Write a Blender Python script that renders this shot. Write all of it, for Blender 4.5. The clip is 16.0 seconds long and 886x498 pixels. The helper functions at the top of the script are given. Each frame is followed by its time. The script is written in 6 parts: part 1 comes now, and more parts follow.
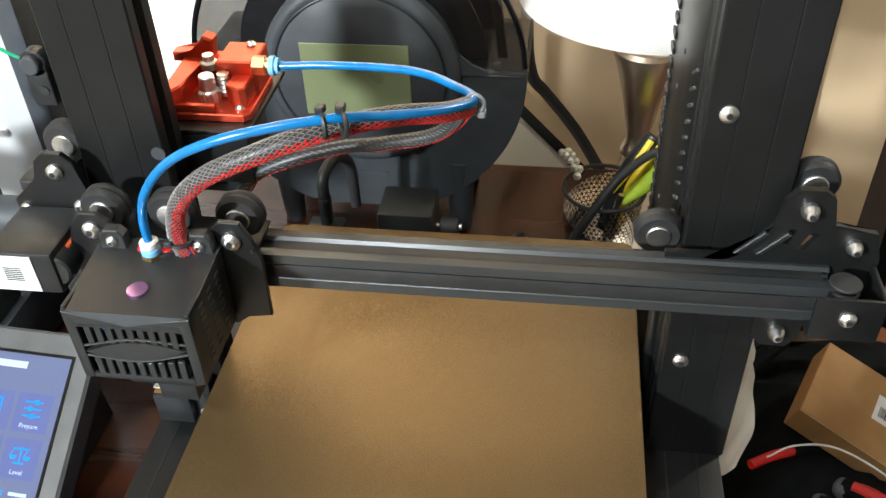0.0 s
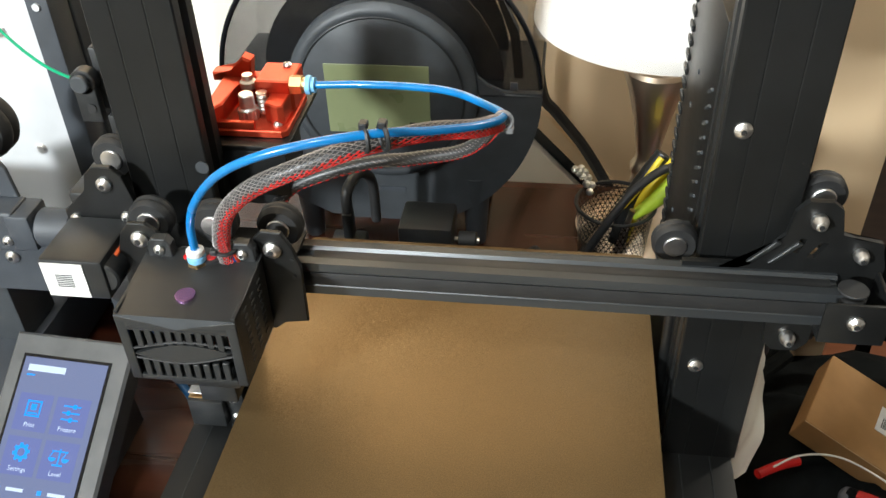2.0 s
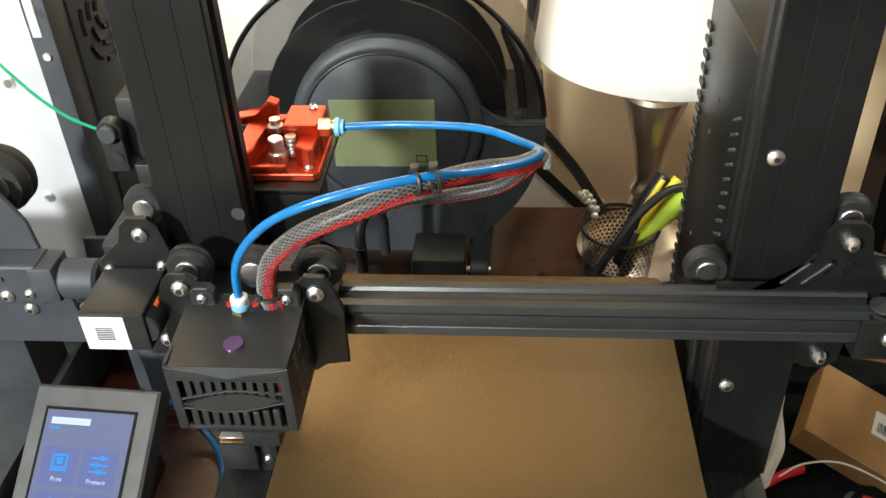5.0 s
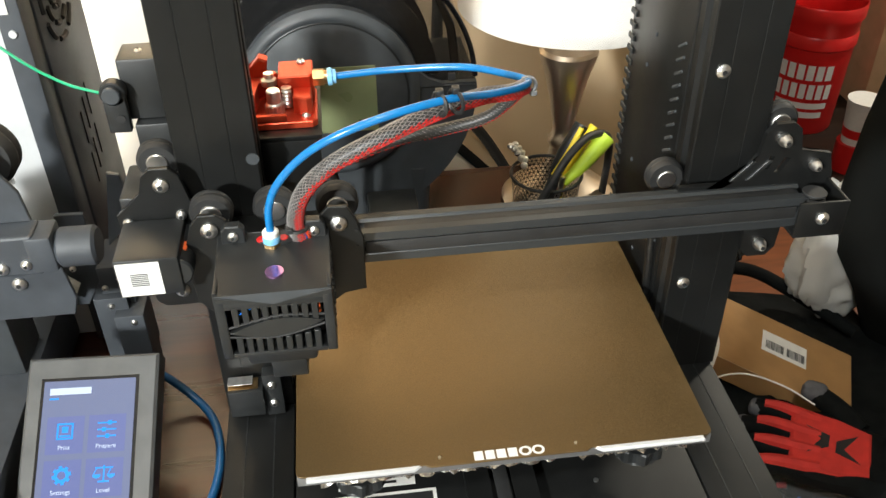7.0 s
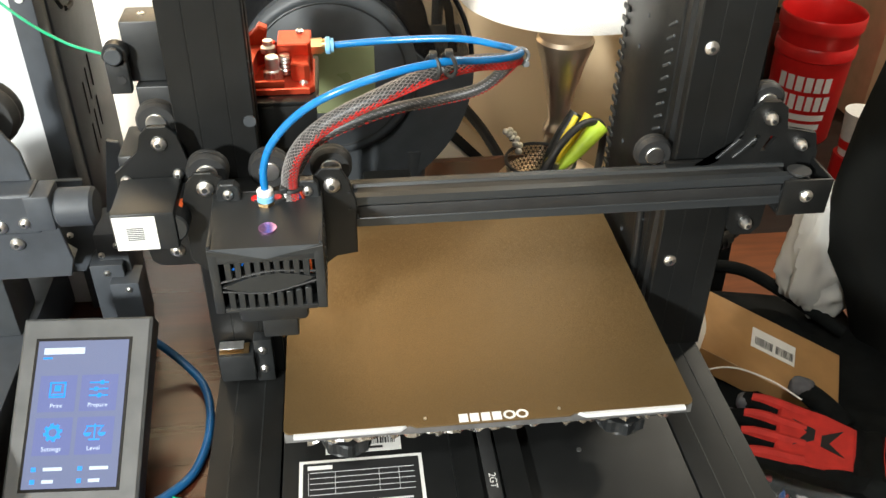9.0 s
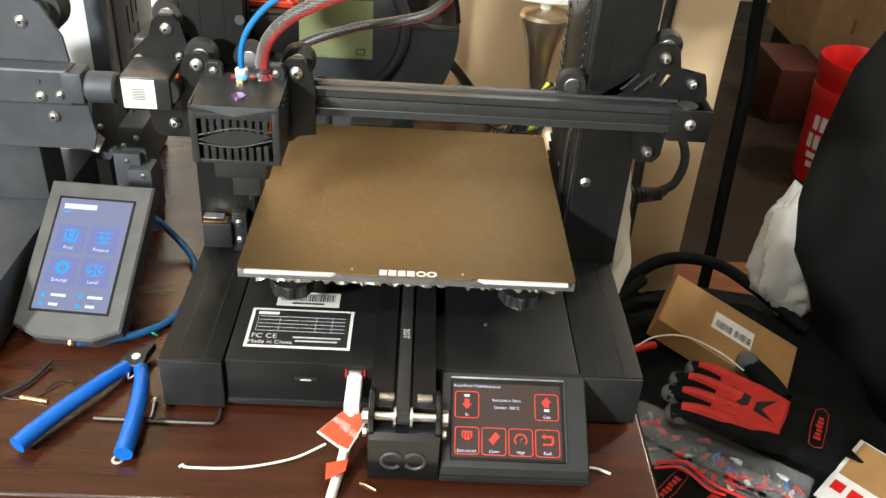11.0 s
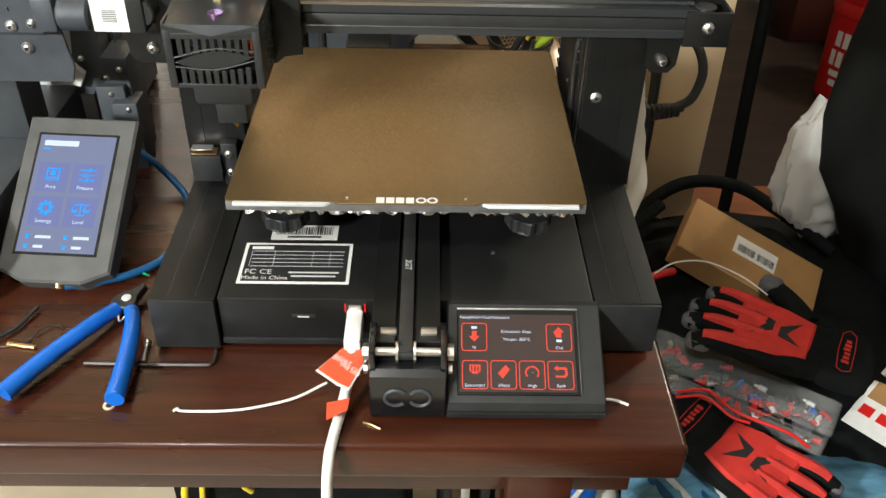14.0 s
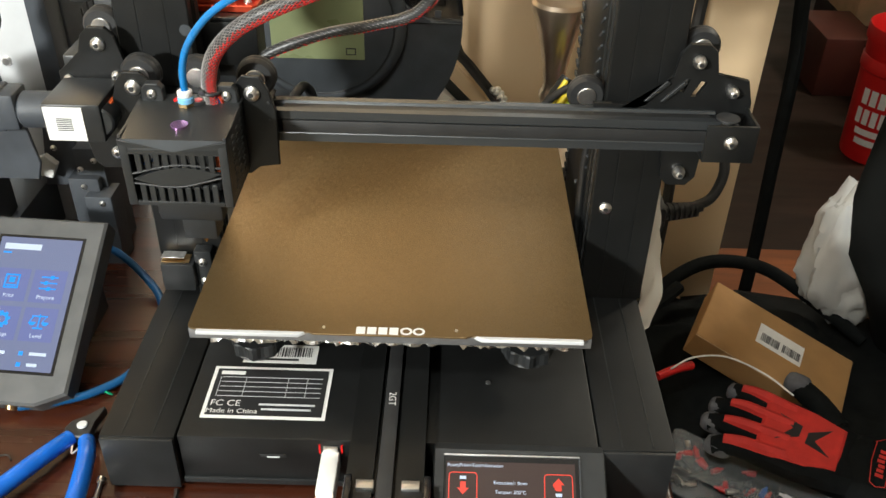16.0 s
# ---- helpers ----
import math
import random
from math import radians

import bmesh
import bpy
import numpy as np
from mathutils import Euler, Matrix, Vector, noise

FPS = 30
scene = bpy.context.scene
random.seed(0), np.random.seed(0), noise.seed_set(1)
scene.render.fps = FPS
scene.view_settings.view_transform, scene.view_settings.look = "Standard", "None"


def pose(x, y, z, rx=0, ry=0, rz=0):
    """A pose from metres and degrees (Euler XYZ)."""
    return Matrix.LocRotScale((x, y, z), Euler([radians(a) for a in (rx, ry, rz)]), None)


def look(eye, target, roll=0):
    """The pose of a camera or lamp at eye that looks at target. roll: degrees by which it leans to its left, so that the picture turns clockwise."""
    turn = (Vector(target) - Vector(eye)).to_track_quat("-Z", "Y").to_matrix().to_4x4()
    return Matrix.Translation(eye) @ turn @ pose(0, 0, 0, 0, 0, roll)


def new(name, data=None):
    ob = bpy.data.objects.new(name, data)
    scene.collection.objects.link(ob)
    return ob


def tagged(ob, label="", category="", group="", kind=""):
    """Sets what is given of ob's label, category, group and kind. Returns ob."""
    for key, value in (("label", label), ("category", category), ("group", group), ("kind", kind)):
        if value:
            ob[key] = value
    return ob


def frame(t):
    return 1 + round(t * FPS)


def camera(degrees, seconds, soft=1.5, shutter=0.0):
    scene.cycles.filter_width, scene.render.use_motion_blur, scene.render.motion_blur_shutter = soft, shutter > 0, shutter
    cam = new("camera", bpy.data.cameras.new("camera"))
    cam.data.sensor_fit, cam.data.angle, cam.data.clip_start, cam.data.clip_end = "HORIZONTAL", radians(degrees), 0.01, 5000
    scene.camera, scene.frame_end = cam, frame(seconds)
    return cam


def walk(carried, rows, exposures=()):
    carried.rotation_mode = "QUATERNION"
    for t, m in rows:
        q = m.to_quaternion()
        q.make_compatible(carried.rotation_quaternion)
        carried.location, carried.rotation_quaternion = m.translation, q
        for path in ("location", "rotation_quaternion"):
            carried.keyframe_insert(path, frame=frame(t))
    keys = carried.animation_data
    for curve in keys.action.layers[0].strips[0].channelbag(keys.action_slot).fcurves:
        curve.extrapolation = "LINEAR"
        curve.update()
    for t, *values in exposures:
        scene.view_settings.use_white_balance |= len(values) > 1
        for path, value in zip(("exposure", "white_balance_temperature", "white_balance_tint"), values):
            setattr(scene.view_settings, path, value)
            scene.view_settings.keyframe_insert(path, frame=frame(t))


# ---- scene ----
cam = camera(53.2, 16.0)
PATH = [
    (0, (0.064, -0.231, 0.465), (-0.175, 1.309, -0.788), -2.2),
    (0.5, (0.059, -0.238, 0.466), (-0.194, 1.308, -0.777), -2.6),
    (1, (0.052, -0.255, 0.454), (-0.19, 1.293, -0.79), -2.0),
    (1.5, (0.053, -0.251, 0.469), (-0.173, 1.312, -0.758), -1.9),
    (2, (0.052, -0.255, 0.476), (-0.186, 1.314, -0.742), -2.0),
    (2.5, (0.056, -0.246, 0.472), (-0.177, 1.333, -0.733), -1.7),
    (3, (0.05, -0.249, 0.476), (-0.181, 1.342, -0.715), -1.6),
    (3.5, (0.057, -0.247, 0.478), (-0.183, 1.346, -0.708), -2.3),
    (4, (0.058, -0.245, 0.48), (-0.186, 1.355, -0.696), -2.6),
    (4.2, (0.055, -0.244, 0.485), (-0.186, 1.349, -0.7), -2.6),
    (6.3, (-0.067, -0.3, 0.49), (0.087, 1.304, -0.695), -1.1),
    (6.5, (-0.071, -0.305, 0.491), (0.118, 1.297, -0.691), -0.7),
    (7, (-0.075, -0.322, 0.482), (0.121, 1.282, -0.697), -0.7),
    (7.5, (-0.077, -0.324, 0.479), (0.143, 1.275, -0.702), -0.0),
    (8, (-0.087, -0.321, 0.475), (0.137, 1.29, -0.688), 0.4),
    (8.5, (-0.087, -0.323, 0.475), (0.136, 1.285, -0.693), 0.7),
    (8.7, (-0.084, -0.328, 0.47), (0.132, 1.282, -0.697), 0.7),
    (10.8, (0.006, -0.502, 0.461), (0.09, 1.182, -0.614), 4.0),
    (11, (0.002, -0.503, 0.449), (0.073, 1.174, -0.638), 4.0),
    (11.5, (-0.009, -0.495, 0.433), (0.068, 1.124, -0.739), 4.2),
    (12, (-0.014, -0.495, 0.426), (0.055, 1.092, -0.789), 3.4),
    (12.5, (-0.003, -0.491, 0.418), (0.058, 1.101, -0.791), 3.0),
    (13, (0.01, -0.489, 0.418), (0.07, 1.113, -0.777), 2.4),
    (13.5, (0.013, -0.48, 0.418), (0.05, 1.108, -0.796), 1.6),
    (14, (0.014, -0.475, 0.42), (0.049, 1.123, -0.783), 1.4),
    (14.5, (0.017, -0.477, 0.448), (0.048, 1.14, -0.728), 1.8),
    (15, (0.022, -0.484, 0.469), (0.05, 1.177, -0.644), 2.2),
    (15.5, (0.028, -0.485, 0.472), (0.031, 1.207, -0.594), 1.7),
    (16, (0.032, -0.391, 0.432), (0.022, 1.251, -0.709), 1.4),
]
walk(cam, [(t, look(eye, target, roll)) for t, eye, target, roll in PATH], exposures=[(0.0, 0.32, 5800, 5), (2.5, 0.16, 5950, 5), (4.0, 0.08, 6000, 5), (6.5, 0.20, 6200, 5), (8.5, 0.36, 6200, 5), (11.0, 0.38, 6250, 5), (12.5, 0.24, 6250, 5), (13.5, 0.12, 6250, 5), (16.0, 0.12, 6250, 5)])

# ---- light ----
world = bpy.data.worlds.new("room_air")
scene.world = world
world.use_nodes = True
world.node_tree.nodes["Background"].inputs[0].default_value = (1.0, 0.93, 0.85, 1)
world.node_tree.nodes["Background"].inputs[1].default_value = 0.09


def area_lamp(name, eye, target, size, watts, colour):
    data = bpy.data.lights.new(name, "AREA")
    data.shape, data.size, data.energy, data.color = "DISK", size, watts, colour
    ob = new(name, data)
    ob.matrix_world = look(eye, target)
    return ob


area_lamp("ceiling_light", (-0.35, -0.95, 1.70), (0.0, 0.1, 0.0), 0.22, 15, (1.0, 0.975, 0.93))
area_lamp("side_light", (-1.06, -1.35, 0.84), (0.0, 0.25, 0.0), 0.16, 50, (1.0, 0.975, 0.93))
# unseen spot, added to whiten the left wall and its reflection in the sheet
spot = bpy.data.lights.new("wall_spot_light", "SPOT")
spot.energy, spot.spot_size, spot.spot_blend, spot.shadow_soft_size, spot.color = 80, radians(88), 0.8, 0.05, (1.0, 0.97, 0.93)
new("wall_spot_light", spot).matrix_world = look((-0.35, 0.12, 0.92), (-0.42, 0.60, 0.55))
# unseen lamp, added to brighten the bucket and cartons past the wall end
area_lamp("far_room_fill_light", (1.9, 1.5, 1.60), (1.4, 2.0, -0.5), 0.30, 34, (1.0, 0.88, 0.72))


# ---- materials ----
def material(name, colour, rough=0.5, metal=0.0, vary=0.25, scale=60.0, bump=0.0, bscale=900.0, coat=0.0, stretch=None, spec=0.5,
             island=False, emit=None, strength=0.0, transmission=0.0, alpha=1.0):
    m = bpy.data.materials.new(name)
    m.use_nodes = True
    nt = m.node_tree
    b = nt.nodes["Principled BSDF"]
    b.inputs["Metallic"].default_value = metal
    b.inputs["Roughness"].default_value = rough
    b.inputs["Coat Weight"].default_value = coat
    b.inputs["Specular IOR Level"].default_value = spec
    b.inputs["Transmission Weight"].default_value = transmission
    b.inputs["Alpha"].default_value = alpha
    b.inputs["Base Color"].default_value = (*colour, 1)
    tc = nt.nodes.new("ShaderNodeTexCoord")
    src = tc.outputs["Object"]
    if stretch:
        mp = nt.nodes.new("ShaderNodeMapping")
        mp.inputs["Scale"].default_value = stretch
        nt.links.new(src, mp.inputs["Vector"])
        src = mp.outputs["Vector"]
    if vary > 0:
        n = nt.nodes.new("ShaderNodeTexNoise")
        n.inputs["Scale"].default_value, n.inputs["Detail"].default_value = scale, 6
        nt.links.new(src, n.inputs["Vector"])
        r = nt.nodes.new("ShaderNodeMapRange")
        r.inputs["From Min"].default_value, r.inputs["From Max"].default_value = 0.3, 0.7
        r.inputs["To Min"].default_value, r.inputs["To Max"].default_value = 1 - vary, 1 + vary
        nt.links.new(n.outputs["Fac"], r.inputs["Value"])
        mx = nt.nodes.new("ShaderNodeVectorMath")
        mx.operation = "SCALE"
        mx.inputs[0].default_value = colour
        nt.links.new(r.outputs["Result"], mx.inputs["Scale"])
        nt.links.new(mx.outputs["Vector"], b.inputs["Base Color"])
        n2 = nt.nodes.new("ShaderNodeTexNoise")
        n2.inputs["Scale"].default_value, n2.inputs["Detail"].default_value = scale * 0.21, 4
        nt.links.new(src, n2.inputs["Vector"])
        r2 = nt.nodes.new("ShaderNodeMapRange")
        r2.inputs["From Min"].default_value, r2.inputs["From Max"].default_value = 0.3, 0.7
        r2.inputs["To Min"].default_value, r2.inputs["To Max"].default_value = max(0.02, rough * 0.8), min(1, rough * 1.2)
        nt.links.new(n2.outputs["Fac"], r2.inputs["Value"])
        nt.links.new(r2.outputs["Result"], b.inputs["Roughness"])
    if bump > 0:
        nb = nt.nodes.new("ShaderNodeTexNoise")
        nb.inputs["Scale"].default_value, nb.inputs["Detail"].default_value = bscale, 3
        nt.links.new(src, nb.inputs["Vector"])
        bp = nt.nodes.new("ShaderNodeBump")
        bp.inputs["Strength"].default_value, bp.inputs["Distance"].default_value = bump, 0.0006
        nt.links.new(nb.outputs["Fac"], bp.inputs["Height"])
        nt.links.new(bp.outputs["Normal"], b.inputs["Normal"])
    if emit:
        b.inputs["Emission Color"].default_value = (*emit, 1)
        b.inputs["Emission Strength"].default_value = strength
    return m


M_ANOD = material("black_anodised", (0.0085, 0.0088, 0.0086), 0.42, 0.0, 0.2, 40, 0.12, 1500, spec=0.34)
M_RAIL = material("rail_anodised", (0.050, 0.054, 0.057), 0.27, 0.45, 0.12, 60, 0.05, 2000, stretch=(0.05, 1, 1))
M_SHEET = material("black_sheet_metal", (0.0080, 0.0083, 0.0082), 0.38, 0.0, 0.2, 60, 0.15, 2500, spec=0.38)
M_PLAST = material("black_plastic", (0.016, 0.0172, 0.0178), 0.40, 0.0, 0.18, 80, 0.2, 1800)
M_GLOSS = material("gloss_black_plastic", (0.008, 0.008, 0.009), 0.16, 0.0, 0.2, 50)
M_GREYP = material("charcoal_plastic", (0.046, 0.051, 0.056), 0.46, 0.0, 0.15, 60, 0.25, 2200)
# black lightened for lamp haze on the second printer; plain grey on small marks
M_HAZEGREY = material("haze_grey_plastic", (0.048, 0.054, 0.063), 0.5, 0.0, 0.18, 50, 0.25, 2000)
M_RUB = material("black_rubber", (0.02, 0.02, 0.02), 0.55, 0.0, 0.2, 90)
M_STEEL = material("bright_steel", (0.85, 0.83, 0.80), 0.33, 1.0, 0.12, 200)
M_BRASS = material("brass", (0.62, 0.42, 0.20), 0.3, 1.0, 0.12, 200)
M_SILV = material("foil_silver", (0.75, 0.74, 0.72), 0.25, 1.0, 0.2, 150, 0.6, 300)
M_WHITE = material("white_label", (0.78, 0.77, 0.74), 0.5, 0.0, 0.04, 100)
M_INK = material("black_ink", (0.015, 0.015, 0.015), 0.6, 0.0, 0.0)
M_BLUE = material("blue_tube", (0.012, 0.17, 0.46), 0.25, 0.0, 0.12, 120, coat=0.3)
M_COLLET = material("pale_blue_plastic", (0.22, 0.50, 0.78), 0.4, 0.0, 0.1, 100)
M_RED = material("red_anodised", (0.66, 0.080, 0.034), 0.34, 0.7, 0.15, 90, 0.1, 2500)
M_REDP = material("red_plastic", (0.62, 0.012, 0.012), 0.38, 0.0, 0.1, 20)
M_ORANGE = material("orange_plastic", (0.75, 0.13, 0.03), 0.45, 0.0, 0.1, 100)
M_PEI = material("bronze_textured_sheet", (0.166, 0.109, 0.047), 0.37, 0.6, 0.18, 1500)
# grainy sheet: every grain leans its own way
nt_ = M_PEI.node_tree
tc_, vo_, sb_, sc_, ge_, ad_, nm_ = [nt_.nodes.new(k) for k in ("ShaderNodeTexCoord", "ShaderNodeTexVoronoi", "ShaderNodeVectorMath", "ShaderNodeVectorMath", "ShaderNodeNewGeometry", "ShaderNodeVectorMath", "ShaderNodeVectorMath")]
vo_.inputs["Scale"].default_value = 2200
sb_.operation, sc_.operation, ad_.operation, nm_.operation = "SUBTRACT", "SCALE", "ADD", "NORMALIZE"
sb_.inputs[1].default_value = (0.5, 0.5, 0.5)
sc_.inputs["Scale"].default_value = 0.17
nt_.links.new(tc_.outputs["Object"], vo_.inputs["Vector"])
nt_.links.new(vo_.outputs["Color"], sb_.inputs[0])
nt_.links.new(sb_.outputs["Vector"], sc_.inputs[0])
nt_.links.new(ge_.outputs["Normal"], ad_.inputs[0])
nt_.links.new(sc_.outputs["Vector"], ad_.inputs[1])
nt_.links.new(ad_.outputs["Vector"], nm_.inputs[0])
nt_.links.new(nm_.outputs["Vector"], nt_.nodes["Principled BSDF"].inputs["Normal"])
M_ALU = material("bare_aluminium", (0.70, 0.70, 0.70), 0.34, 1.0, 0.1, 80)
M_WOOD = material("dark_stained_wood", (0.042, 0.0110, 0.0048), 0.27, 0.0, 0.5, 9, 0.10, 120, coat=0.10, spec=0.4, stretch=(0.6, 7, 4))
M_WALL = material("painted_wall", (0.68, 0.51, 0.315), 0.8, 0.0, 0.05, 4, 0.15, 250)
M_WALL2 = material("pale_painted_wall", (0.62, 0.58, 0.52), 0.8, 0.0, 0.05, 4, 0.15, 250)
M_TRIM = material("white_trim", (0.78, 0.74, 0.66), 0.5, 0.0, 0.05, 8)
M_CEIL = material("ceiling_paint", (0.75, 0.72, 0.66), 0.9, 0.0, 0.04, 3)
M_NICK = material("brushed_nickel", (0.80, 0.66, 0.50), 0.34, 1.0, 0.12, 30, stretch=(1, 1, 0.1))
M_SHADE = material("white_lamp_shade", (0.82, 0.79, 0.74), 0.75, 0.0, 0.03, 30)
M_FILM = material("clear_plastic_film", (0.92, 0.92, 0.92), 0.10, 0.0, 0.0, alpha=0.10)
M_SMOKE = material("smoked_cover", (0.02, 0.02, 0.02), 0.05, 0.0, 0.0, alpha=0.50)
M_LCD = material("olive_display", (0.20, 0.225, 0.115), 0.3, 0.0, 0.06, 60)
M_FLOORW = material("dark_floor_wood", (0.015, 0.0072, 0.0042), 0.5, 0.0, 0.4, 6, 0.1, 60, stretch=(1, 7, 1), spec=0.3)
M_MAT = material("cream_vinyl", (0.66, 0.60, 0.47), 0.55, 0.0, 0.12, 7, 0.1, 90)
M_CARD = material("brown_cardboard", (0.37, 0.205, 0.078), 0.75, 0.0, 0.1, 30, 0.2, 500)
M_CARD2 = material("pale_cardboard", (0.62, 0.42, 0.24), 0.75, 0.0, 0.1, 20, 0.2, 300)
M_CLOTH = material("black_cloth", (0.007, 0.008, 0.008), 0.9, 0.0, 0.3, 60, 0.9, 1200, spec=0.10)
M_JACK = material("black_jacket_cloth", (0.0065, 0.0072, 0.0068), 0.9, 0.0, 0.3, 14, 0.8, 900, spec=0.12)
M_REDC = material("red_cloth", (0.56, 0.028, 0.02), 0.7, 0.0, 0.15, 60, 0.7, 1300)
M_GREYC = material("grey_suede", (0.11, 0.11, 0.12), 0.85, 0.0, 0.25, 80, 0.8, 1300)
M_YEL = material("yellow_rubber", (0.80, 0.62, 0.03), 0.5, 0.0, 0.1, 60)
M_LIME = material("lime_rubber", (0.55, 0.75, 0.05), 0.5, 0.0, 0.1, 60)
M_BAG = material("white_bag_film", (0.62, 0.62, 0.60), 0.35, 0.0, 0.05, 12, 0.6, 60)
M_NAVY = material("dark_blue_cable", (0.008, 0.075, 0.20), 0.35, 0.0, 0.1, 80)
M_BLUEB = material("blue_printed_film", (0.16, 0.36, 0.52), 0.25, 0.0, 0.55, 11, 0.5, 40, stretch=(1, 4, 4))
M_CLEAR = material("clear_plastic_case", (0.85, 0.86, 0.85), 0.12, 0.0, 0.0, alpha=0.07)
M_GRIP = material("blue_vinyl_grip", (0.010, 0.125, 0.55), 0.3, 0.0, 0.1, 80)
M_TAG = material("orange_red_tag", (0.80, 0.10, 0.04), 0.45, 0.0, 0.06, 60)
M_GREYM = material("pale_grey_metal", (0.62, 0.63, 0.64), 0.45, 0.1, 0.07, 30, 0.1, 900)
M_BRAID = material("braid_black", (0.03, 0.03, 0.03), 0.4, 0.0, 0.2, 300)
M_BRAIDW = material("braid_pale", (0.30, 0.28, 0.27), 0.30, 0.2, 0.2, 300)
M_BRAIDR = material("braid_red_wires", (0.55, 0.025, 0.022), 0.45, 0.0, 0.3, 300)
M_GREEN = material("green_filament", (0.01, 0.32, 0.15), 0.35, 0.0, 0.1, 100)
M_CORD = material("white_cord", (0.78, 0.76, 0.72), 0.45, 0.0, 0.06, 60)
M_SCR_DK = material("screen_dark", (0.01, 0.01, 0.01), 0.12, 0.0, 0.0, emit=(0.055, 0.03, 0.025), strength=1.0)
M_SCR_BL = material("screen_navy", (0.01, 0.01, 0.015), 0.12, 0.0, 0.0, emit=(0.18, 0.205, 0.335), strength=1.0)
M_SCR_TILE = material("screen_tile", (0.01, 0.01, 0.015), 0.12, 0.0, 0.0, emit=(0.155, 0.18, 0.40), strength=1.0)
M_E_BLUE = material("lit_blue", (0.0, 0.0, 0.0), 0.3, 0.0, 0.0, emit=(0.02, 0.33, 1.0), strength=1.1)
M_E_WHITE = material("lit_white", (0.0, 0.0, 0.0), 0.3, 0.0, 0.0, emit=(0.75, 0.83, 1.0), strength=1.0)
M_E_RED = material("lit_red", (0.0, 0.0, 0.0), 0.3, 0.0, 0.0, emit=(1.0, 0.07, 0.04), strength=1.0)
# aluminium with the shade below the build plate put into its colour
M_BEDA = material("shaded_aluminium", (0.20, 0.20, 0.20), 0.5, 0.5, 0.2, 90)
M_HOUS = material("grey_housing_plastic", (0.080, 0.081, 0.081), 0.45, 0.0, 0.15, 60, 0.25, 2200)
M_TIE = material("grey_nylon", (0.16, 0.165, 0.17), 0.25, 0.0, 0.1, 100)
M_STICK = material("foil_sticker", (0.55, 0.30, 0.60), 0.16, 0.9, 0.35, 60)


# ---- mesh tools ----
BASE = {}


def thing(name, label, category, at=(0, 0, 0), group="", kind=""):
    ob = new(name)
    ob.empty_display_size = 0.02
    ob.location = at
    BASE[ob.name] = Vector(at)
    return tagged(ob, label, category, group, kind)


def finish(bm, material_, smooth):
    me = bpy.data.meshes.new("mesh")
    bmesh.ops.recalc_face_normals(bm, faces=bm.faces)
    for f in bm.faces:
        f.smooth = smooth
    bm.to_mesh(me)
    bm.free()
    for m in material_ if isinstance(material_, (list, tuple)) else [material_]:
        me.materials.append(m)
    if smooth:
        me.set_sharp_from_angle(angle=radians(38))
    return me


def part(name, bm, material_, parent, label="", smooth=True):
    """A part of a thing, from a bmesh in the thing's world coordinates."""
    base = BASE[parent.name]
    bmesh.ops.translate(bm, verts=bm.verts, vec=-base)
    ob = new(name, finish(bm, material_, smooth))
    ob.parent = parent
    BASE[ob.name] = base
    return tagged(ob, label)


def solo(name, bm, material_, label="", category="", group="", kind="", smooth=True, at=None):
    """A thing or a piece of the setting that is one mesh."""
    if at is None:
        co = [v.co for v in bm.verts]
        at = Vector([(min(c[i] for c in co) + max(c[i] for c in co)) / 2 for i in (0, 1)] + [min(c[2] for c in co)])
    at = Vector(at)
    bmesh.ops.translate(bm, verts=bm.verts, vec=-at)
    ob = new(name, finish(bm, material_, smooth))
    ob.location = at
    BASE[ob.name] = at
    return tagged(ob, label, category, group, kind)


def bm_of(*makers):
    bm = bmesh.new()
    for mk in makers:
        mk(bm)
    return bm


def block(bm, x, y, z, bevel=0.0, seg=2, m=None):
    """A bevelled block between (x0, x1), (y0, y1), (z0, z1)."""
    r = bmesh.ops.create_cube(bm, size=1.0)
    vs = r["verts"]
    for v in vs:
        v.co = Vector(((x[0] + x[1]) / 2 + v.co.x * (x[1] - x[0]), (y[0] + y[1]) / 2 + v.co.y * (y[1] - y[0]), (z[0] + z[1]) / 2 + v.co.z * (z[1] - z[0])))
    if bevel > 0:
        es = list({e for v in vs for e in v.link_edges})
        r = bmesh.ops.bevel(bm, geom=es, offset=bevel, segments=seg, affect="EDGES", profile=0.5)
        vs = list({v for f in r["faces"] for v in f.verts} | {v for v in vs if v.is_valid})
    if m is not None:
        bmesh.ops.transform(bm, matrix=m, verts=[v for v in vs if v.is_valid])
    return bm


def B(x, y, z, bevel=0.0008, seg=2, m=None):
    return block(bmesh.new(), x, y, z, bevel, seg, m)


def rod(bm, p, q, r0, r1=None, seg=20, bevel=0.0):
    """A cylinder or cone from p to q, with softened rims."""
    p, q = Vector(p), Vector(q)
    r1 = r0 if r1 is None else r1
    d = q - p
    ax = d.normalized()
    u = ax.orthogonal().normalized()
    v = ax.cross(u)
    L = d.length
    rings = [(0, r0), (1, r1)] if bevel <= 0 else [(0, r0 - bevel), (bevel / L, r0), (1 - bevel / L, r1), (1, r1 - bevel)]
    vs = [[bm.verts.new(p + d * t + (u * math.cos(2 * math.pi * i / seg) + v * math.sin(2 * math.pi * i / seg)) * r) for i in range(seg)] for t, r in rings]
    for a, b in zip(vs, vs[1:]):
        for i in range(seg):
            bm.faces.new((a[i], a[(i + 1) % seg], b[(i + 1) % seg], b[i]))
    bm.faces.new(vs[0][::-1])
    bm.faces.new(vs[-1])
    return bm


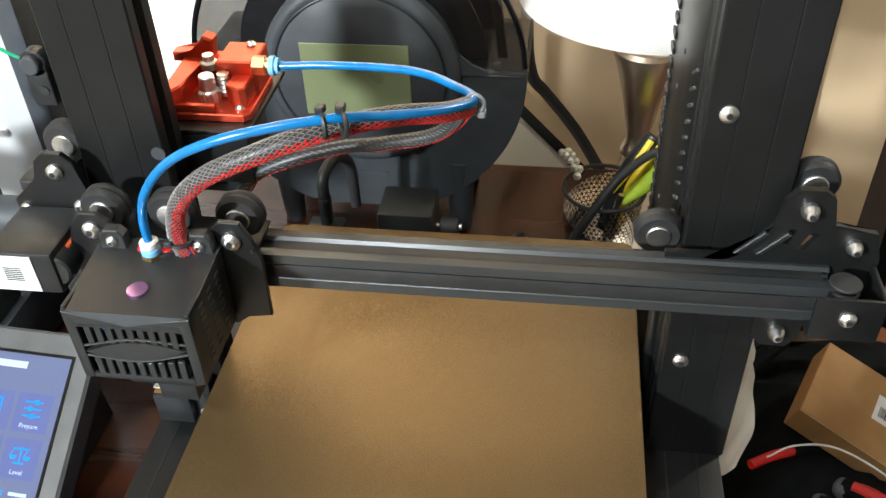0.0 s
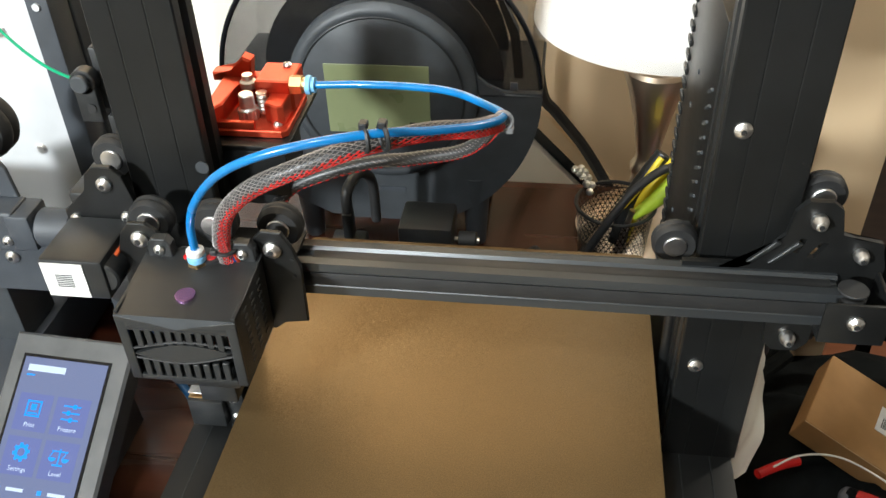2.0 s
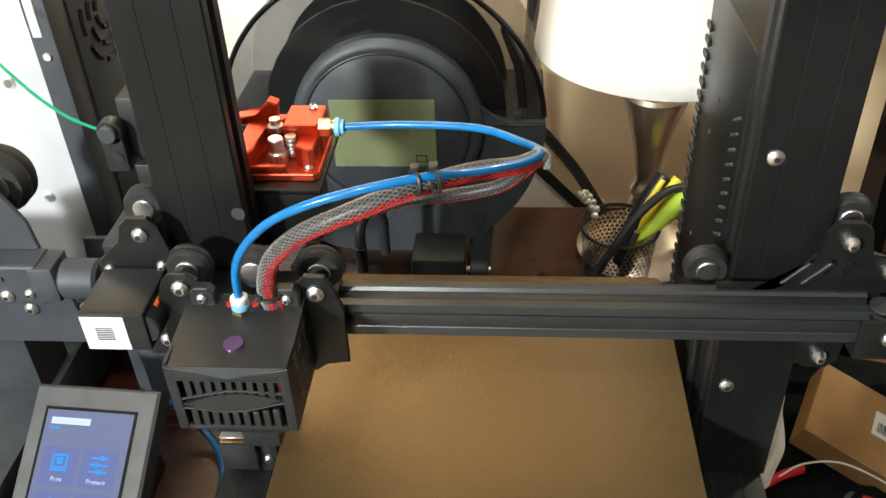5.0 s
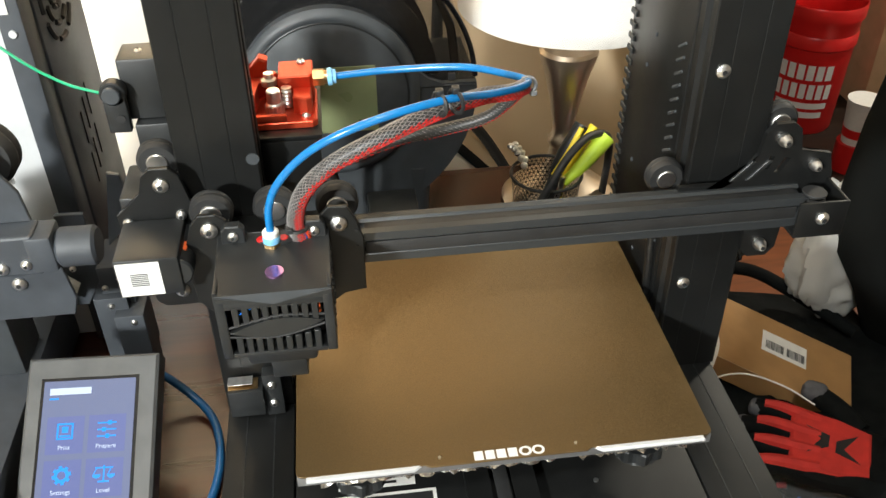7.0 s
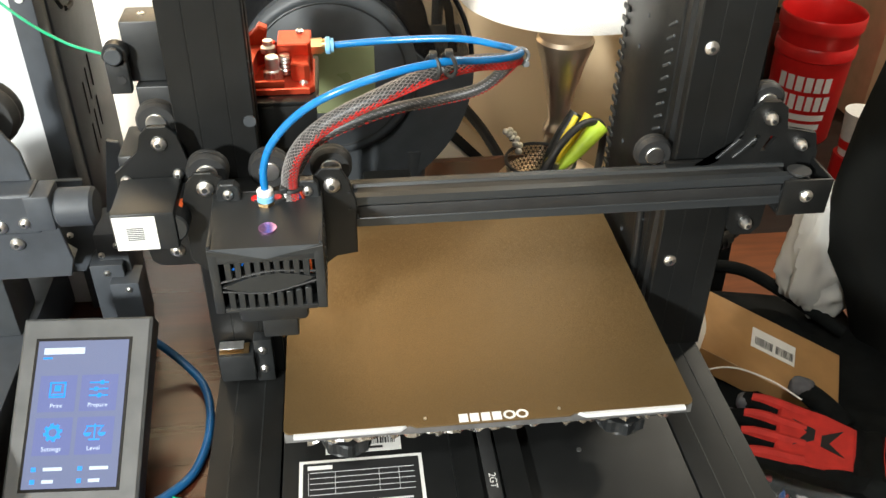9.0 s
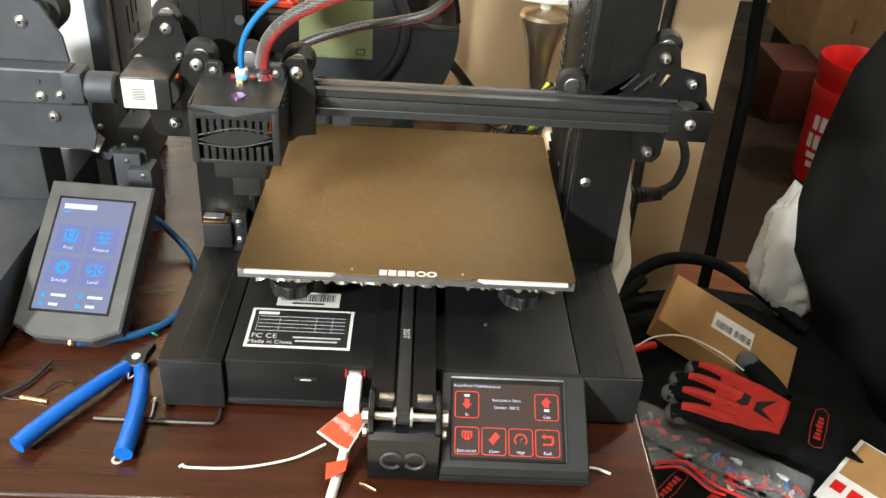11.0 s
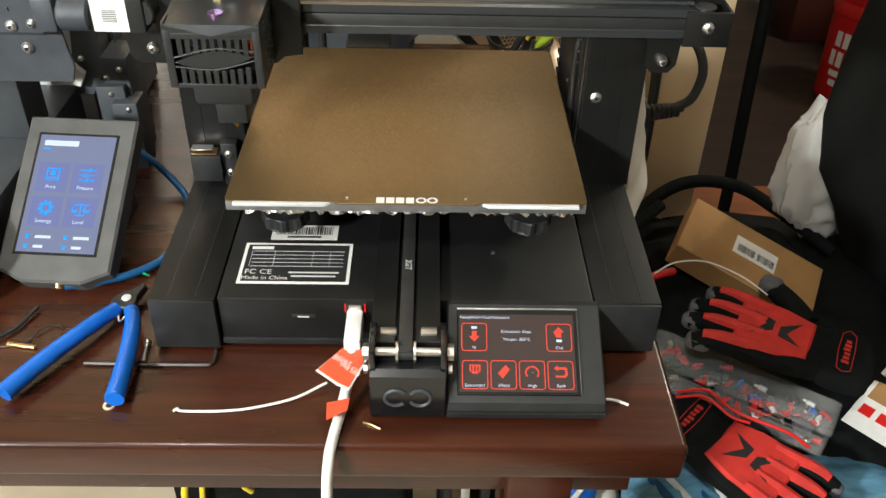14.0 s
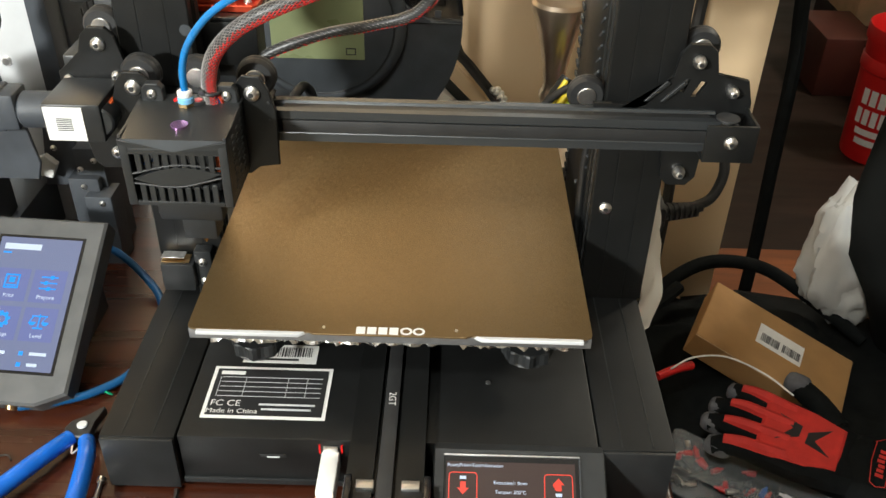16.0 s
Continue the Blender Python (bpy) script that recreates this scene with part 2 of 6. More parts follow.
def R(p, q, r0, r1=None, seg=20, bevel=0.0):
    return rod(bmesh.new(), p, q, r0, r1, seg, bevel)


def prism(bm, pts, axis, a, b, bevel=0.0):
    """A polygon in the plane across an axis, pulled from a to b. Points give the two other coordinates in order."""
    def to3(p, w):
        c = list(p)
        c.insert(axis, w)
        return Vector(c)
    lo, hi = [bm.verts.new(to3(p, a)) for p in pts], [bm.verts.new(to3(p, b)) for p in pts]
    fs = [bm.faces.new(lo), bm.faces.new(hi[::-1])]
    n = len(pts)
    for i in range(n):
        fs.append(bm.faces.new((lo[i], lo[(i + 1) % n], hi[(i + 1) % n], hi[i])))
    if bevel > 0:
        es = list({e for f in fs[:2] for e in f.edges})
        bmesh.ops.bevel(bm, geom=es, offset=bevel, segments=1, affect="EDGES")
    bmesh.ops.triangulate(bm, faces=[f for f in bm.faces if len(f.verts) > 4])
    return bm


def PR(pts, axis, a, b, bevel=0.0):
    return prism(bmesh.new(), pts, axis, a, b, bevel)


def spline(pts, n=10):
    """A smooth line through points."""
    P_ = [Vector(p) for p in pts]
    P_ = [2 * P_[0] - P_[1]] + P_ + [2 * P_[-1] - P_[-2]]
    out = []
    for i in range(1, len(P_) - 2):
        a, b, c, d = P_[i - 1:i + 3]
        for k in range(n):
            t = k / n
            out.append(0.5 * (2 * b + (c - a) * t + (2 * a - 5 * b + 4 * c - d) * t * t + (3 * b - a - 3 * c + d) * t ** 3))
    out.append(P_[-2])
    return out


def tube(bm, pts, r, seg=10, n=10, radii=None, flat=1.0):
    """A round cord swept along a smooth line."""
    line = spline(pts, n)
    prev, u = None, None
    rings = []
    for i, p in enumerate(line):
        d = (line[min(i + 1, len(line) - 1)] - line[max(i - 1, 0)]).normalized()
        u = d.orthogonal().normalized() if u is None else (u - d * u.dot(d)).normalized()
        v = d.cross(u)
        rr = r if radii is None else radii[0] + (radii[1] - radii[0]) * i / (len(line) - 1)
        rings.append([bm.verts.new(p + (u * math.cos(2 * math.pi * k / seg) + v * flat * math.sin(2 * math.pi * k / seg)) * rr) for k in range(seg)])
    for a, b in zip(rings, rings[1:]):
        for k in range(seg):
            bm.faces.new((a[k], a[(k + 1) % seg], b[(k + 1) % seg], b[k]))
    bm.faces.new(rings[0][::-1])
    bm.faces.new(rings[-1])
    return bm


def T(pts, r, seg=10, n=10, radii=None):
    return tube(bmesh.new(), pts, r, seg, n, radii)


def lathe(bm, profile, at, axis="Z", seg=40, cap=True):
    """A turned shape from (radius, height) pairs, closed if the ends are on the axis."""
    at = Vector(at)
    rings = []
    for r, h in profile:
        ring = []
        for i in range(seg):
            a = 2 * math.pi * i / seg
            c = Vector((r * math.cos(a), r * math.sin(a), h))
            if axis == "Y":
                c = Vector((c.x, c.z, c.y))
            elif axis == "X":
                c = Vector((c.z, c.x, c.y))
            ring.append(bm.verts.new(at + c))
        rings.append(ring)
    for a, b in zip(rings, rings[1:]):
        for i in range(seg):
            bm.faces.new((a[i], a[(i + 1) % seg], b[(i + 1) % seg], b[i]))
    if cap:
        bm.faces.new(rings[0][::-1])
        bm.faces.new(rings[-1])
    return bm


def LA(profile, at, axis="Z", seg=40, cap=True):
    return lathe(bmesh.new(), profile, at, axis, seg, cap)


def disc_poly(cx, cy, rx, ry, n=20, a0=0, a1=360):
    return [(cx + rx * math.cos(radians(a0 + (a1 - a0) * i / n)), cy + ry * math.sin(radians(a0 + (a1 - a0) * i / n))) for i in range(n if a1 - a0 >= 360 else n + 1)]


def bolt(parent, at, r=0.0042, h=0.003, axis=(0, -1, 0), name="bolt"):
    """A button-head screw with a hex recess."""
    at, ax = Vector(at), Vector(axis)
    bm = bmesh.new()
    rod(bm, at, at + ax * h * 0.45, r, r, 18)
    rod(bm, at + ax * h * 0.45, at + ax * h, r, r * 0.62, 18)
    rod(bm, at + ax * h, at + ax * (h + 0.0003), r * 0.62, r * 0.5, 18)
    ob = part(name, bm, M_STEEL, parent)
    part("hex_recess", rod(bmesh.new(), at + ax * (h + 0.0001), at + ax * (h + 0.0006), r * 0.36, r * 0.36, 6), M_INK, ob)
    return ob


def wheel(parent, at, r=0.0115, w=0.0095):
    """A black grooved wheel with a steel bearing on a y axis."""
    x, y, z = at
    ob = part("roller_wheel", LA([(r * 0.5, -w / 2), (r * 0.86, -w / 2), (r, -w * 0.25), (r, -w * 0.12), (r * 0.93, 0), (r, w * 0.12), (r, w * 0.25), (r * 0.86, w / 2), (r * 0.5, w / 2)], at, "Y", 28), M_RUB, parent)
    part("bearing", R((x, y - w / 2 - 0.0012, z), (x, y + w / 2, z), r * 0.5, None, 18, 0.0004), M_STEEL, ob)
    return ob

# ---- room ----
FLOOR = -0.75


def wall(name, x, y, z, mat_=None, label=""):
    return solo(name, B(x, y, z, 0), mat_ or M_WALL, label, "wall", kind="structure", smooth=False)


solo("floor", B((-1.9, 3.2), (-2.7, 3.6), (FLOOR - 0.05, FLOOR), 0), M_FLOORW, "dark brown wooden floor", "floor", kind="structure", smooth=False)
solo("ceiling", B((-1.9, 3.2), (-2.7, 3.6), (1.75, 1.80), 0), M_CEIL, "plain painted ceiling", "ceiling", kind="structure", smooth=False)
wall("wall_west", (-1.95, -1.9), (-2.7, 3.6), (FLOOR, 1.75), M_WALL2, "plain cream painted wall")
wall("wall_east", (3.2, 3.25), (-2.7, 3.6), (FLOOR, 1.75), M_WALL2, "plain cream painted wall")
wall("wall_south", (-1.9, 3.2), (-2.75, -2.7), (FLOOR, 1.75), M_WALL2, "plain cream painted wall")
wall("wall_north", (-1.9, 3.2), (3.6, 3.65), (FLOOR, 1.75), M_WALL2, "plain cream painted wall")
wall("wall_behind_table", (-1.9, 0.40), (0.60, 0.68), (FLOOR, 1.75), None, "cream painted wall behind the table, ending at an open side")

# sloping stair skirt along the wall behind the table
SK = Vector((0.25, 0, -0.262))
skn = SK.normalized()


def skirt_piece(name, off, width, y0, y1, mat_, label, lo=-0.9, hi=0.62):
    """A sloping board on the wall; off is how far its top edge lies below the trim line."""
    up = Vector((0.262, 0, 0.25)).normalized()
    p = Vector((0.05, 0, 0.0)) - up * off
    a, b = p + skn * lo, p + skn * hi
    pts = [(a.x, a.z), (b.x, b.z), ((b - up * width).x, (b - up * width).z), ((a - up * width).x, (a - up * width).z)]
    return solo(name, PR(pts, 1, y0, y1, 0.001), mat_, label, "trim", kind="structure", smooth=False)


skirt_piece("trim", 0.0, 0.016, 0.586, 0.5985, M_WALL, "thin cream moulding strip sloping along the wall", hi=0.48)
# the dark gap below the moulding is shade, built as a black strip
skirt_piece("trim_shadow_gap", 0.0165, 0.013, 0.590, 0.5985, M_SHEET, "black strip drawn for the shaded gap under the sloping moulding", hi=0.48)
skirt_piece("skirt_board", 0.030, 0.30, 0.580, 0.5985, M_TRIM, "wide white sloping skirt board", hi=0.40)

# ---- table ----
table = thing("table", "dark-stained glossy brown wooden table crowded with tools", "table", (-0.5, 0.18, FLOOR))
TX0, TX1, TY0, TY1 = -1.25, 0.176, -0.118, 0.475
part("tabletop", B((TX0, TX1), (TY0, TY1), (-0.030, 0.0), 0.004, 3), M_WOOD, table)
part("apron", B((TX0 + 0.03, TX1 - 0.02), (TY0 + 0.035, TY0 + 0.055), (-0.085, -0.0305), 0.001), M_WOOD, table)
for lx, ly in ((0.092, -0.075), (0.10, 0.40), (-1.16, -0.075), (-1.16, 0.40)):
    part("leg", B((lx - 0.022, lx + 0.022), (ly - 0.02, ly + 0.02), (FLOOR, -0.031), 0.002), M_WOOD, table)

# ---- the printer on the table ----
printer = thing("printer", "black desktop filament printer with a bronze build plate on a table", "printer", (0, 0.1, 0))


# base with side beams
part("base_body", B((-0.1235, 0.1235), (-0.032, 0.285), (0.006, 0.0445), 0.0012), M_SHEET, printer)
part("base_skirt", B((-0.1225, 0.1225), (-0.030, 0.283), (0.002, 0.0062), 0.0005), M_PLAST, printer)
part("base_lip", B((-0.1232, 0.0), (-0.0335, -0.0318), (0.006, 0.0105), 0.0004), M_PLAST, printer)
for x0, x1 in ((-0.1685, -0.1245), (0.1245, 0.1685)):
    bm = bmesh.new()
    block(bm, (x0, x1), (-0.0335, 0.30), (0.003, 0.0445), 0.001)
    ob = part("side_beam", bm, M_ANOD, printer)
    for gx in (x0 + 0.013, x1 - 0.013):
        part("groove_line", B((gx - 0.0004, gx + 0.0004), (-0.031, 0.298), (0.0443, 0.0448), 0), M_PLAST, ob)
    part("end_cap", B((x0 + 0.0004, x1 - 0.0004), (-0.0358, -0.0334), (0.0035, 0.0440), 0.0008), M_PLAST, ob)
    for fy in (0.0, 0.26):
        part("rubber_foot", R(((x0 + x1) / 2, fy, 0), ((x0 + x1) / 2, fy, 0.004), 0.011, None, 20), M_RUB, ob)

# centre rail under the bed, with its belt and tensioner
bm = bmesh.new()
prism(bm, [(-0.0205, 0.010), (0.0225, 0.010), (0.0225, 0.050), (0.0075, 0.050), (0.0075, 0.0455), (-0.0055, 0.0455), (-0.0055, 0.050), (-0.0205, 0.050)], 1, -0.078, 0.30, 0.0004)
yr = part("bed_rail", bm, M_ANOD, printer, smooth=False)
part("belt", B((-0.003, 0.0055), (-0.088, 0.29), (0.0500, 0.0515), 0.0002), M_RUB, yr, "matt black toothed belt")
BELT_PRINT = Matrix.Translation((0.0012, -0.0040, 0.05145)) @ Matrix.Rotation(radians(-90), 4, "Z")
ten = part("belt_tensioner", bm_of(lambda b: prism(b, [(-0.0965, 0.004), (-0.066, 0.004), (-0.066, 0.036), (-0.074, 0.041), (-0.0925, 0.041), (-0.0965, 0.038)], 0, -0.0205, 0.0265, 0.0008)), M_GLOSS, printer, smooth=False)
part("tensioner_cheek", B((-0.0205, -0.0165), (-0.094, -0.066), (0.040, 0.056), 0.001), M_GLOSS, ten)
part("tensioner_cheek", B((0.0225, 0.0265), (-0.094, -0.066), (0.040, 0.056), 0.001), M_GLOSS, ten)
part("pulley_shaft", R((-0.025, -0.083, 0.0465), (0.0305, -0.083, 0.0465), 0.0028, None, 16), M_STEEL, ten)
part("idler_pulley", R((-0.0035, -0.083, 0.0465), (0.006, -0.083, 0.0465), 0.0052, None, 24, 0.0005), M_RUB, ten)
for sx in (-0.0045, 0.0062):
    part("washer", R((sx, -0.083, 0.0465), (sx + 0.0016, -0.083, 0.0465), 0.0066, None, 20), M_STEEL, ten)
for sx in (-0.0245, 0.0272):
    part("nut", R((sx, -0.083, 0.0465), (sx + 0.0035, -0.083, 0.0465), 0.0052, None, 6), M_STEEL, ten)
    part("nut", R((sx + 0.0004, -0.0865, 0.036), (sx + 0.0028, -0.0865, 0.036), 0.0034, None, 6), M_STEEL, ten)
for sx in (-0.0145, 0.0105):
    part("bracket_tab", B((sx, sx + 0.010), (-0.0725, -0.0665), (0.0470, 0.0520), 0.0004), M_ALU, ten)
# two-ring emblem on the tensioner front
for k, (cx, a0, a1) in enumerate(((-0.0045, 35, 325), (0.0105, -150, 150))):
    bm = bmesh.new()
    pts = [(cx + 0.0066 * math.cos(radians(a)), -0.0966, 0.0205 + 0.0066 * math.sin(radians(a))) for a in range(a0, a1 + 1, 15)]
    tube(bm, pts, 0.0012, 6, 2)
    part("emblem_ring", bm, M_GREYP, ten, "faint grey embossed ring")

# sloping touch screen console
con = part("console", bm_of(lambda b: prism(b, [(-0.0275, 0.0405), (-0.0315, 0.0445), (-0.036, 0.0445), (-0.094, 0.0140), (-0.0965, 0.0095), (-0.0965, 0.003), (-0.0275, 0.003)], 0, 0.0272, 0.1265, 0.001)), M_PLAST, printer, smooth=False)
part("console_foot_line", B((0.0274, 0.1263), (-0.0972, -0.0962), (0.0066, 0.0078), 0), M_RUB, con)
CS = Matrix.Translation((0.0730, -0.0640, 0.03035)) @ Matrix.Rotation(math.atan2(0.0305, 0.058), 4, "X")


def on_console(x, y, z, bevel=0.0):
    """A block in the console's sloping plane: x and y in metres from the display's middle."""
    return B(x, y, z, bevel, 1, CS)


def text_mesh(body, size, m, z=0.0004):
    """Flat letters, turned into a mesh and laid by the matrix m."""
    cu = bpy.data.curves.new("text", "FONT")
    cu.body, cu.size, cu.align_x, cu.align_y = body, size, "CENTER", "CENTER"
    tmp = bpy.data.objects.new("text", cu)
    scene.collection.objects.link(tmp)
    dg = bpy.context.evaluated_depsgraph_get()
    me = bpy.data.meshes.new_from_object(tmp.evaluated_get(dg))
    bm = bmesh.new()
    bm.from_mesh(me)
    bpy.data.objects.remove(tmp)
    bpy.data.meshes.remove(me)
    bmesh.ops.transform(bm, matrix=m @ Matrix.Translation((0, 0, z)), verts=bm.verts)
    return bm


def words(body, size, m, mat_, parent, name="lettering"):
    return part(name, text_mesh(body, size, m), mat_, parent, smooth=False)


words("2GT", 0.0062, BELT_PRINT, M_WHITE, yr)
part("bezel", on_console((-0.0395, 0.0385), (-0.0295, 0.0275), (-0.001, 0.0006), 0.0004), M_GLOSS, con)
part("bezel_edge", on_console((-0.0395, 0.0385), (0.0272, 0.0284), (0.0, 0.0016), 0.0003), M_ALU, con)
part("bezel_edge", on_console((0.0378, 0.0388), (-0.0295, 0.0275), (0.0, 0.0010), 0.0003), M_GREYP, con)
disp = part("display", on_console((-0.0380, 0.0355), (-0.0275, 0.0240), (0.0004, 0.0009)), M_SCR_DK, con, "lit dark touch display with red icon frames")


def frame_ring(cx, cy, w, h, r=0.0022, t=0.0006, z=0.0011):
    """A thin rounded frame in the console's plane."""
    bm = bmesh.new()
    ring = []
    for k, (sx, sy) in enumerate(((1, 1), (-1, 1), (-1, -1), (1, -1))):
        for a in range(0, 91, 30):
            ang = radians(a + 90 * k)
            ring.append((cx + sx * (w / 2 - r) + r * math.cos(ang), cy + sy * (h / 2 - r) + r * math.sin(ang), cx + sx * (w / 2 - r) + (r - t) * math.cos(ang), cy + sy * (h / 2 - r) + (r - t) * math.sin(ang)))
    o = [bm.verts.new((p[0], p[1], z)) for p in ring]
    i = [bm.verts.new((p[2], p[3], z)) for p in ring]
    n = len(ring)
    for k in range(n):
        bm.faces.new((o[k], o[(k + 1) % n], i[(k + 1) % n], i[k]))
    bmesh.ops.transform(bm, matrix=CS, verts=bm.verts)
    return bm


def flat(pts, z=0.0012, m=None):
    """A flat polygon in a display's plane."""
    bm = bmesh.new()
    f = bm.faces.new([bm.verts.new((x, y, z)) for x, y in pts])
    bmesh.ops.triangulate(bm, faces=[f])
    bmesh.ops.transform(bm, matrix=CS if m is None else m, verts=bm.verts)
    return bm


def flats(polys, z=0.0012, m=None):
    bm = bmesh.new()
    for pts in polys:
        f = bm.faces.new([bm.verts.new((x, y, z)) for x, y in pts])
        bmesh.ops.triangulate(bm, faces=[f])
    bmesh.ops.transform(bm, matrix=CS if m is None else m, verts=bm.verts)
    return bm


def at_cs(x, y):
    return CS @ Matrix.Translation((x, y, 0.0008))


BW = 0.0165
cells = {"In": (-0.0285, 0.0085), "Out": (0.0258, 0.0085), "Extrusion1": (-0.0283, -0.0165), "10mm": (-0.0103, -0.0165), "High": (0.0077, -0.0165), "Back": (0.0257, -0.0165)}
for txt, (cx, cy) in cells.items():
    part("icon_frame", frame_ring(cx, cy, BW, 0.0190), M_E_RED, disp)
    words(txt, 0.0030, at_cs(cx, cy - 0.0070), M_E_WHITE, disp)


def arrow(cx, cy, s):
    return [(cx - 0.0016, cy + 0.003 * s), (cx + 0.0016, cy + 0.003 * s), (cx + 0.0016, cy - 0.0005 * s), (cx + 0.0034, cy - 0.0005 * s), (cx, cy - 0.0042 * s), (cx - 0.0034, cy - 0.0005 * s), (cx - 0.0016, cy - 0.0005 * s)]


part("icon", flat(arrow(-0.0285, 0.0095, 1)), M_E_RED, disp)
part("icon", flat(arrow(0.0258, 0.0115, -1)), M_E_RED, disp)
for cx, cy in ((-0.0285, 0.0145), (0.0258, 0.0060)):
    part("icon_tick", flats([[(cx - 0.0018, cy - 0.0006), (cx + 0.0018, cy - 0.0006), (cx + 0.0018, cy + 0.0012), (cx - 0.0018, cy + 0.0012)]]), M_E_WHITE, disp)
part("icon", flats([[(-0.0318, -0.0100), (-0.0248, -0.0100), (-0.0248, -0.0140), (-0.0268, -0.0160), (-0.0298, -0.0160), (-0.0318, -0.0140)]]), M_E_RED, disp)
part("icon_tick", flats([[(-0.0288 + d, -0.0148), (-0.0279 + d, -0.0148), (-0.0279 + d, -0.0110), (-0.0288 + d, -0.0110)] for d in (-0.002, 0, 0.002)]), M_SCR_DK, disp)
part("icon", flats([[(-0.0138, -0.0155), (-0.0110, -0.0190), (-0.0062, -0.0130), (-0.0090, -0.0100)]]), M_E_RED, disp)
bm = bmesh.new()
for a in range(-30, 211, 24):
    c, s = math.cos(radians(a)), math.sin(radians(a))
    prism(bm, [(0.0077 + c * r - s * w, -0.0150 + s * r + c * w) for r, w in ((0.0034, -0.0006), (0.0045, -0.0008), (0.0045, 0.0008), (0.0034, 0.0006))], 2, 0.0011, 0.0012)
bmesh.ops.transform(bm, matrix=CS, verts=bm.verts)
part("icon", bm, M_E_RED, disp, smooth=False)
part("icon_tick", flats([[(0.0070, -0.0158), (0.0076, -0.0152), (0.0100, -0.0132), (0.0094, -0.0138)]]), M_E_WHITE, disp)
part("icon", flats([[(0.0215, -0.0120), (0.0240, -0.0100), (0.0240, -0.0112), (0.0290, -0.0112), (0.0300, -0.0125), (0.0300, -0.0165), (0.0285, -0.0180), (0.0225, -0.0180), (0.0225, -0.0167), (0.0275, -0.0167), (0.0285, -0.0160), (0.0285, -0.0130), (0.0240, -0.0128), (0.0240, -0.0140)]]), M_E_RED, disp)
words("ReadyPrint>Tool>Extrusion", 0.0028, at_cs(-0.0215, 0.0218), M_E_WHITE, disp)
words("Extrusion1: 0mm", 0.0028, at_cs(-0.0015, 0.0122), M_E_WHITE, disp)
words("Temper: 200°C", 0.0028, at_cs(-0.0015, 0.0070), M_E_WHITE, disp)

# rating label and barcode label on the base top, sockets on its front
ZB = 0.0446
lab = part("rating_label", B((-0.1135, -0.0385), (-0.0170, 0.0280), (ZB, ZB + 0.0003), 0), M_WHITE, printer, "white-framed black rating label")
part("label_field", B((-0.1112, -0.0408), (-0.0147, 0.0257), (ZB + 0.0003, ZB + 0.0005), 0), M_INK, lab)
LM = Matrix.Translation((0, 0, ZB + 0.0003))
words("Made in China", 0.0054, LM @ Matrix.Translation((-0.0955, -0.0115, 0)), M_WHITE, lab)
words("FC CE", 0.0070, LM @ Matrix.Translation((-0.1005, -0.0050, 0)), M_WHITE, lab)
part("maker_bar", B((-0.1085, -0.0935), (0.0205, 0.0235), (ZB + 0.0005, ZB + 0.0007), 0), M_WHITE, lab)
for k in range(5):
    part("text_bar", B((-0.107, -0.044), (0.0012 + k * 0.0042, 0.0015 + k * 0.0042), (ZB + 0.0005, ZB + 0.0007), 0), M_GREYM, lab)
for vx in (-0.108, -0.092, -0.0655, -0.0535):
    part("text_bar", B((vx, vx + 0.0003), (0.0012, 0.0180), (ZB + 0.0005, ZB + 0.0007), 0), M_GREYM, lab)
for k, (xa, xb) in enumerate(((-0.080, -0.046), (-0.078, -0.048))):
    part("text_bar", B((xa, xb), (-0.006 - k * 0.004, -0.0046 - k * 0.004), (ZB + 0.0005, ZB + 0.0007), 0), M_GREYM, lab)
bar = part("barcode_label", B((-0.0975, -0.0505), (0.0325, 0.050), (ZB, ZB + 0.0003), 0), M_WHITE, printer, "white barcode sticker")
random.seed(4)
bm, x = bmesh.new(), -0.0945
while x < -0.054:
    w = random.choice((0.0004, 0.0007, 0.0011))
    block(bm, (x, x + w), (0.0385, 0.0475), (ZB + 0.0003, ZB + 0.0005))
    x += w + random.choice((0.0005, 0.0008))
part("barcode", bm, M_INK, bar, smooth=False)
part("text_bar", B((-0.086, -0.062), (0.0348, 0.0366), (ZB + 0.0003, ZB + 0.0005), 0), M_INK, bar)
slot = part("card_slot", B((-0.0755, -0.0600), (-0.0326, -0.0320), (0.0285, 0.0315), 0.0004), M_INK, printer)
part("card_edge", B((-0.0715, -0.0640), (-0.0329, -0.0324), (0.0290, 0.0300), 0), M_GREYM, slot)
part("usb_socket", B((-0.0398, -0.0268), (-0.0328, -0.0320), (0.0240, 0.0405), 0.0004), M_INK, printer, "socket with red edges")
for sx in (-0.0402, -0.0272):
    part("socket_edge", B((sx, sx + 0.0010), (-0.0330, -0.0321), (0.0340, 0.0408), 0), M_REDP, printer)
part("base_screw", R((0.060, 0.020, 0.0445), (0.060, 0.020, 0.0452), 0.0016, None, 12), M_ALU, printer)

# heated bed
ZP = 0.1
bm = bmesh.new()


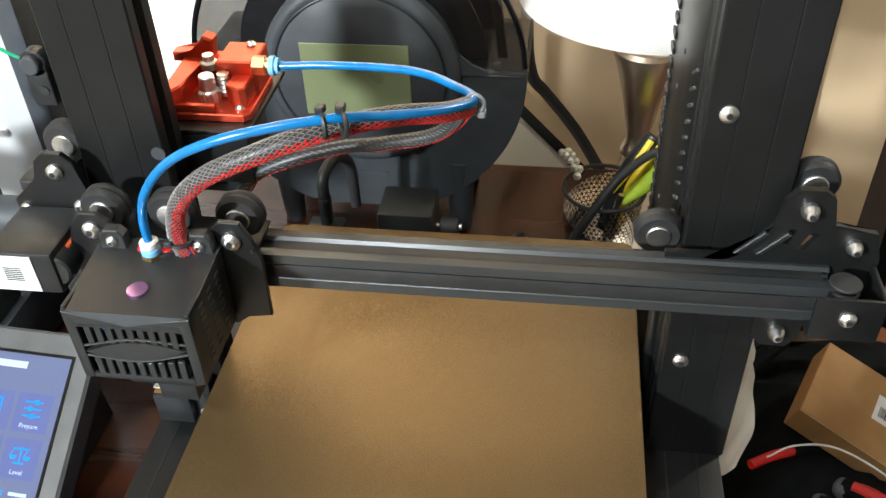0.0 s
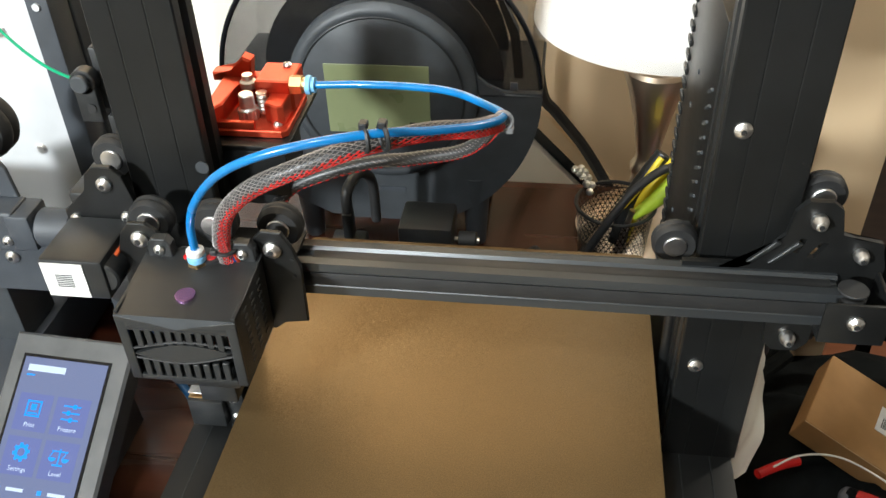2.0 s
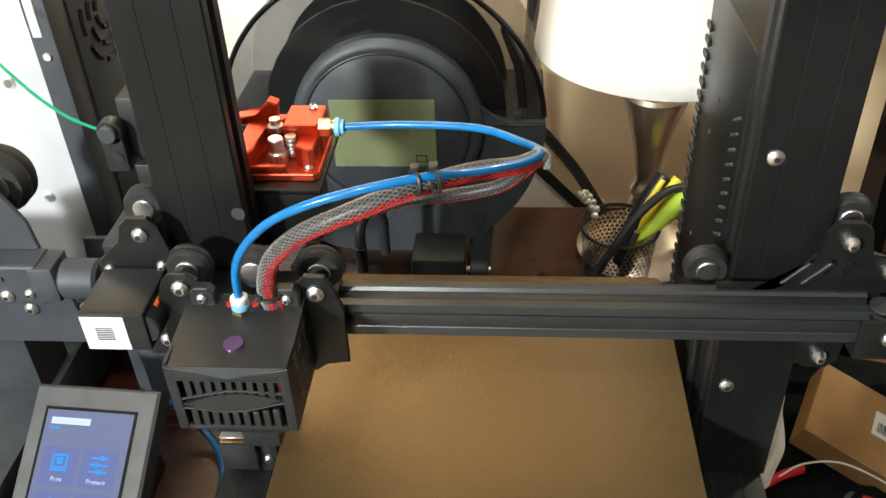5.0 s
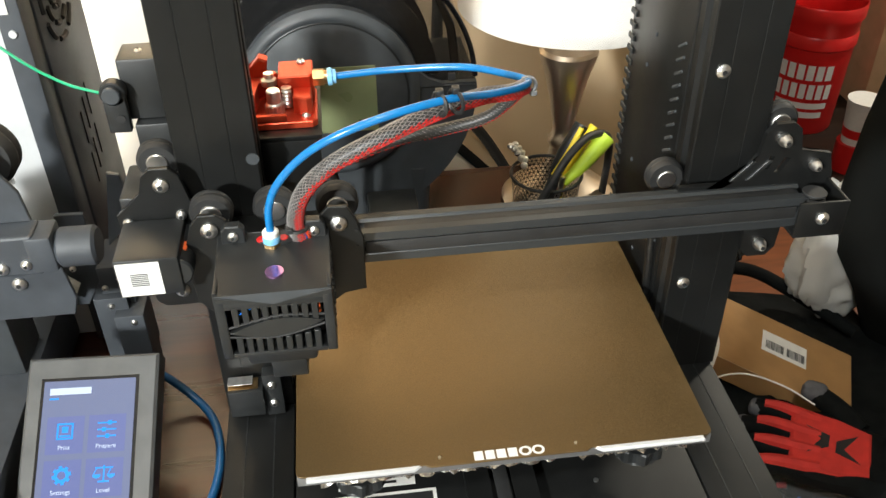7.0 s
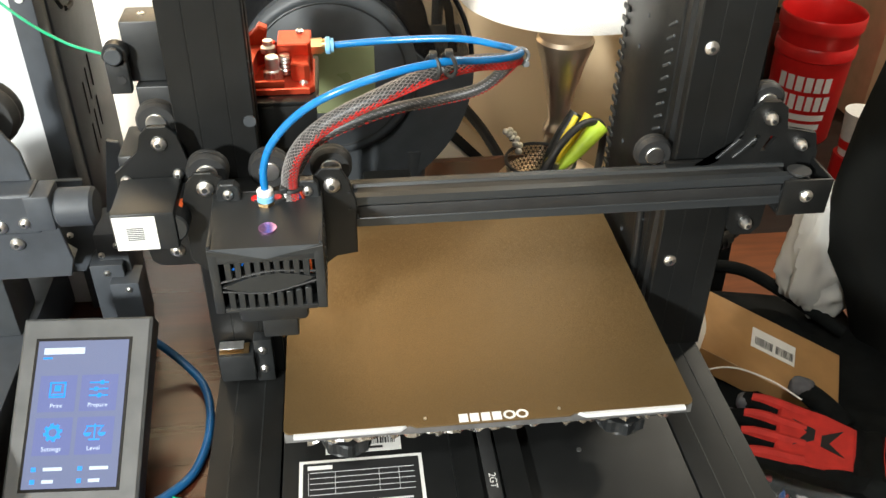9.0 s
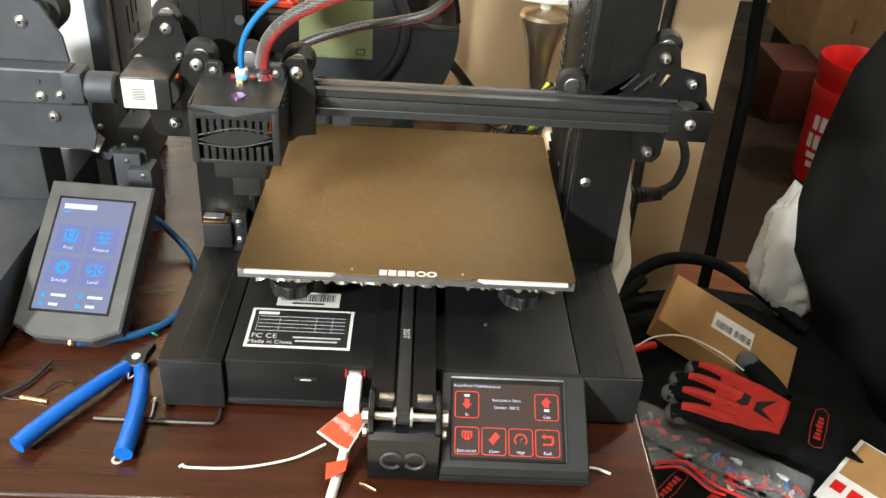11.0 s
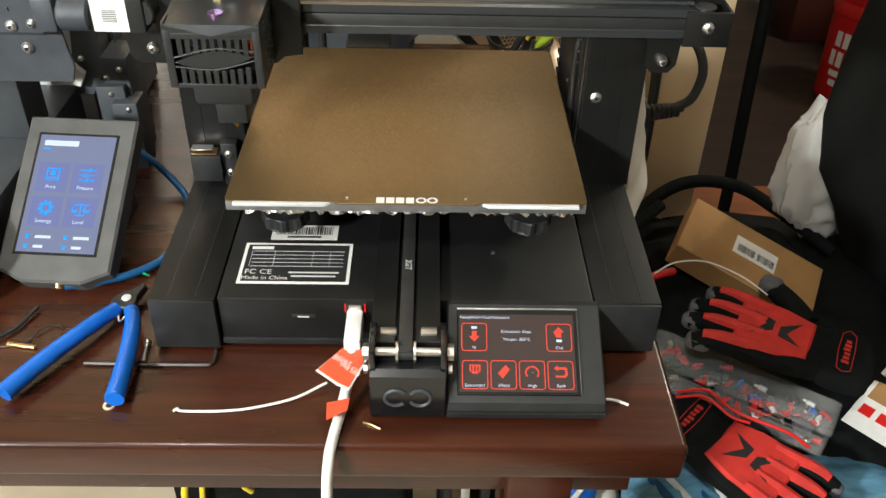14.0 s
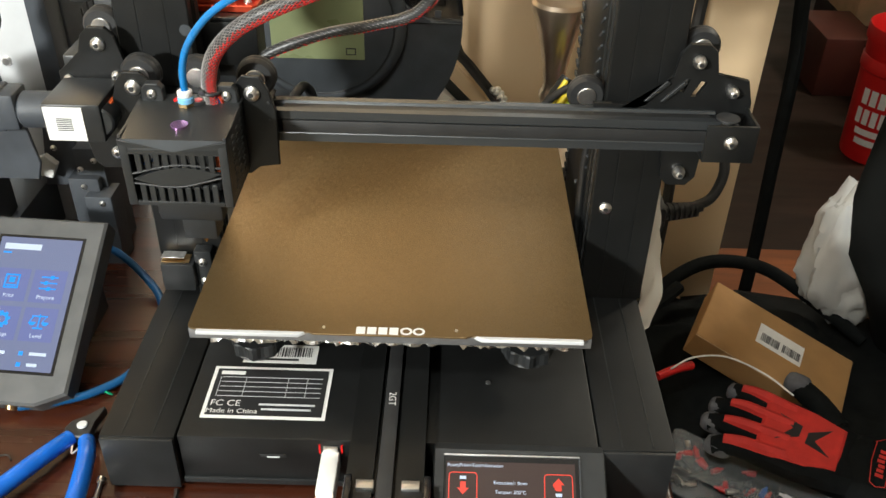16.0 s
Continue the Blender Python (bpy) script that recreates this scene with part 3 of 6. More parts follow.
def plate_outline(h, r=0.006, lip=0.0022):
    pts = []
    for cx, cy, a0 in ((0.1175 - r, 0.235 - r, 0), (-0.1175 + r, 0.235 - r, 90), (-0.1175 + r * 0.6, r * 0.6, 180)):
        rr = r if cy > 0.1 else r * 0.6
        pts += [(cx + rr * math.cos(radians(a0 + a)), cy + rr * math.sin(radians(a0 + a))) for a in range(0, 91, 15)]
    pts += [(-0.047, 0.0), (-0.044, -lip), (0.044, -lip), (0.047, 0.0)]
    rr = r * 0.6
    pts += [(0.1175 - rr + rr * math.cos(radians(270 + a)), rr + rr * math.sin(radians(270 + a))) for a in range(0, 91, 15)]
    return pts


bed = part("build_plate", PR(plate_outline(0), 2, ZP - 0.0012, ZP, 0.0002), M_PEI, printer, "textured bronze spring steel sheet", smooth=False)
part("bed_plate", B((-0.1172, 0.1172), (0.0008, 0.2345), (ZP - 0.0085, ZP - 0.0013), 0.0006), M_BEDA, printer, "aluminium heated bed, coloured darker for the shade under the sheet")
for xa, xb in ((-0.112, -0.049), (0.049, 0.112)):
    part("bed_edge_strip", PR([(xa, 0.0004), (xa + 0.004 * (xa > 0), -0.0026), (xb - 0.004 * (xa < 0), -0.0026), (xb, 0.0004)], 2, ZP - 0.0030, ZP - 0.0006, 0.0003), M_GREYM, bed)
for px in (-0.0385, 0.0385):
    part("locating_pin", R((px, 0.0035, ZP), (px, 0.0035, ZP + 0.0008), 0.0009, None, 10), M_STEEL, bed)
# maker's mark as plain shapes
bm = bmesh.new()
for k in range(4):
    block(bm, (-0.0195 + k * 0.0064, -0.0195 + k * 0.0064 + 0.0052), (-0.0012, 0.0050), (ZP, ZP + 0.00015))
for cx in (0.0095, 0.0168):
    o = disc_poly(cx, 0.0020, 0.0036, 0.0034, 20)
    i = disc_poly(cx, 0.0020, 0.0021, 0.0019, 20)
    vo, vi = [bm.verts.new((*p, ZP + 0.00012)) for p in o], [bm.verts.new((*p, ZP + 0.00012)) for p in i]
    for k in range(20):
        bm.faces.new((vo[k], vo[(k + 1) % 20], vi[(k + 1) % 20], vi[k]))
part("maker_mark", bm, M_WHITE, bed, "white printed maker's mark", smooth=False)
# crumpled foil insulation under the bed
random.seed(8)
bm = bmesh.new()
n = 84
front = []
for i in range(n + 1):
    x = -0.105 + 0.214 * i / n
    d = random.uniform(-0.0020, 0.0012)
    front.append((x, 0.0015 + d, ZP - 0.0082 - random.uniform(0.0003, 0.0030)))
for (x0, y0, z0), (x1, y1, z1) in zip(front, front[1:]):
    bm.faces.new([bm.verts.new(c) for c in ((x0, 0.0012, ZP - 0.008), (x1, 0.0012, ZP - 0.008), (x1, y1, z1), (x0, y0, z0))])
    bm.faces.new([bm.verts.new(c) for c in ((x0, y0, z0), (x1, y1, z1), (x1, 0.02, ZP - 0.0095), (x0, 0.02, ZP - 0.0095))])
bmesh.ops.remove_doubles(bm, verts=bm.verts, dist=0.0001)
part("foil_insulation", bm, M_SILV, printer, "crumpled silver foil under the bed", smooth=False)
part("bed_insulation", B((-0.108, 0.108), (0.012, 0.228), (ZP - 0.013, ZP - 0.0061), 0.001), M_RUB, printer)
part("bed_carriage", B((-0.085, 0.085), (0.075, 0.155), (0.058, 0.062), 0.0008), M_SHEET, printer)
for kx in (-0.083, 0.083):
    for ky in (0.022, 0.212):
        pts = []
        for i in range(40):
            rr = 0.0150 + 0.0014 * math.cos(8 * 2 * math.pi * i / 40)
            pts.append((kx + rr * math.cos(2 * math.pi * i / 40), ky + rr * math.sin(2 * math.pi * i / 40)))
        kb = part("levelling_knob", PR(pts, 2, 0.069, 0.079, 0.001), M_PLAST, printer, smooth=False)
        part("knob_post", R((kx, ky, 0.060), (kx, ky, ZP - 0.006), 0.003, None, 12), M_STEEL, kb)

# upright posts
def post(x0, x1, z1):
    y0, y1, w = 0.111, 0.133, x1 - x0
    g = 0.0002
    pts = [(x0 + 0.0008, y0), (x0 + w * 0.30, y0), (x0 + w * 0.305, y0 + g), (x0 + w * 0.315, y0 + g), (x0 + w * 0.32, y0), (x0 + w * 0.68, y0), (x0 + w * 0.685, y0 + g), (x0 + w * 0.695, y0 + g), (x0 + w * 0.70, y0), (x1 - 0.0008, y0), (x1, y0 + 0.0008), (x1, y0 + 0.007), (x1 - 0.004, y0 + 0.009), (x1 - 0.004, y0 + 0.013), (x1, y0 + 0.015), (x1, y1), (x0, y1), (x0, y0 + 0.015), (x0 + 0.004, y0 + 0.013), (x0 + 0.004, y0 + 0.009), (x0, y0 + 0.007), (x0, y0 + 0.0008)]
    return part("upright_post", PR(pts, 2, 0.0446, z1), M_ANOD, printer, "black anodised aluminium upright", smooth=False)


pl, pr = post(-0.1685, -0.1240, 0.46), post(0.1270, 0.1705, 0.46)
for z in (0.120, 0.270):
    bolt(pr, (0.1365, 0.111, z), 0.0042, 0.0022, name="post_screw")
part("post_screw", R((-0.1270, 0.1112, 0.236), (-0.1270, 0.1104, 0.236), 0.0036, None, 16), M_GREYP, pl)

# power supply box behind the tall post
psu = part("power_supply", B((0.1260, 0.1690), (0.1345, 0.238), (0.028, 0.312), 0.0015), M_SHEET, printer, "black perforated sheet metal box")
for k in range(28):
    z = 0.045 + k * 0.0088
    part("louvre", block(bmesh.new(), (0.1246, 0.1262), (0.2285, 0.2395), (z, z + 0.0042), 0.0006, 1), M_PLAST, psu, smooth=False)
for k in range(25):
    z = 0.060 + k * 0.0088
    part("louvre", block(bmesh.new(), (-0.0011, 0.0006), (-0.0062, 0.0062), (-0.0009, 0.0009), 0.0004, 1, Matrix.Translation((0.1260, 0.1465, z)) @ Matrix.Rotation(radians(-32), 4, "X")), M_GREYP, psu, smooth=False)
for z, y in ((0.26, 0.19), (0.235, 0.20), (0.10, 0.18), (0.16, 0.205)):
    part("screw", R((0.1253, y, z), (0.1261, y, z), 0.0015, None, 10), M_HAZEGREY, psu)
part("cover_bulge", T([(0.1290, 0.150, 0.165), (0.1250, 0.146, 0.14), (0.1245, 0.142, 0.11), (0.1250, 0.14, 0.075), (0.1290, 0.14, 0.05)], 0.0035, 10, 6), M_SHEET, psu)

# horizontal rail
c = 0.0950
zc = 0.1880


def vslot(h=0.010, s=0.0032, d=0.0042, lipd=0.0016, wi=0.0052):
    pts = []
    for k in range(4):
        side = [(-h, -h), (-s - 0.0016, -h), (-s, -h + lipd), (-wi, -h + lipd + 0.0008), (-s * 0.8, -h + d), (s * 0.8, -h + d), (wi, -h + lipd + 0.0008), (s, -h + lipd), (s + 0.0016, -h)]
        ca, sa = round(math.cos(k * math.pi / 2)), round(math.sin(k * math.pi / 2))
        pts += [(x * ca - y * sa, x * sa + y * ca) for x, y in side]
    return pts


rail = part("cross_rail", PR([(c + p, zc + q) for p, q in vslot()], 0, -0.190, 0.192), M_RAIL, printer, "black slotted aluminium cross rail", smooth=False)
part("belt", B((-0.069, 0.188), (c - 0.0040, c + 0.0030), (zc + 0.0075, zc + 0.0088), 0.0002), M_RUB, rail)
# strip added to blacken the front slot, for its inner shade and belt
part("slot_shade_strip", B((-0.069, 0.186), (c - 0.0097, c - 0.0084), (zc - 0.0042, zc + 0.0036), 0.0002), M_RUB, rail, "black strip added for the shade and belt in the front slot")
part("belt", B((-0.069, 0.188), (c - 0.0030, c + 0.0030), (zc - 0.0075, zc - 0.0062), 0.0002), M_RUB, rail)

# carriage at the far end of the rail
plate_pts = [(0.118, 0.2005), (0.118, 0.186), (0.164, 0.178), (0.166, 0.150), (0.171, 0.145), (0.183, 0.145), (0.188, 0.151), (0.189, 0.170), (0.213, 0.176), (0.213, 0.203), (0.209, 0.217), (0.196, 0.219), (0.190, 0.221), (0.187, 0.235), (0.182, 0.239), (0.171, 0.239), (0.166, 0.233), (0.164, 0.219), (0.150, 0.2005)]
def pierced(bm, cutter):
    """The mesh of bm with the cutter's volume taken out of it."""
    obs = []
    for b in (bm, cutter):
        bmesh.ops.recalc_face_normals(b, faces=b.faces)
        me = bpy.data.meshes.new("mesh")
        b.to_mesh(me)
        b.free()
        obs.append(new("blank", me))
    md = obs[0].modifiers.new("cut", "BOOLEAN")
    md.object, md.operation, md.solver = obs[1], "DIFFERENCE", "EXACT"
    me = bpy.data.meshes.new_from_object(obs[0].evaluated_get(bpy.context.evaluated_depsgraph_get()))
    out_ = bmesh.new()
    out_.from_mesh(me)
    for q in obs:
        bpy.data.objects.remove(q)
    return out_


slots = bmesh.new()
prism(slots, [(0.1690, 0.2095), (0.1715, 0.2090), (0.1740, 0.2175), (0.1710, 0.2180)], 1, 0.095, 0.112)
prism(slots, [(0.1755, 0.2065), (0.1795, 0.2065), (0.1845, 0.2155), (0.1805, 0.2165)], 1, 0.095, 0.112)
carr = part("rail_end_plate", pierced(PR(plate_pts, 1, 0.1015, 0.1050), slots), M_SHEET, printer, smooth=False)
for xs in (0.159, 0.169):
    part("rib", PR([(xs - 0.011, 0.2035), (xs - 0.0085, 0.2035), (xs + 0.0035, 0.2155), (xs + 0.001, 0.2165)], 1, 0.0995, 0.1016, 0.0003), M_PLAST, carr, smooth=False)
for x, z in ((0.177, 0.229), (0.177, 0.155)):
    bolt(carr, (x, 0.1015, z), 0.0040, 0.006)
bolt(carr, (0.200, 0.1015, 0.2105), 0.0036, 0.006)
for at in ((0.1815, 0.122, 0.2310), (0.1815, 0.122, 0.1560), (0.116, 0.122, 0.1975)):
    wheel(carr, at, 0.0118, 0.010)
tb = part("tension_bracket", bm_of(lambda b: block(b, (0.1815, 0.2120), (0.0745, 0.0765), (0.1765, 0.2005), 0.0006), lambda b: block(b, (0.2100, 0.2120), (0.0765, 0.1015), (0.1765, 0.2005), 0.0006), lambda b: block(b, (0.1815, 0.2100), (0.0765, 0.1015), (0.1765, 0.1785), 0.0006)), M_SHEET, carr)
bolt(carr, (0.1965, 0.0745, 0.1900), 0.0040, 0.003)
idl = part("idler", R((0.1965, 0.088, 0.1800), (0.1965, 0.088, 0.1965), 0.0070, None, 24, 0.0008), M_RUB, tb)
part("bearing", R((0.1965, 0.088, 0.1966), (0.1965, 0.088, 0.1985), 0.0045, None, 20, 0.0005), M_STEEL, idl)
part("flange", R((0.1965, 0.088, 0.1986), (0.1965, 0.088, 0.2000), 0.0072, None, 24, 0.0004), M_RUB, idl)

# carriage, motor and label at the near end
lp = [(-0.203, 0.213), (-0.203, 0.203), (-0.199, 0.196), (-0.193, 0.152), (-0.188, 0.148), (-0.166, 0.148), (-0.160, 0.155), (-0.160, 0.206), (-0.163, 0.222), (-0.166, 0.236), (-0.171, 0.241), (-0.181, 0.241), (-0.186, 0.236), (-0.188, 0.226), (-0.196, 0.219)]
lc = part("motor_plate", PR(lp, 1, 0.0985, 0.1020, 0.0005), M_SHEET, printer, smooth=False)
for x, z in ((-0.176, 0.231), (-0.177, 0.1595)):
    bolt(lc, (x, 0.0985, z), 0.0042, 0.003)
for x, z in ((-0.1975, 0.2085), (-0.1685, 0.2115)):
    bolt(lc, (x, 0.0985, z), 0.0030, 0.003)
wheel(lc, (-0.1795, 0.122, 0.2340), 0.0118, 0.010)
wheel(lc, (-0.1795, 0.122, 0.1590), 0.0118, 0.010)
mot = part("motor", bm_of(lambda b: block(b, (-0.2005, -0.1665), (0.0600, 0.0984), (0.1860, 0.2105), 0.0022, 2)), M_PLAST, printer)
part("motor_shoulder", R((-0.1695, 0.062, 0.1985), (-0.1695, 0.0975, 0.1985), 0.0088, None, 20, 0.001), M_PLAST, mot)
lbq = part("square_label", B((-0.1990, -0.1768), (0.0594, 0.0599), (0.1878, 0.2087), 0), M_WHITE, mot, "white square sticker")
random.seed(2)
bm = bmesh.new()
for i in range(7):
    block(bm, (-0.1925, -0.1835), (0.0591, 0.0594), (0.1942 + i * 0.0012, 0.1942 + i * 0.0012 + 0.0005))
part("print_bars", bm, M_GREYP, lbq, smooth=False)
part("connector", B((-0.1690, -0.1640), (0.0720, 0.0800), (0.1985, 0.2065), 0.0006), M_ORANGE, mot, "orange plug")
part("motor_back", B((-0.2010, -0.1770), (0.1022, 0.140), (0.196, 0.222), 0.002), M_PLAST, lc)

# print head
hd = part("carriage_plate", bm_of(lambda b: prism(b, [(-0.1650, 0.205), (-0.1650, 0.168), (-0.158, 0.160), (-0.118, 0.160), (-0.0885, 0.160), (-0.0830, 0.1655), (-0.0705, 0.1665), (-0.0700, 0.2020), (-0.0735, 0.2145), (-0.0780, 0.2230), (-0.0880, 0.2235), (-0.0930, 0.2180), (-0.0980, 0.2090), (-0.1370, 0.2090), (-0.1420, 0.2200), (-0.1470, 0.2240), (-0.1560, 0.2240), (-0.1610, 0.2180)], 1, 0.0755, 0.0785, 0.0005)), M_SHEET, printer, smooth=False)
for x, z in ((-0.1510, 0.2150), (-0.0830, 0.2130)):
    bolt(hd, (x, 0.0755, z), 0.0046, 0.003)
for at in ((-0.1510, 0.0925, 0.2165), (-0.0830, 0.0925, 0.2165), (-0.117, 0.0925, 0.2165), (-0.117, 0.0925, 0.1615)):
    wheel(hd, at, 0.0118, 0.0105)
for z in (0.2075, 0.1965):
    part("hole", R((-0.0738, 0.0748, z), (-0.0738, 0.0756, z), 0.0009, None, 10), M_INK, hd)

HX0, HX1 = -0.1475, -0.0885
sh = part("hot_end_shroud", bm_of(
    lambda b: prism(b, [(0.0292, 0.2062), (0.0760, 0.2105), (0.0760, 0.2085), (0.0300, 0.2042)], 0, HX0, HX1, 0.0004)), M_PLAST, printer, "black plastic print head shroud", smooth=False)
for hx in (HX0, HX1 - 0.0022):
    part("shroud_side", B((hx, hx + 0.0022), (0.0300, 0.0740), (0.1645, 0.2075), 0.0006), M_PLAST, sh)
part("shroud_floor", B((HX0 + 0.0022, HX1 - 0.0022), (0.0310, 0.0740), (0.1645, 0.1665), 0.0006), M_PLAST, sh)
xm = (HX0 + HX1) / 2
# bevelled brow over the grille
part("front_brow", PR([(HX0, 0.1968), (HX1, 0.1968), (HX1, 0.2056), (xm, 0.1992), (HX0, 0.2056)], 1, 0.0289, 0.0312, 0.0003), M_PLAST, sh, smooth=False)
bm = bmesh.new()
v = [bm.verts.new(p) for p in ((HX0 + 0.0004, 0.0290, 0.2062), (HX1 - 0.0004, 0.0290, 0.2062), (xm, 0.0286, 0.1990), (xm, 0.0380, 0.2040))]
for f in ((0, 1, 2), (0, 3, 1), (0, 2, 3), (1, 3, 2)):
    bm.faces.new([v[i] for i in f])
part("brow_facet", bm, M_GREYP, sh, smooth=False)
part("inner_block", B((HX0 + 0.006, HX1 - 0.006), (0.0400, 0.0735), (0.1685, 0.2030), 0.001), M_INK, sh)
part("fan_wire", T([(-0.139, 0.0385, 0.186), (-0.132, 0.037, 0.190), (-0.128, 0.038, 0.200)], 0.0008, 6, 6), M_GRIP, sh)
part("red_block", B((-0.0980, -0.0955), (0.0372, 0.0395), (0.182, 0.199), 0.0005), M_ORANGE, sh)
gy0, gy1 = 0.0288, 0.0312
# grille: outer frame, two rows of bars and an eye-shaped boss
part("grille_frame", bm_of(
    lambda b: block(b, (HX0, HX0 + 0.0050), (gy0, gy1), (0.1645, 0.2025), 0.0006),
    lambda b: block(b, (HX1 - 0.0050, HX1), (gy0, gy1), (0.1645, 0.2025), 0.0006),
    lambda b: block(b, (HX0 + 0.005, HX1 - 0.005), (gy0, gy1), (0.1645, 0.1675), 0.0005),
    lambda b: block(b, (HX0 + 0.005, HX1 - 0.005), (gy0, gy1), (0.1975, 0.2010), 0.0005)), M_PLAST, sh)
for k in range(9):
    bx = HX0 + 0.0095 + k * (0.0590 - 0.0190) / 8
    d = abs(bx - xm) / 0.03
    lift = 0.0065 * (1 - d * d)
    part("grille_bar", B((bx - 0.0017, bx + 0.0017), (gy0 + 0.0002, gy1), (0.1838 + lift * 0.6, 0.1980), 0.0004, 1), M_PLAST, sh)
    part("grille_bar", B((bx - 0.0017, bx + 0.0017), (gy0 + 0.0002, gy1), (0.1670, 0.1815 - lift * 0.8), 0.0004, 1), M_PLAST, sh)
leaf = [(-1 + k / 8, (1 - (k / 8 - 1) ** 2) ** 1.2) for k in range(17)]
part("grille_boss", PR([(xm + 0.0245 * a, 0.1836 + 0.0022 * a + 0.0056 * b) for a, b in leaf] + [(xm + 0.0245 * a, 0.1836 + 0.0022 * a - 0.0056 * b) for a, b in leaf[-2:0:-1]], 1, gy0 - 0.0002, gy1, 0.0005), M_PLAST, sh, smooth=False)
for s in (1, -1):
    part("grille_lid", T([(HX0 + 0.005, gy0 + 0.001, 0.1815 + 0.003 * s), (xm, gy0 + 0.0006, 0.1838 + 0.0068 * s), (HX1 - 0.005, gy0 + 0.001, 0.1860 + 0.003 * s)], 0.0007, 8, 10), M_RUB, sh)
bm = bmesh.new()
for i in range(3):
    for j in range(9):
        block(bm, (HX1 - 0.0004, HX1 + 0.0005), (0.0400 + i * 0.0105, 0.0440 + i * 0.0105), (0.1700 + j * 0.0040, 0.1712 + j * 0.0040))
part("side_vents", bm, M_GREYP, sh, smooth=False)
for x in (-0.1385, -0.0962):
    e = part("fixing_ear", PR([(x - 0.0065, 0.2090), (x + 0.0065, 0.2090), (x + 0.0060, 0.2170), (x + 0.0035, 0.2200), (x - 0.0035, 0.2200), (x - 0.0060, 0.2170)], 1, 0.0690, 0.0752, 0.0006), M_PLAST, sh, smooth=False)
    bolt(sh, (x, 0.0690, 0.2140), 0.0028, 0.002)
part("head_opening", PR(disc_poly(-0.1165, 0.0700, 0.0105, 0.0058, 24), 2, 0.2092, 0.2112), M_INK, sh, smooth=False)
part("carriage_roof", B((-0.1600, -0.0760), (0.0790, 0.1100), (0.1986, 0.2000), 0.0004), M_SHEET, hd)
for rx in (-0.1240, -0.1125):
    part("red_seal", R((rx, 0.0690, 0.2100), (rx, 0.0690, 0.2116), 0.0026, None, 16, 0.0004), M_REDP, sh)
part("round_sticker", PR(disc_poly(-0.1170, 0.0435, 0.0048, 0.0050, 24), 2, 0.2070, 0.2085), M_STICK, sh, "round iridescent sticker", smooth=False)
part("fan_duct", B((-0.1385, -0.1000), (0.0440, 0.0720), (0.1440, 0.1645), 0.003), M_PLAST, sh)
part("heater_block", B((-0.127, -0.107), (0.050, 0.066), (0.128, 0.144), 0.001), M_PLAST, sh)
part("nozzle", R((-0.117, 0.058, 0.128), (-0.117, 0.058, 0.121), 0.0035, 0.0008, 16), M_BRASS, sh)

# end stop bracket low on the near post
es = part("end_stop", bm_of(lambda b: block(b, (-0.1645, -0.1420), (0.096, 0.1105), (0.052, 0.074), 0.001), lambda b: block(b, (-0.1420, -0.1300), (0.101, 0.1105), (0.046, 0.082), 0.001)), M_PLAST, printer)
part("switch_lever", B((-0.1640, -0.1450), (0.098, 0.108), (0.0745, 0.0752), 0.0002), M_BRASS, es)
part("switch_lever", B((-0.1640, -0.1480), (0.099, 0.107), (0.0775, 0.0781), 0.0002, 1, Matrix.Translation((0, 0.0, 0.0)) ), M_STEEL, es)
for z in (0.0735, 0.0575):
    bolt(es, (-0.1365, 0.101, z), 0.0030, 0.002)

# extruder on its bracket behind the near post
br = part("extruder_bracket", bm_of(lambda b: block(b, (-0.1405, -0.0885), (0.1335, 0.2005), (0.2330, 0.2360), 0.0008), lambda b: block(b, (-0.1400, -0.0900), (0.1335, 0.1365), (0.2050, 0.2330), 0.0006)), M_SHEET, printer)
part("extruder_motor", B((-0.1360, -0.0945), (0.1380, 0.1790), (0.1945, 0.2328), 0.003), M_PLAST, br)
ex = part("extruder", PR([(-0.1330, 0.1420), (-0.0935, 0.1420), (-0.0905, 0.1450), (-0.0905, 0.1850), (-0.0940, 0.1890), (-0.1330, 0.1890), (-0.1360, 0.1860), (-0.1360, 0.1450)], 2, 0.2362, 0.2405, 0.0006), M_RED, printer, "red anodised metal extruder", smooth=False)
part("feed_block", PR([(-0.1120, 0.1640), (-0.0935, 0.1640), (-0.0915, 0.1660), (-0.0915, 0.1870), (-0.1120, 0.1870)], 2, 0.2405, 0.2590, 0.0008), M_RED, ex, smooth=False)
part("feed_wall", PR([(-0.1040, 0.1520), (-0.0960, 0.1480), (-0.0930, 0.1500), (-0.0930, 0.1640), (-0.1040, 0.1640)], 2, 0.2405, 0.2520, 0.0008), M_RED, ex, smooth=False)
part("lever_arm", PR([(-0.1350, 0.1450), (-0.1290, 0.1430), (-0.1260, 0.1480), (-0.1250, 0.1700), (-0.1130, 0.1840), (-0.1150, 0.1880), (-0.1300, 0.1880), (-0.1360, 0.1800)], 2, 0.2420, 0.2530, 0.0010), M_RED, ex, smooth=False)
part("lever_tab", PR([(-0.1420, 0.2500), (-0.1200, 0.2500), (-0.1180, 0.2630), (-0.1230, 0.2650), (-0.1300, 0.2560), (-0.1420, 0.2550)], 1, 0.1790, 0.1880, 0.0012), M_RED, ex, smooth=False)
part("front_lip", B((-0.1330, -0.1080), (0.1425, 0.1460), (0.2405, 0.2450), 0.0008, 2, None), M_RED, ex)
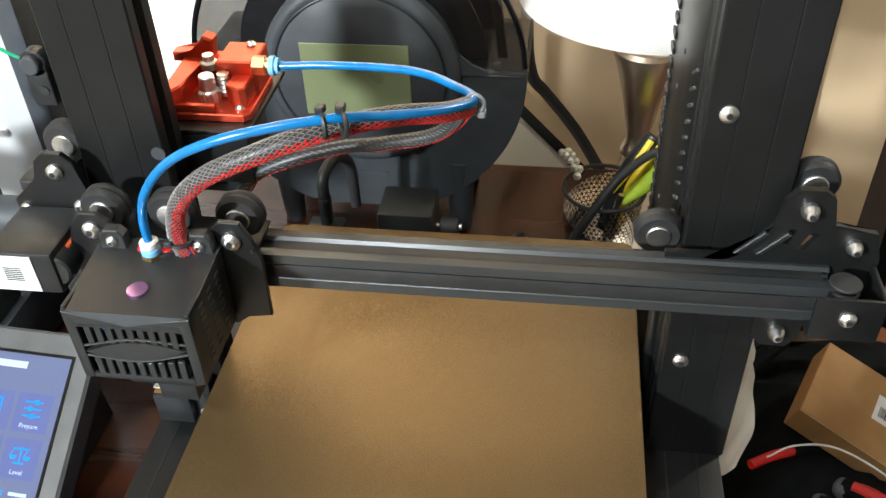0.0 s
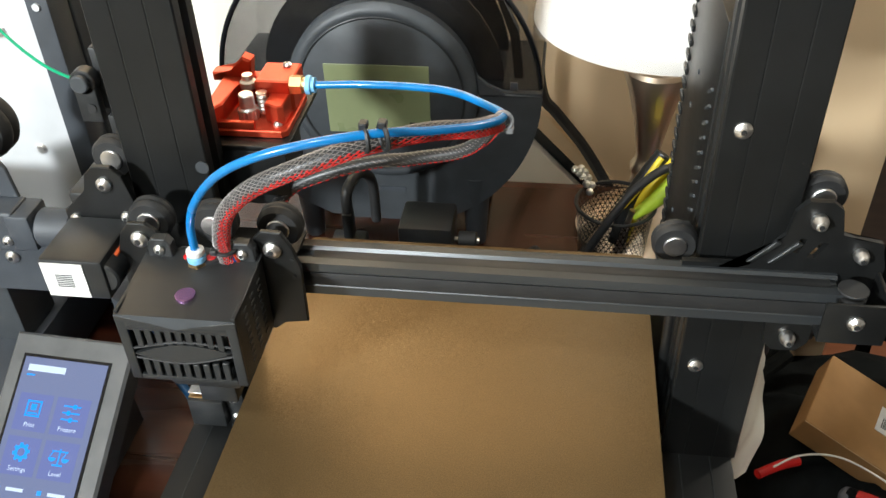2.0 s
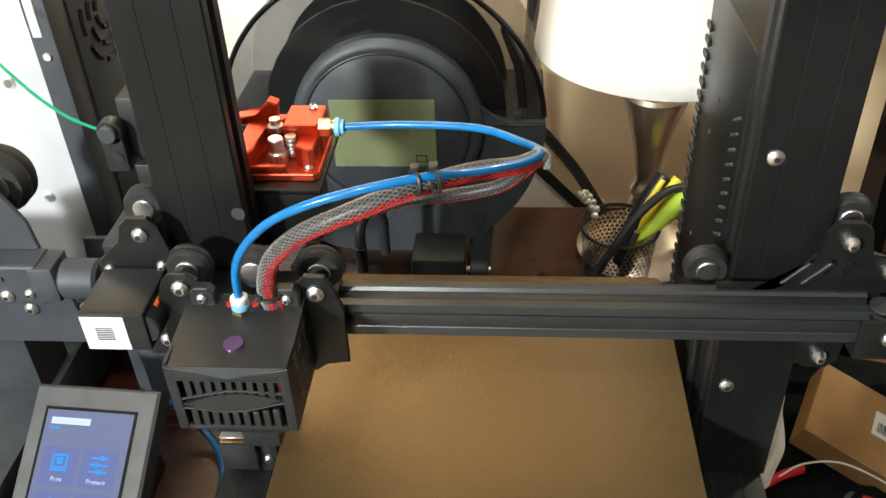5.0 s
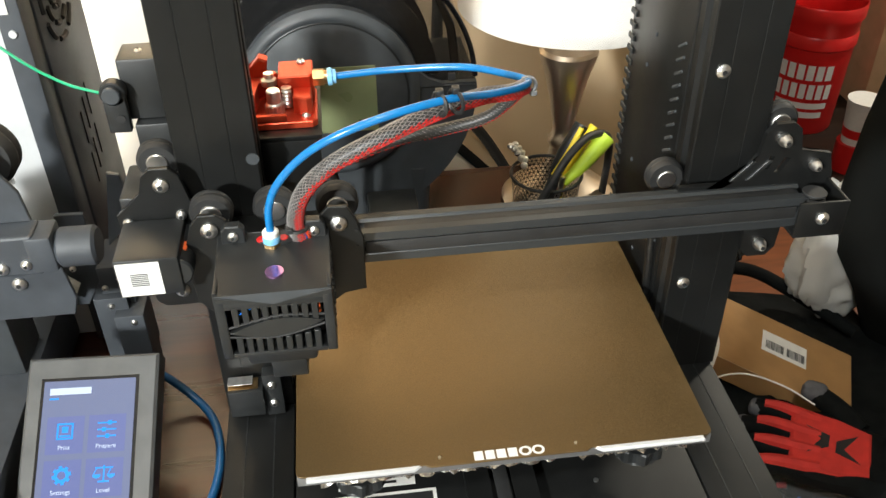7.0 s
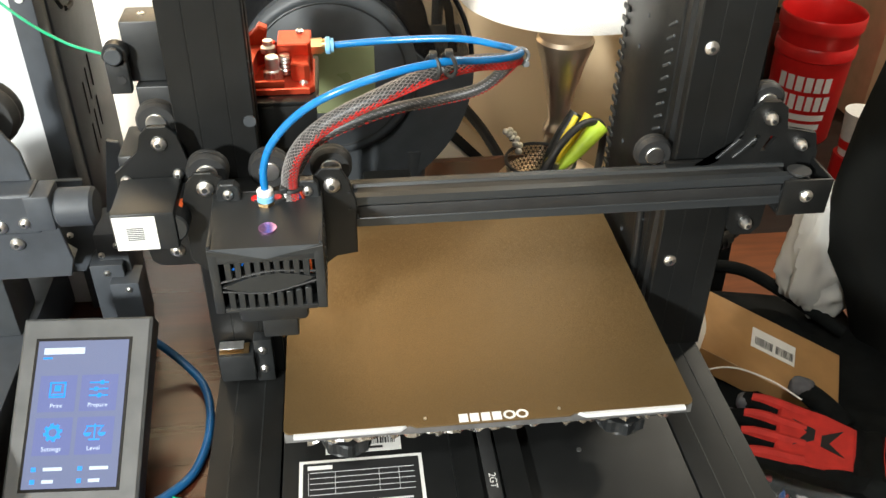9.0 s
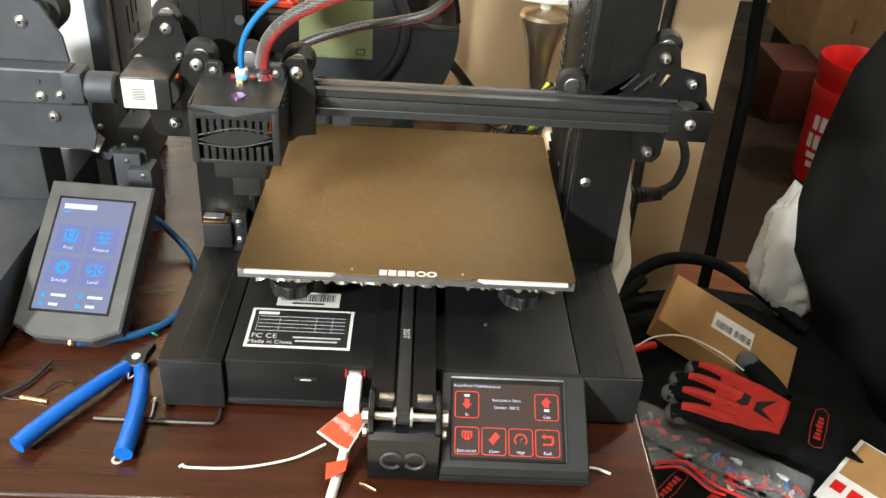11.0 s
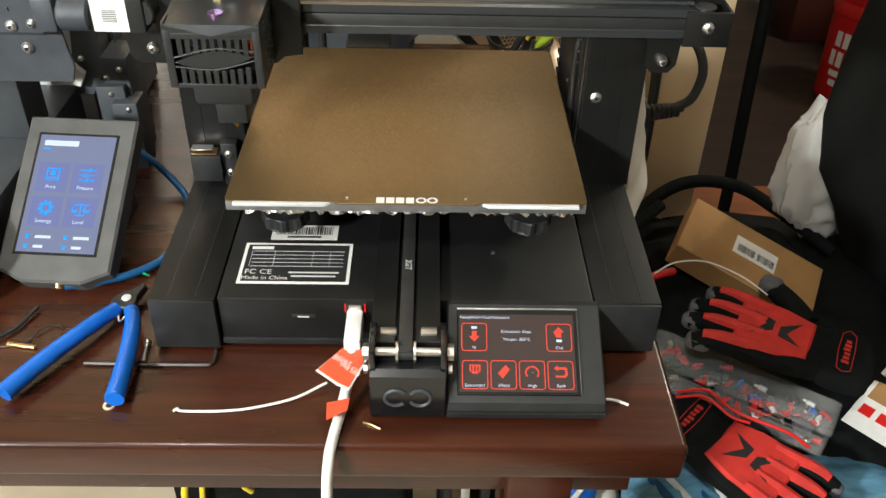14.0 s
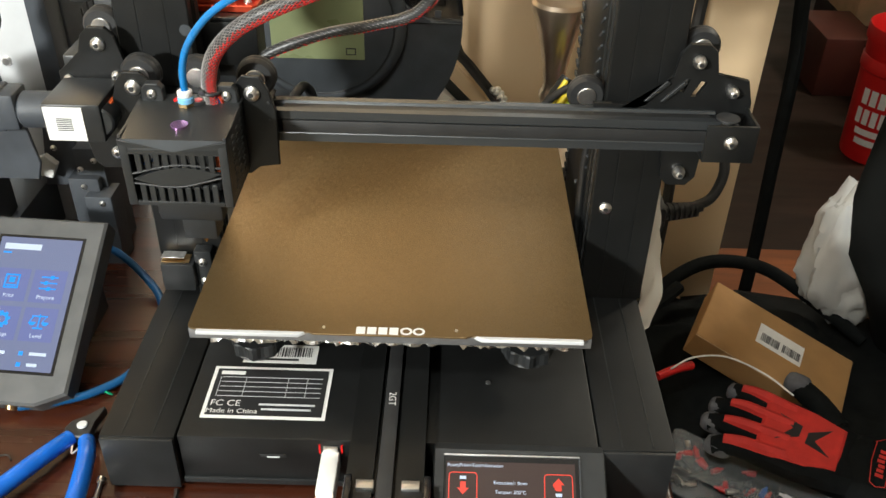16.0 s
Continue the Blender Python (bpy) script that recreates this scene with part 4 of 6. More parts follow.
gear = part("drive_gear", LA([(0.0008, 0.2400), (0.0052, 0.2400), (0.0052, 0.2465), (0.0042, 0.2475), (0.0042, 0.2500), (0.0042, 0.2510), (0.0042, 0.2545), (0.0036, 0.2552), (0.0008, 0.2552)], (-0.1150, 0.1560, 0), "Z", 24), M_STEEL, ex)
for k in range(14):
    a = 2 * math.pi * k / 14
    part("tooth", R((-0.1150 + 0.0052 * math.cos(a), 0.1560 + 0.0052 * math.sin(a), 0.2405), (-0.1150 + 0.0052 * math.cos(a), 0.1560 + 0.0052 * math.sin(a), 0.2460), 0.0006, None, 6), M_STEEL, gear)
part("bearing_cap", LA([(0.0005, 0.2525), (0.0046, 0.2525), (0.0046, 0.2560), (0.0030, 0.2570), (0.0030, 0.2600), (0.0005, 0.2600)], (-0.1175, 0.1690, 0), "Z", 20), M_STEEL, ex)
part("spring", LA([(0.0026, h) for h in (0.2420, 0.2435)] + [(0.0032 if k % 2 else 0.0024, 0.2435 + k * 0.0012) for k in range(10)], (-0.1075, 0.1600, 0), "Z", 16), M_STEEL, ex)
for x, y in ((-0.0970, 0.1490), (-0.1310, 0.1480), (-0.0985, 0.1830)):
    bolt(ex, (x, y, 0.2405 if y < 0.18 else 0.2590), 0.0026, 0.002, (0, 0, 1))
fitb = part("brass_fitting", bm_of(lambda b: rod(b, (-0.0915, 0.1640, 0.2575), (-0.0850, 0.1640, 0.2575), 0.0052, None, 6), lambda b: rod(b, (-0.0850, 0.1640, 0.2575), (-0.0830, 0.1640, 0.2575), 0.0040, None, 16)), M_BRASS, ex, "brass push fitting")
part("collet", bm_of(lambda b: rod(b, (-0.0830, 0.1640, 0.2575), (-0.0800, 0.1640, 0.2575), 0.0052, None, 20, 0.0004), lambda b: rod(b, (-0.0800, 0.1640, 0.2575), (-0.0780, 0.1640, 0.2575), 0.0042, None, 20)), M_COLLET, fitb)
# fitting on the print head
hf = part("head_fitting", bm_of(lambda b: rod(b, (-0.1185, 0.0660, 0.2070), (-0.1185, 0.0660, 0.2110), 0.0050, None, 6)), M_BRASS, printer)
part("collet", bm_of(lambda b: rod(b, (-0.1185, 0.0660, 0.2110), (-0.1185, 0.0660, 0.2145), 0.0046, None, 20, 0.0005)), M_COLLET, hf)
part("collet_ring", bm_of(lambda b: rod(b, (-0.1185, 0.0660, 0.2145), (-0.1185, 0.0660, 0.2185), 0.0044, None, 20, 0.0008)), M_WHITE, hf)

TUBE = [(-0.0800, 0.1640, 0.2575), (-0.0450, 0.1600, 0.2610), (-0.0050, 0.1470, 0.2660), (0.0180, 0.1290, 0.2680), (0.0270, 0.1170, 0.2690), (0.0180, 0.1010, 0.2730), (-0.0030, 0.0800, 0.2810), (-0.0230, 0.0640, 0.2880), (-0.0500, 0.0550, 0.2870), (-0.0760, 0.0540, 0.2790), (-0.0960, 0.0580, 0.2660), (-0.1110, 0.0630, 0.2480), (-0.1175, 0.0655, 0.2320), (-0.1185, 0.0660, 0.2150)]
part("feed_tube", T(TUBE, 0.0021, 14, 10), M_BLUE, printer, "glossy blue plastic feed tube")


def braided(path, r, name, n=14, pale=1):
    """A woven sleeve: a dark core and short strands that dive under one another, with red wires showing along one side."""
    core = part(name, T(path, r * 0.95, 16, 10), M_BRAID, printer, "black and pale braided cable sleeve with red wires")
    line = spline(path, n)
    fr, u = [], None
    for i, p in enumerate(line):
        d = (line[min(i + 1, len(line) - 1)] - line[max(i - 1, 0)]).normalized()
        u = d.orthogonal().normalized() if u is None else (u - d * u.dot(d)).normalized()
        fr.append((p, u, d.cross(u)))
    length = sum((b[0] - a[0]).length for a, b in zip(fr, fr[1:]))
    side = Vector((0.45, -0.5, -0.7)).normalized()
    bms = {"pale": bmesh.new(), "red": bmesh.new()}
    strands, step = (26, 0.0015) if pale == 1 else (18, 0.0015)
    count = int(length / step)

    def spot(f, a):
        f = min(max(f, 0.0), 0.9999) * (len(fr) - 1)
        i = int(f)
        p, uu, vv = (fr[i][q].lerp(fr[i + 1][q], f - i) for q in range(3))
        w = uu * math.cos(a) + vv * math.sin(a)
        return p + w * r, w

    for k in range(strands):
        for j in range(count):
            s = 1 if (k + j) % 2 else -1
            if pale > 1 and (s < 0 or k % 3 == 0):
                continue
            a = 2 * math.pi * (k / strands) + 0.35 * math.sin(j * 0.15)
            f0, f1, da = (j + 0.1) / count, (j + 0.95) / count, 0.09
            p, w = spot(f0, a - s * da)
            q, w2 = spot(f1, a + s * da)
            red = w.dot(side) > (0.58 if pale == 1 else 0.90)
            if red and s > 0 and k % 2:
                red = False
            tube(bms["red" if red else "pale"], [p, q], 0.00034 if red else 0.00019 if pale == 1 else 0.00012, 4, 1)
    tagged(part("braid", bms["pale"], M_BRAIDW, core, smooth=False), kind="stuff")
    tagged(part("red_wire", bms["red"], M_BRAIDR, core, smooth=False), kind="stuff")
    return core


braided([(-0.1045, 0.0700, 0.2090), (-0.1050, 0.0690, 0.2230), (-0.0985, 0.0660, 0.2410), (-0.0830, 0.0630, 0.2570), (-0.0590, 0.0620, 0.2700), (-0.0310, 0.0680, 0.2790), (-0.0050, 0.0860, 0.2770), (0.0150, 0.1030, 0.2700), (0.0245, 0.1160, 0.2660)], 0.0043, "cable_sleeve")
braided([(0.0245, 0.1160, 0.2660), (0.0200, 0.1240, 0.2560), (0.0060, 0.1290, 0.2420), (-0.0200, 0.1340, 0.2330), (-0.0500, 0.1380, 0.2250), (-0.0900, 0.1380, 0.2080), (-0.1100, 0.1370, 0.1800)], 0.0036, "cable_sleeve", 14, 3)


def zip_tie(at, d, r, head=(0, 0, 1)):
    at, d = Vector(at), Vector(d).normalized()
    u = d.orthogonal().normalized()
    v = d.cross(u)
    bm = bmesh.new()
    tube(bm, [at + (u * math.cos(a) + v * math.sin(a)) * r for a in [2 * math.pi * k / 16 for k in range(17)]], 0.0011, 6, 2)
    h = Vector(head) * (r + 0.001)
    block(bm, (-0.0019, 0.0019), (-0.0024, 0.0024), (-0.0020, 0.0012), 0.0005, 1, Matrix.Translation(at + h))
    return bm


for at, d in (((-0.0205, 0.0655, 0.2855), (1, 0.6, 0.0)), ((-0.0285, 0.0645, 0.2852), (1, 0.5, 0.0))):
    part("cable_tie", zip_tie(at, d, 0.0058), M_PLAST, printer)
part("cable_tie", zip_tie((0.0270, 0.1165, 0.2670), (0.2, 1, -0.2), 0.0042, (0.6, 0, -0.8)), M_TIE, printer, "grey translucent cable tie")
part("cable_tie", zip_tie((-0.1045, 0.0700, 0.2165), (0, 0, 1), 0.0056, (-0.6, -0.6, 0.2)), M_PLAST, printer)
for k, m_ in enumerate((M_REDP, M_GRIP, M_RED)):
    part("wire", T([(-0.1045 + 0.002 * k, 0.0690, 0.2150), (-0.1030 + 0.002 * k, 0.0685, 0.2115), (-0.1020 + 0.002 * k, 0.0700, 0.2060)], 0.0010, 6, 6), m_, printer)

# runout sensor beside the post
fsb = part("runout_sensor", bm_of(lambda b: block(b, (-0.1990, -0.1650), (0.1560, 0.1800), (0.2420, 0.2790), 0.0012), lambda b: block(b, (-0.1950, -0.1550), (0.1500, 0.1900), (0.2180, 0.2415), 0.0012)), M_PLAST, printer)
bolt(fsb, (-0.188, 0.168, 0.279), 0.0022, 0.001, (0, 0, 1))
arm = part("sensor_bracket", bm_of(lambda b: block(b, (-0.2090, -0.1965), (0.1480, 0.1540), (0.2380, 0.2600), 0.001), lambda b: rod(b, (-0.2028, 0.1480, 0.2620), (-0.2028, 0.1560, 0.2620), 0.0072, None, 20, 0.0006)), M_PLAST, printer)
part("sensor_wheel", R((-0.2028, 0.1440, 0.2625), (-0.2028, 0.1480, 0.2625), 0.0050, None, 20, 0.0006), M_GREYP, arm)
part("sensor_hole", R((-0.2010, 0.1474, 0.2470), (-0.2010, 0.1481, 0.2470), 0.0026, None, 14), M_INK, arm)
part("filament", T([(-0.2050, 0.1520, 0.2600), (-0.2350, 0.1640, 0.2660), (-0.2700, 0.1820, 0.2840), (-0.3300, 0.2100, 0.3350), (-0.4200, 0.2400, 0.4500)], 0.0009, 8, 8), M_GREEN, printer, "thin green plastic filament")

# motor and plugs at the back of the bed rail
ym = part("bed_motor", bm_of(lambda b: block(b, (-0.0620, -0.0210), (0.2700, 0.3080), (0.0450, 0.0860), 0.003)), M_PLAST, printer)
part("motor_axle", R((-0.0210, 0.2890, 0.0640), (-0.0020, 0.2890, 0.0640), 0.0025, None, 12), M_STEEL, ym)
part("pulley", R((-0.0180, 0.2890, 0.0640), (-0.0040, 0.2890, 0.0640), 0.0070, None, 20, 0.001), M_RUB, ym)
part("cable_plug", bm_of(lambda b: block(b, (-0.1130, -0.0860), (0.2650, 0.2800), (0.0450, 0.0750), 0.002), lambda b: block(b, (-0.1030, -0.0950), (0.2660, 0.2770), (0.0750, 0.0980), 0.002)), M_PLAST, printer)
part("rear_cable", T([(-0.099, 0.271, 0.095), (-0.098, 0.273, 0.115), (-0.092, 0.290, 0.120), (-0.088, 0.310, 0.100), (-0.088, 0.315, 0.06)], 0.0042, 10, 8), M_BRAID, printer)
part("rear_cable", T([(0.022, 0.292, 0.050), (0.026, 0.330, 0.012), (0.040, 0.36, 0.005), (0.047, 0.33, 0.005), (0.046, 0.29, 0.010)], 0.0030, 8, 8), M_RUB, printer)

# mains plug and lead at the side of the power supply
pw = part("power_plug", bm_of(lambda b: block(b, (0.1690, 0.2060), (0.2050, 0.2320), (0.0400, 0.0620), 0.004), lambda b: rod(b, (0.2060, 0.2180, 0.0510), (0.2380, 0.2250, 0.0535), 0.0065, 0.0045, 14)), M_RUB, printer)
for k in range(6):
    x = 0.209 + k * 0.0045
    part("strain_ring", R((x, 0.2182 + k * 0.001, 0.0512), (x + 0.0022, 0.2186 + k * 0.001, 0.0514), 0.0078 - k * 0.0003, None, 14), M_RUB, pw)
part("power_lead", T([(0.232, 0.2245, 0.0532), (0.246, 0.229, 0.060), (0.253, 0.234, 0.080), (0.248, 0.237, 0.100), (0.236, 0.242, 0.112), (0.213, 0.252, 0.108), (0.20, 0.268, 0.075), (0.195, 0.275, 0.0), (0.20, 0.29, -0.2)], 0.0042, 12, 10), M_RUB, printer)

# ---- filament dryer behind the printer ----
DX, DZ = -0.0890, 0.1480
dry = thing("filament_dryer", "round charcoal filament dryer with a smoked cover, on the table", "filament dryer", (DX, 0.41, 0))
RO = 0.1290


def clipped(r, zlo, zhi, n=96):
    pts = []
    for i in range(n):
        a = 2 * math.pi * i / n
        x, z = DX + r * math.cos(a), DZ + r * math.sin(a)
        pts.append((x, min(max(z, zlo), zhi)))
    return pts


part("lower_body", PR(clipped(RO, 0.026, 0.152), 1, 0.3640, 0.4620, 0.003), M_GREYP, dry, smooth=False)
part("cover", PR(clipped(RO - 0.0015, 0.153, 0.30), 1, 0.3680, 0.4580, 0.002), M_SMOKE, dry, "smoked see-through plastic cover", smooth=False)
part("cover_band", bm_of(lambda b: tube(b, [(DX + (RO - 0.001) * math.cos(radians(a)), 0.3655, DZ + (RO - 0.001) * math.sin(radians(a))) for a in range(4, 177, 8)], 0.0022, 8, 3)), M_GLOSS, dry)
part("spool", bm_of(lambda b: rod(b, (DX, 0.385, DZ), (DX, 0.388, DZ), 0.098, None, 48), lambda b: rod(b, (DX, 0.388, DZ), (DX, 0.44, DZ), 0.070, None, 48), lambda b: rod(b, (DX, 0.440, DZ), (DX, 0.443, DZ), 0.098, None, 48)), M_GLOSS, dry)
for sgn in (1, -1):
    hub = DX + 0.004
    arc = [(hub + sgn * a, b) for a, b in ((0.0535, 0.2030), (0.0600, 0.1900), (0.0675, 0.1750), (0.0745, 0.1645), (0.0830, 0.1570), (0.0970, 0.1515), (0.1235, 0.1500), (0.050, 0.1500))]
    part("fascia_shoulder", PR(arc, 1, 0.3620, 0.3675, 0.0008), M_GREYP, dry, smooth=False)
part("front_disc", LA([(0.0005, 0.3540), (0.0640, 0.3540), (0.0650, 0.3546), (0.0665, 0.3546), (0.0680, 0.3540), (0.0725, 0.3552), (0.0757, 0.3590), (0.0757, 0.3680), (0.0005, 0.3680)], (DX + 0.004, 0, DZ + 0.002), "Y", 72), M_GREYP, dry)
part("ring_line", LA([(0.0645, 0.3536), (0.0655, 0.3533), (0.0662, 0.3536), (0.0655, 0.3542)], (DX + 0.004, 0, DZ + 0.002), "Y", 72, False), M_PLAST, dry)
lcdp = part("display_panel", B((-0.1290, -0.0465), (0.3530, 0.3542), (0.1180, 0.1775), 0.0004), M_LCD, dry, "unlit olive green display", smooth=False)
part("display_icon", B((-0.0630, -0.0540), (0.3526, 0.3530), (0.1225, 0.1290), 0), M_INK, lcdp)
part("display_icon_field", B((-0.0620, -0.0550), (0.3523, 0.3526), (0.1235, 0.1280), 0), M_LCD, lcdp)
part("cover_clip", PR([(0.0180, 0.165), (0.0250, 0.165), (0.0205, 0.205), (0.006, 0.235), (0.004, 0.228), (0.0150, 0.200)], 1, 0.3635, 0.3690, 0.0008), M_GLOSS, dry, smooth=False)
part("clip_square", B((0.0150, 0.0210), (0.3630, 0.3645), (0.1545, 0.1615), 0.0006), M_HAZEGREY, dry)
part("small_mark", B((-0.1040, -0.0720), (0.3632, 0.3639), (0.0560, 0.0600), 0), M_HAZEGREY, dry)
for fx in (-0.160, -0.013):
    for fy in (0.375, 0.448):
        part("foot", R((fx, fy, 0.0), (fx, fy, 0.070), 0.0085, 0.0130, 18), M_GREYP, dry)

# ---- table lamp ----
LX, LY = 0.1300, 0.4050
lamp = thing("table_lamp", "brushed nickel table lamp with a film-wrapped white shade", "lamp", (LX, LY, 0))
part("lamp_base", LA([(0.001, 0.0), (0.054, 0.0), (0.056, 0.004), (0.052, 0.009), (0.036, 0.019), (0.022, 0.030), (0.0150, 0.038), (0.0125, 0.050), (0.0110, 0.060), (0.0135, 0.064), (0.0138, 0.068), (0.0112, 0.072), (0.0098, 0.078), (0.0105, 0.086), (0.0150, 0.112), (0.0215, 0.138), (0.0262, 0.152), (0.0268, 0.157), (0.0245, 0.1605), (0.010, 0.163), (0.0062, 0.165), (0.001, 0.165)], (LX, LY, 0), "Z", 48), M_NICK, lamp)
part("lamp_neck", R((LX, LY, 0.165), (LX, LY, 0.235), 0.006, None, 16), M_WHITE, lamp)
part("shade", LA([(0.100, 0.200), (0.096, 0.228), (0.082, 0.298), (0.066, 0.378), (0.0645, 0.378), (0.0805, 0.298), (0.0945, 0.228), (0.0985, 0.200), (0.100, 0.200)], (LX, LY, 0), "Z", 64, False), M_SHADE, lamp)
random.seed(11)
bm = bmesh.new()
lathe(bm, [(0.1015 - 0.0355 * k / 14, 0.2015 + 0.180 * k / 14) for k in range(15)], (LX, LY, 0), "Z", 72, False)
for v in bm.verts:
    d = Vector((v.co.x - LX, v.co.y - LY, 0)).normalized()
    v.co += d * (0.0035 * noise.noise((d.x * 7, d.y * 7, v.co.z * 9)) + 0.002)
part("plastic_film", bm, M_FILM, lamp, "clear crinkled wrapping film")

# ---- wire pen cup with tools ----
CX, CY = 0.1040, 0.3560
cup = thing("pen_cup", "black wire mesh cup holding pliers and a chain", "pen cup", (CX, CY, 0))
bm = bmesh.new()
N, HR = 44, 14
rings = [[bm.verts.new((CX + (0.027 + 0.005 * j / HR) * math.cos(2 * math.pi * (i + 0.5 * (j % 2)) / N), CY + (0.027 + 0.005 * j / HR) * math.sin(2 * math.pi * (i + 0.5 * (j % 2)) / N), 0.003 + 0.056 * j / HR)) for i in range(N)] for j in range(HR + 1)]
for j in range(HR):
    for i in range(N):
        o = j % 2
        a, b, c2, d2 = rings[j][i], rings[j][(i + 1) % N], rings[j + 1][(i + o) % N], rings[j + 1][(i + o - 1) % N]
        bm.faces.new((a, c2, d2))
        bm.faces.new((a, b, c2))
bmesh.ops.wireframe(bm, faces=bm.faces, thickness=0.0014, use_replace=True, use_even_offset=False)
tagged(part("wire_mesh", bm, M_PLAST, cup, smooth=False), kind="stuff")
part("cup_rim", T([(CX + 0.0322 * math.cos(2 * math.pi * k / 20), CY + 0.0322 * math.sin(2 * math.pi * k / 20), 0.0595) for k in range(21)], 0.0016, 8, 3), M_PLAST, cup)
part("cup_floor", R((CX, CY, 0.0), (CX, CY, 0.003), 0.028, None, 28), M_PLAST, cup)
pli = thing("pliers", "black and yellow handled pliers standing in the cup", "pliers", (CX, CY, 0.004))
for s, m_ in ((0, M_PLAST), (1, M_YEL)):
    part("grip", T([(CX + 0.004 + 0.006 * s, CY + 0.004 * s, 0.020), (CX + 0.016 + 0.006 * s, CY + 0.010 - 0.006 * s, 0.064), (CX + 0.036 + 0.010 * s, CY + 0.020 - 0.004 * s, 0.096)], 0.0075 if not s else 0.0045, 12, 8), m_, pli)
part("grip_stripe", T([(CX + 0.006, CY - 0.002, 0.058), (CX + 0.018, CY + 0.003, 0.074), (CX + 0.033, CY + 0.011, 0.098)], 0.0026, 8, 8), M_YEL, pli)
scd = thing("screwdriver", "lime green and black handled screwdriver in the cup", "screwdriver", (CX + 0.02, CY, 0.004))
part("handle", T([(CX + 0.014, CY - 0.010, 0.054), (CX + 0.032, CY - 0.006, 0.070), (CX + 0.055, CY + 0.006, 0.090)], 0.0, 12, 8, (0.004, 0.009)), M_LIME, scd)
part("shaft", R((CX + 0.001, CY - 0.015, 0.010), (CX + 0.013, CY - 0.012, 0.062), 0.0025, None, 10), M_STEEL, scd)
chn = thing("ball_chain", "shiny steel chain hanging over the cup rim", "chain", (CX - 0.03, CY, 0.05))
random.seed(3)
for k in range(9):
    a = k * 0.7
    p = (CX - 0.022 - 0.0016 * k + 0.003 * (k % 2), CY - 0.004 + 0.004 * (k % 2), 0.072 + 0.0042 * k - 0.0002 * k * k)
    part("link", LA([(0.0006, -0.0032), (0.0026, -0.0022), (0.0034, 0), (0.0026, 0.0022), (0.0006, 0.0032)], p, "Z", 12), M_STEEL, chn)
solo("lamp_cord", T([(0.062, 0.300, 0.004), (0.078, 0.315, 0.030), (0.100, 0.318, 0.074), (0.118, 0.330, 0.094), (0.142, 0.352, 0.098), (0.165, 0.37, 0.080), (0.17, 0.39, 0.004)], 0.0036, 10, 8), M_RUB, "thick black cord curving over the cup", "cord", at=(0.062, 0.30, 0.0))
solo("wall_cord", T([(0.036, 0.572, 0.36), (0.034, 0.570, 0.20), (0.030, 0.568, 0.10), (0.036, 0.570, 0.045), (0.052, 0.572, 0.022), (0.085, 0.57, -0.02), (0.12, 0.57, -0.08)], 0.0062, 8, 8), M_RUB, "black cord hanging down the wall", "cord")
solo("wall_cord", T([(0.312, 0.588, 0.50), (0.310, 0.588, 0.30), (0.3115, 0.588, 0.16), (0.3085, 0.588, 0.03), (0.3090, 0.572, -0.14), (0.309, 0.572, -0.21), (0.305, 0.57, -0.40)], 0.0070, 8, 8), M_RUB, "black cord hanging down the wall", "cord")

# ---- second printer beside the first ----
op = thing("printer", "second black printer with a grey metal upright, beside the first", "printer", (-0.40, 0.22, 0))
part("base_body", B((-0.62, -0.362), (0.010, 0.33), (0.004, 0.046), 0.003), M_PLAST, op)
ob2 = part("side_beam", B((-0.3600, -0.3040), (0.000, 0.335), (0.004, 0.050), 0.001), M_HAZEGREY, op, "side beam in a grey lightened for haze")
part("end_cap", B((-0.3595, -0.3045), (-0.0025, -0.0002), (0.0045, 0.0495), 0.0008), M_PLAST, ob2)
for fy in (0.03, 0.30):
    part("rubber_foot", R((-0.332, fy, 0), (-0.332, fy, 0.004), 0.011, None, 20), M_RUB, ob2)
part("back_panel", B((-0.356, -0.2885), (0.2570, 0.2620), (0.002, 0.37), 0.0008), M_GREYM, op, "pale grey metal side panel")
part("panel_strip", B((-0.3640, -0.3565), (0.2560, 0.2620), (0.002, 0.37), 0.0006), M_TRIM, op, "cream strip along the panel")
part("dark_panel", B((-0.44, -0.3645), (0.2580, 0.2660), (0.002, 0.37), 0.0006), M_HAZEGREY, op)
part("channel", B((-0.2885, -0.2730), (0.2480, 0.2720), (0.002, 0.37), 0.001), M_HAZEGREY, op)
part("channel_label", B((-0.2860, -0.2800), (0.2472, 0.2480), (0.275, 0.310), 0.0002), M_WHITE, op)
ps = part("power_supply", B((-0.3300, -0.2715), (0.2725, 0.3830), (0.002, 0.37), 0.0015), M_HAZEGREY, op, "dark grey perforated power box")
for gz in (0.115, 0.150):
    for k in range(3):
        part("vent", B((-0.2719, -0.2708), (0.305 + k * 0.013, 0.3075 + k * 0.013), (gz + k * 0.006, gz + 0.026 + k * 0.006), 0.0004), M_INK, ps)
for ring in range(3):
    rr = 0.012 + ring * 0.011
    for k in range(8):
        a0 = k * 45 + ring * 12
        pts = [(-0.2712, 0.318 + rr * math.cos(radians(a)), 0.266 + rr * math.sin(radians(a))) for a in range(a0, a0 + 31, 10)]
        part("fan_slot", T(pts, 0.0022, 6, 2), M_INK, ps)
for z in (0.150, 0.240, 0.330):
    part("panel_screw", R((-0.3180, 0.2570, z), (-0.3180, 0.2545, z), 0.0042, 0.003, 14), M_STEEL, op)
part("panel_screw", R((-0.2810, 0.2480, 0.262), (-0.2810, 0.2465, 0.262), 0.0026, None, 12), M_GREYM, op)
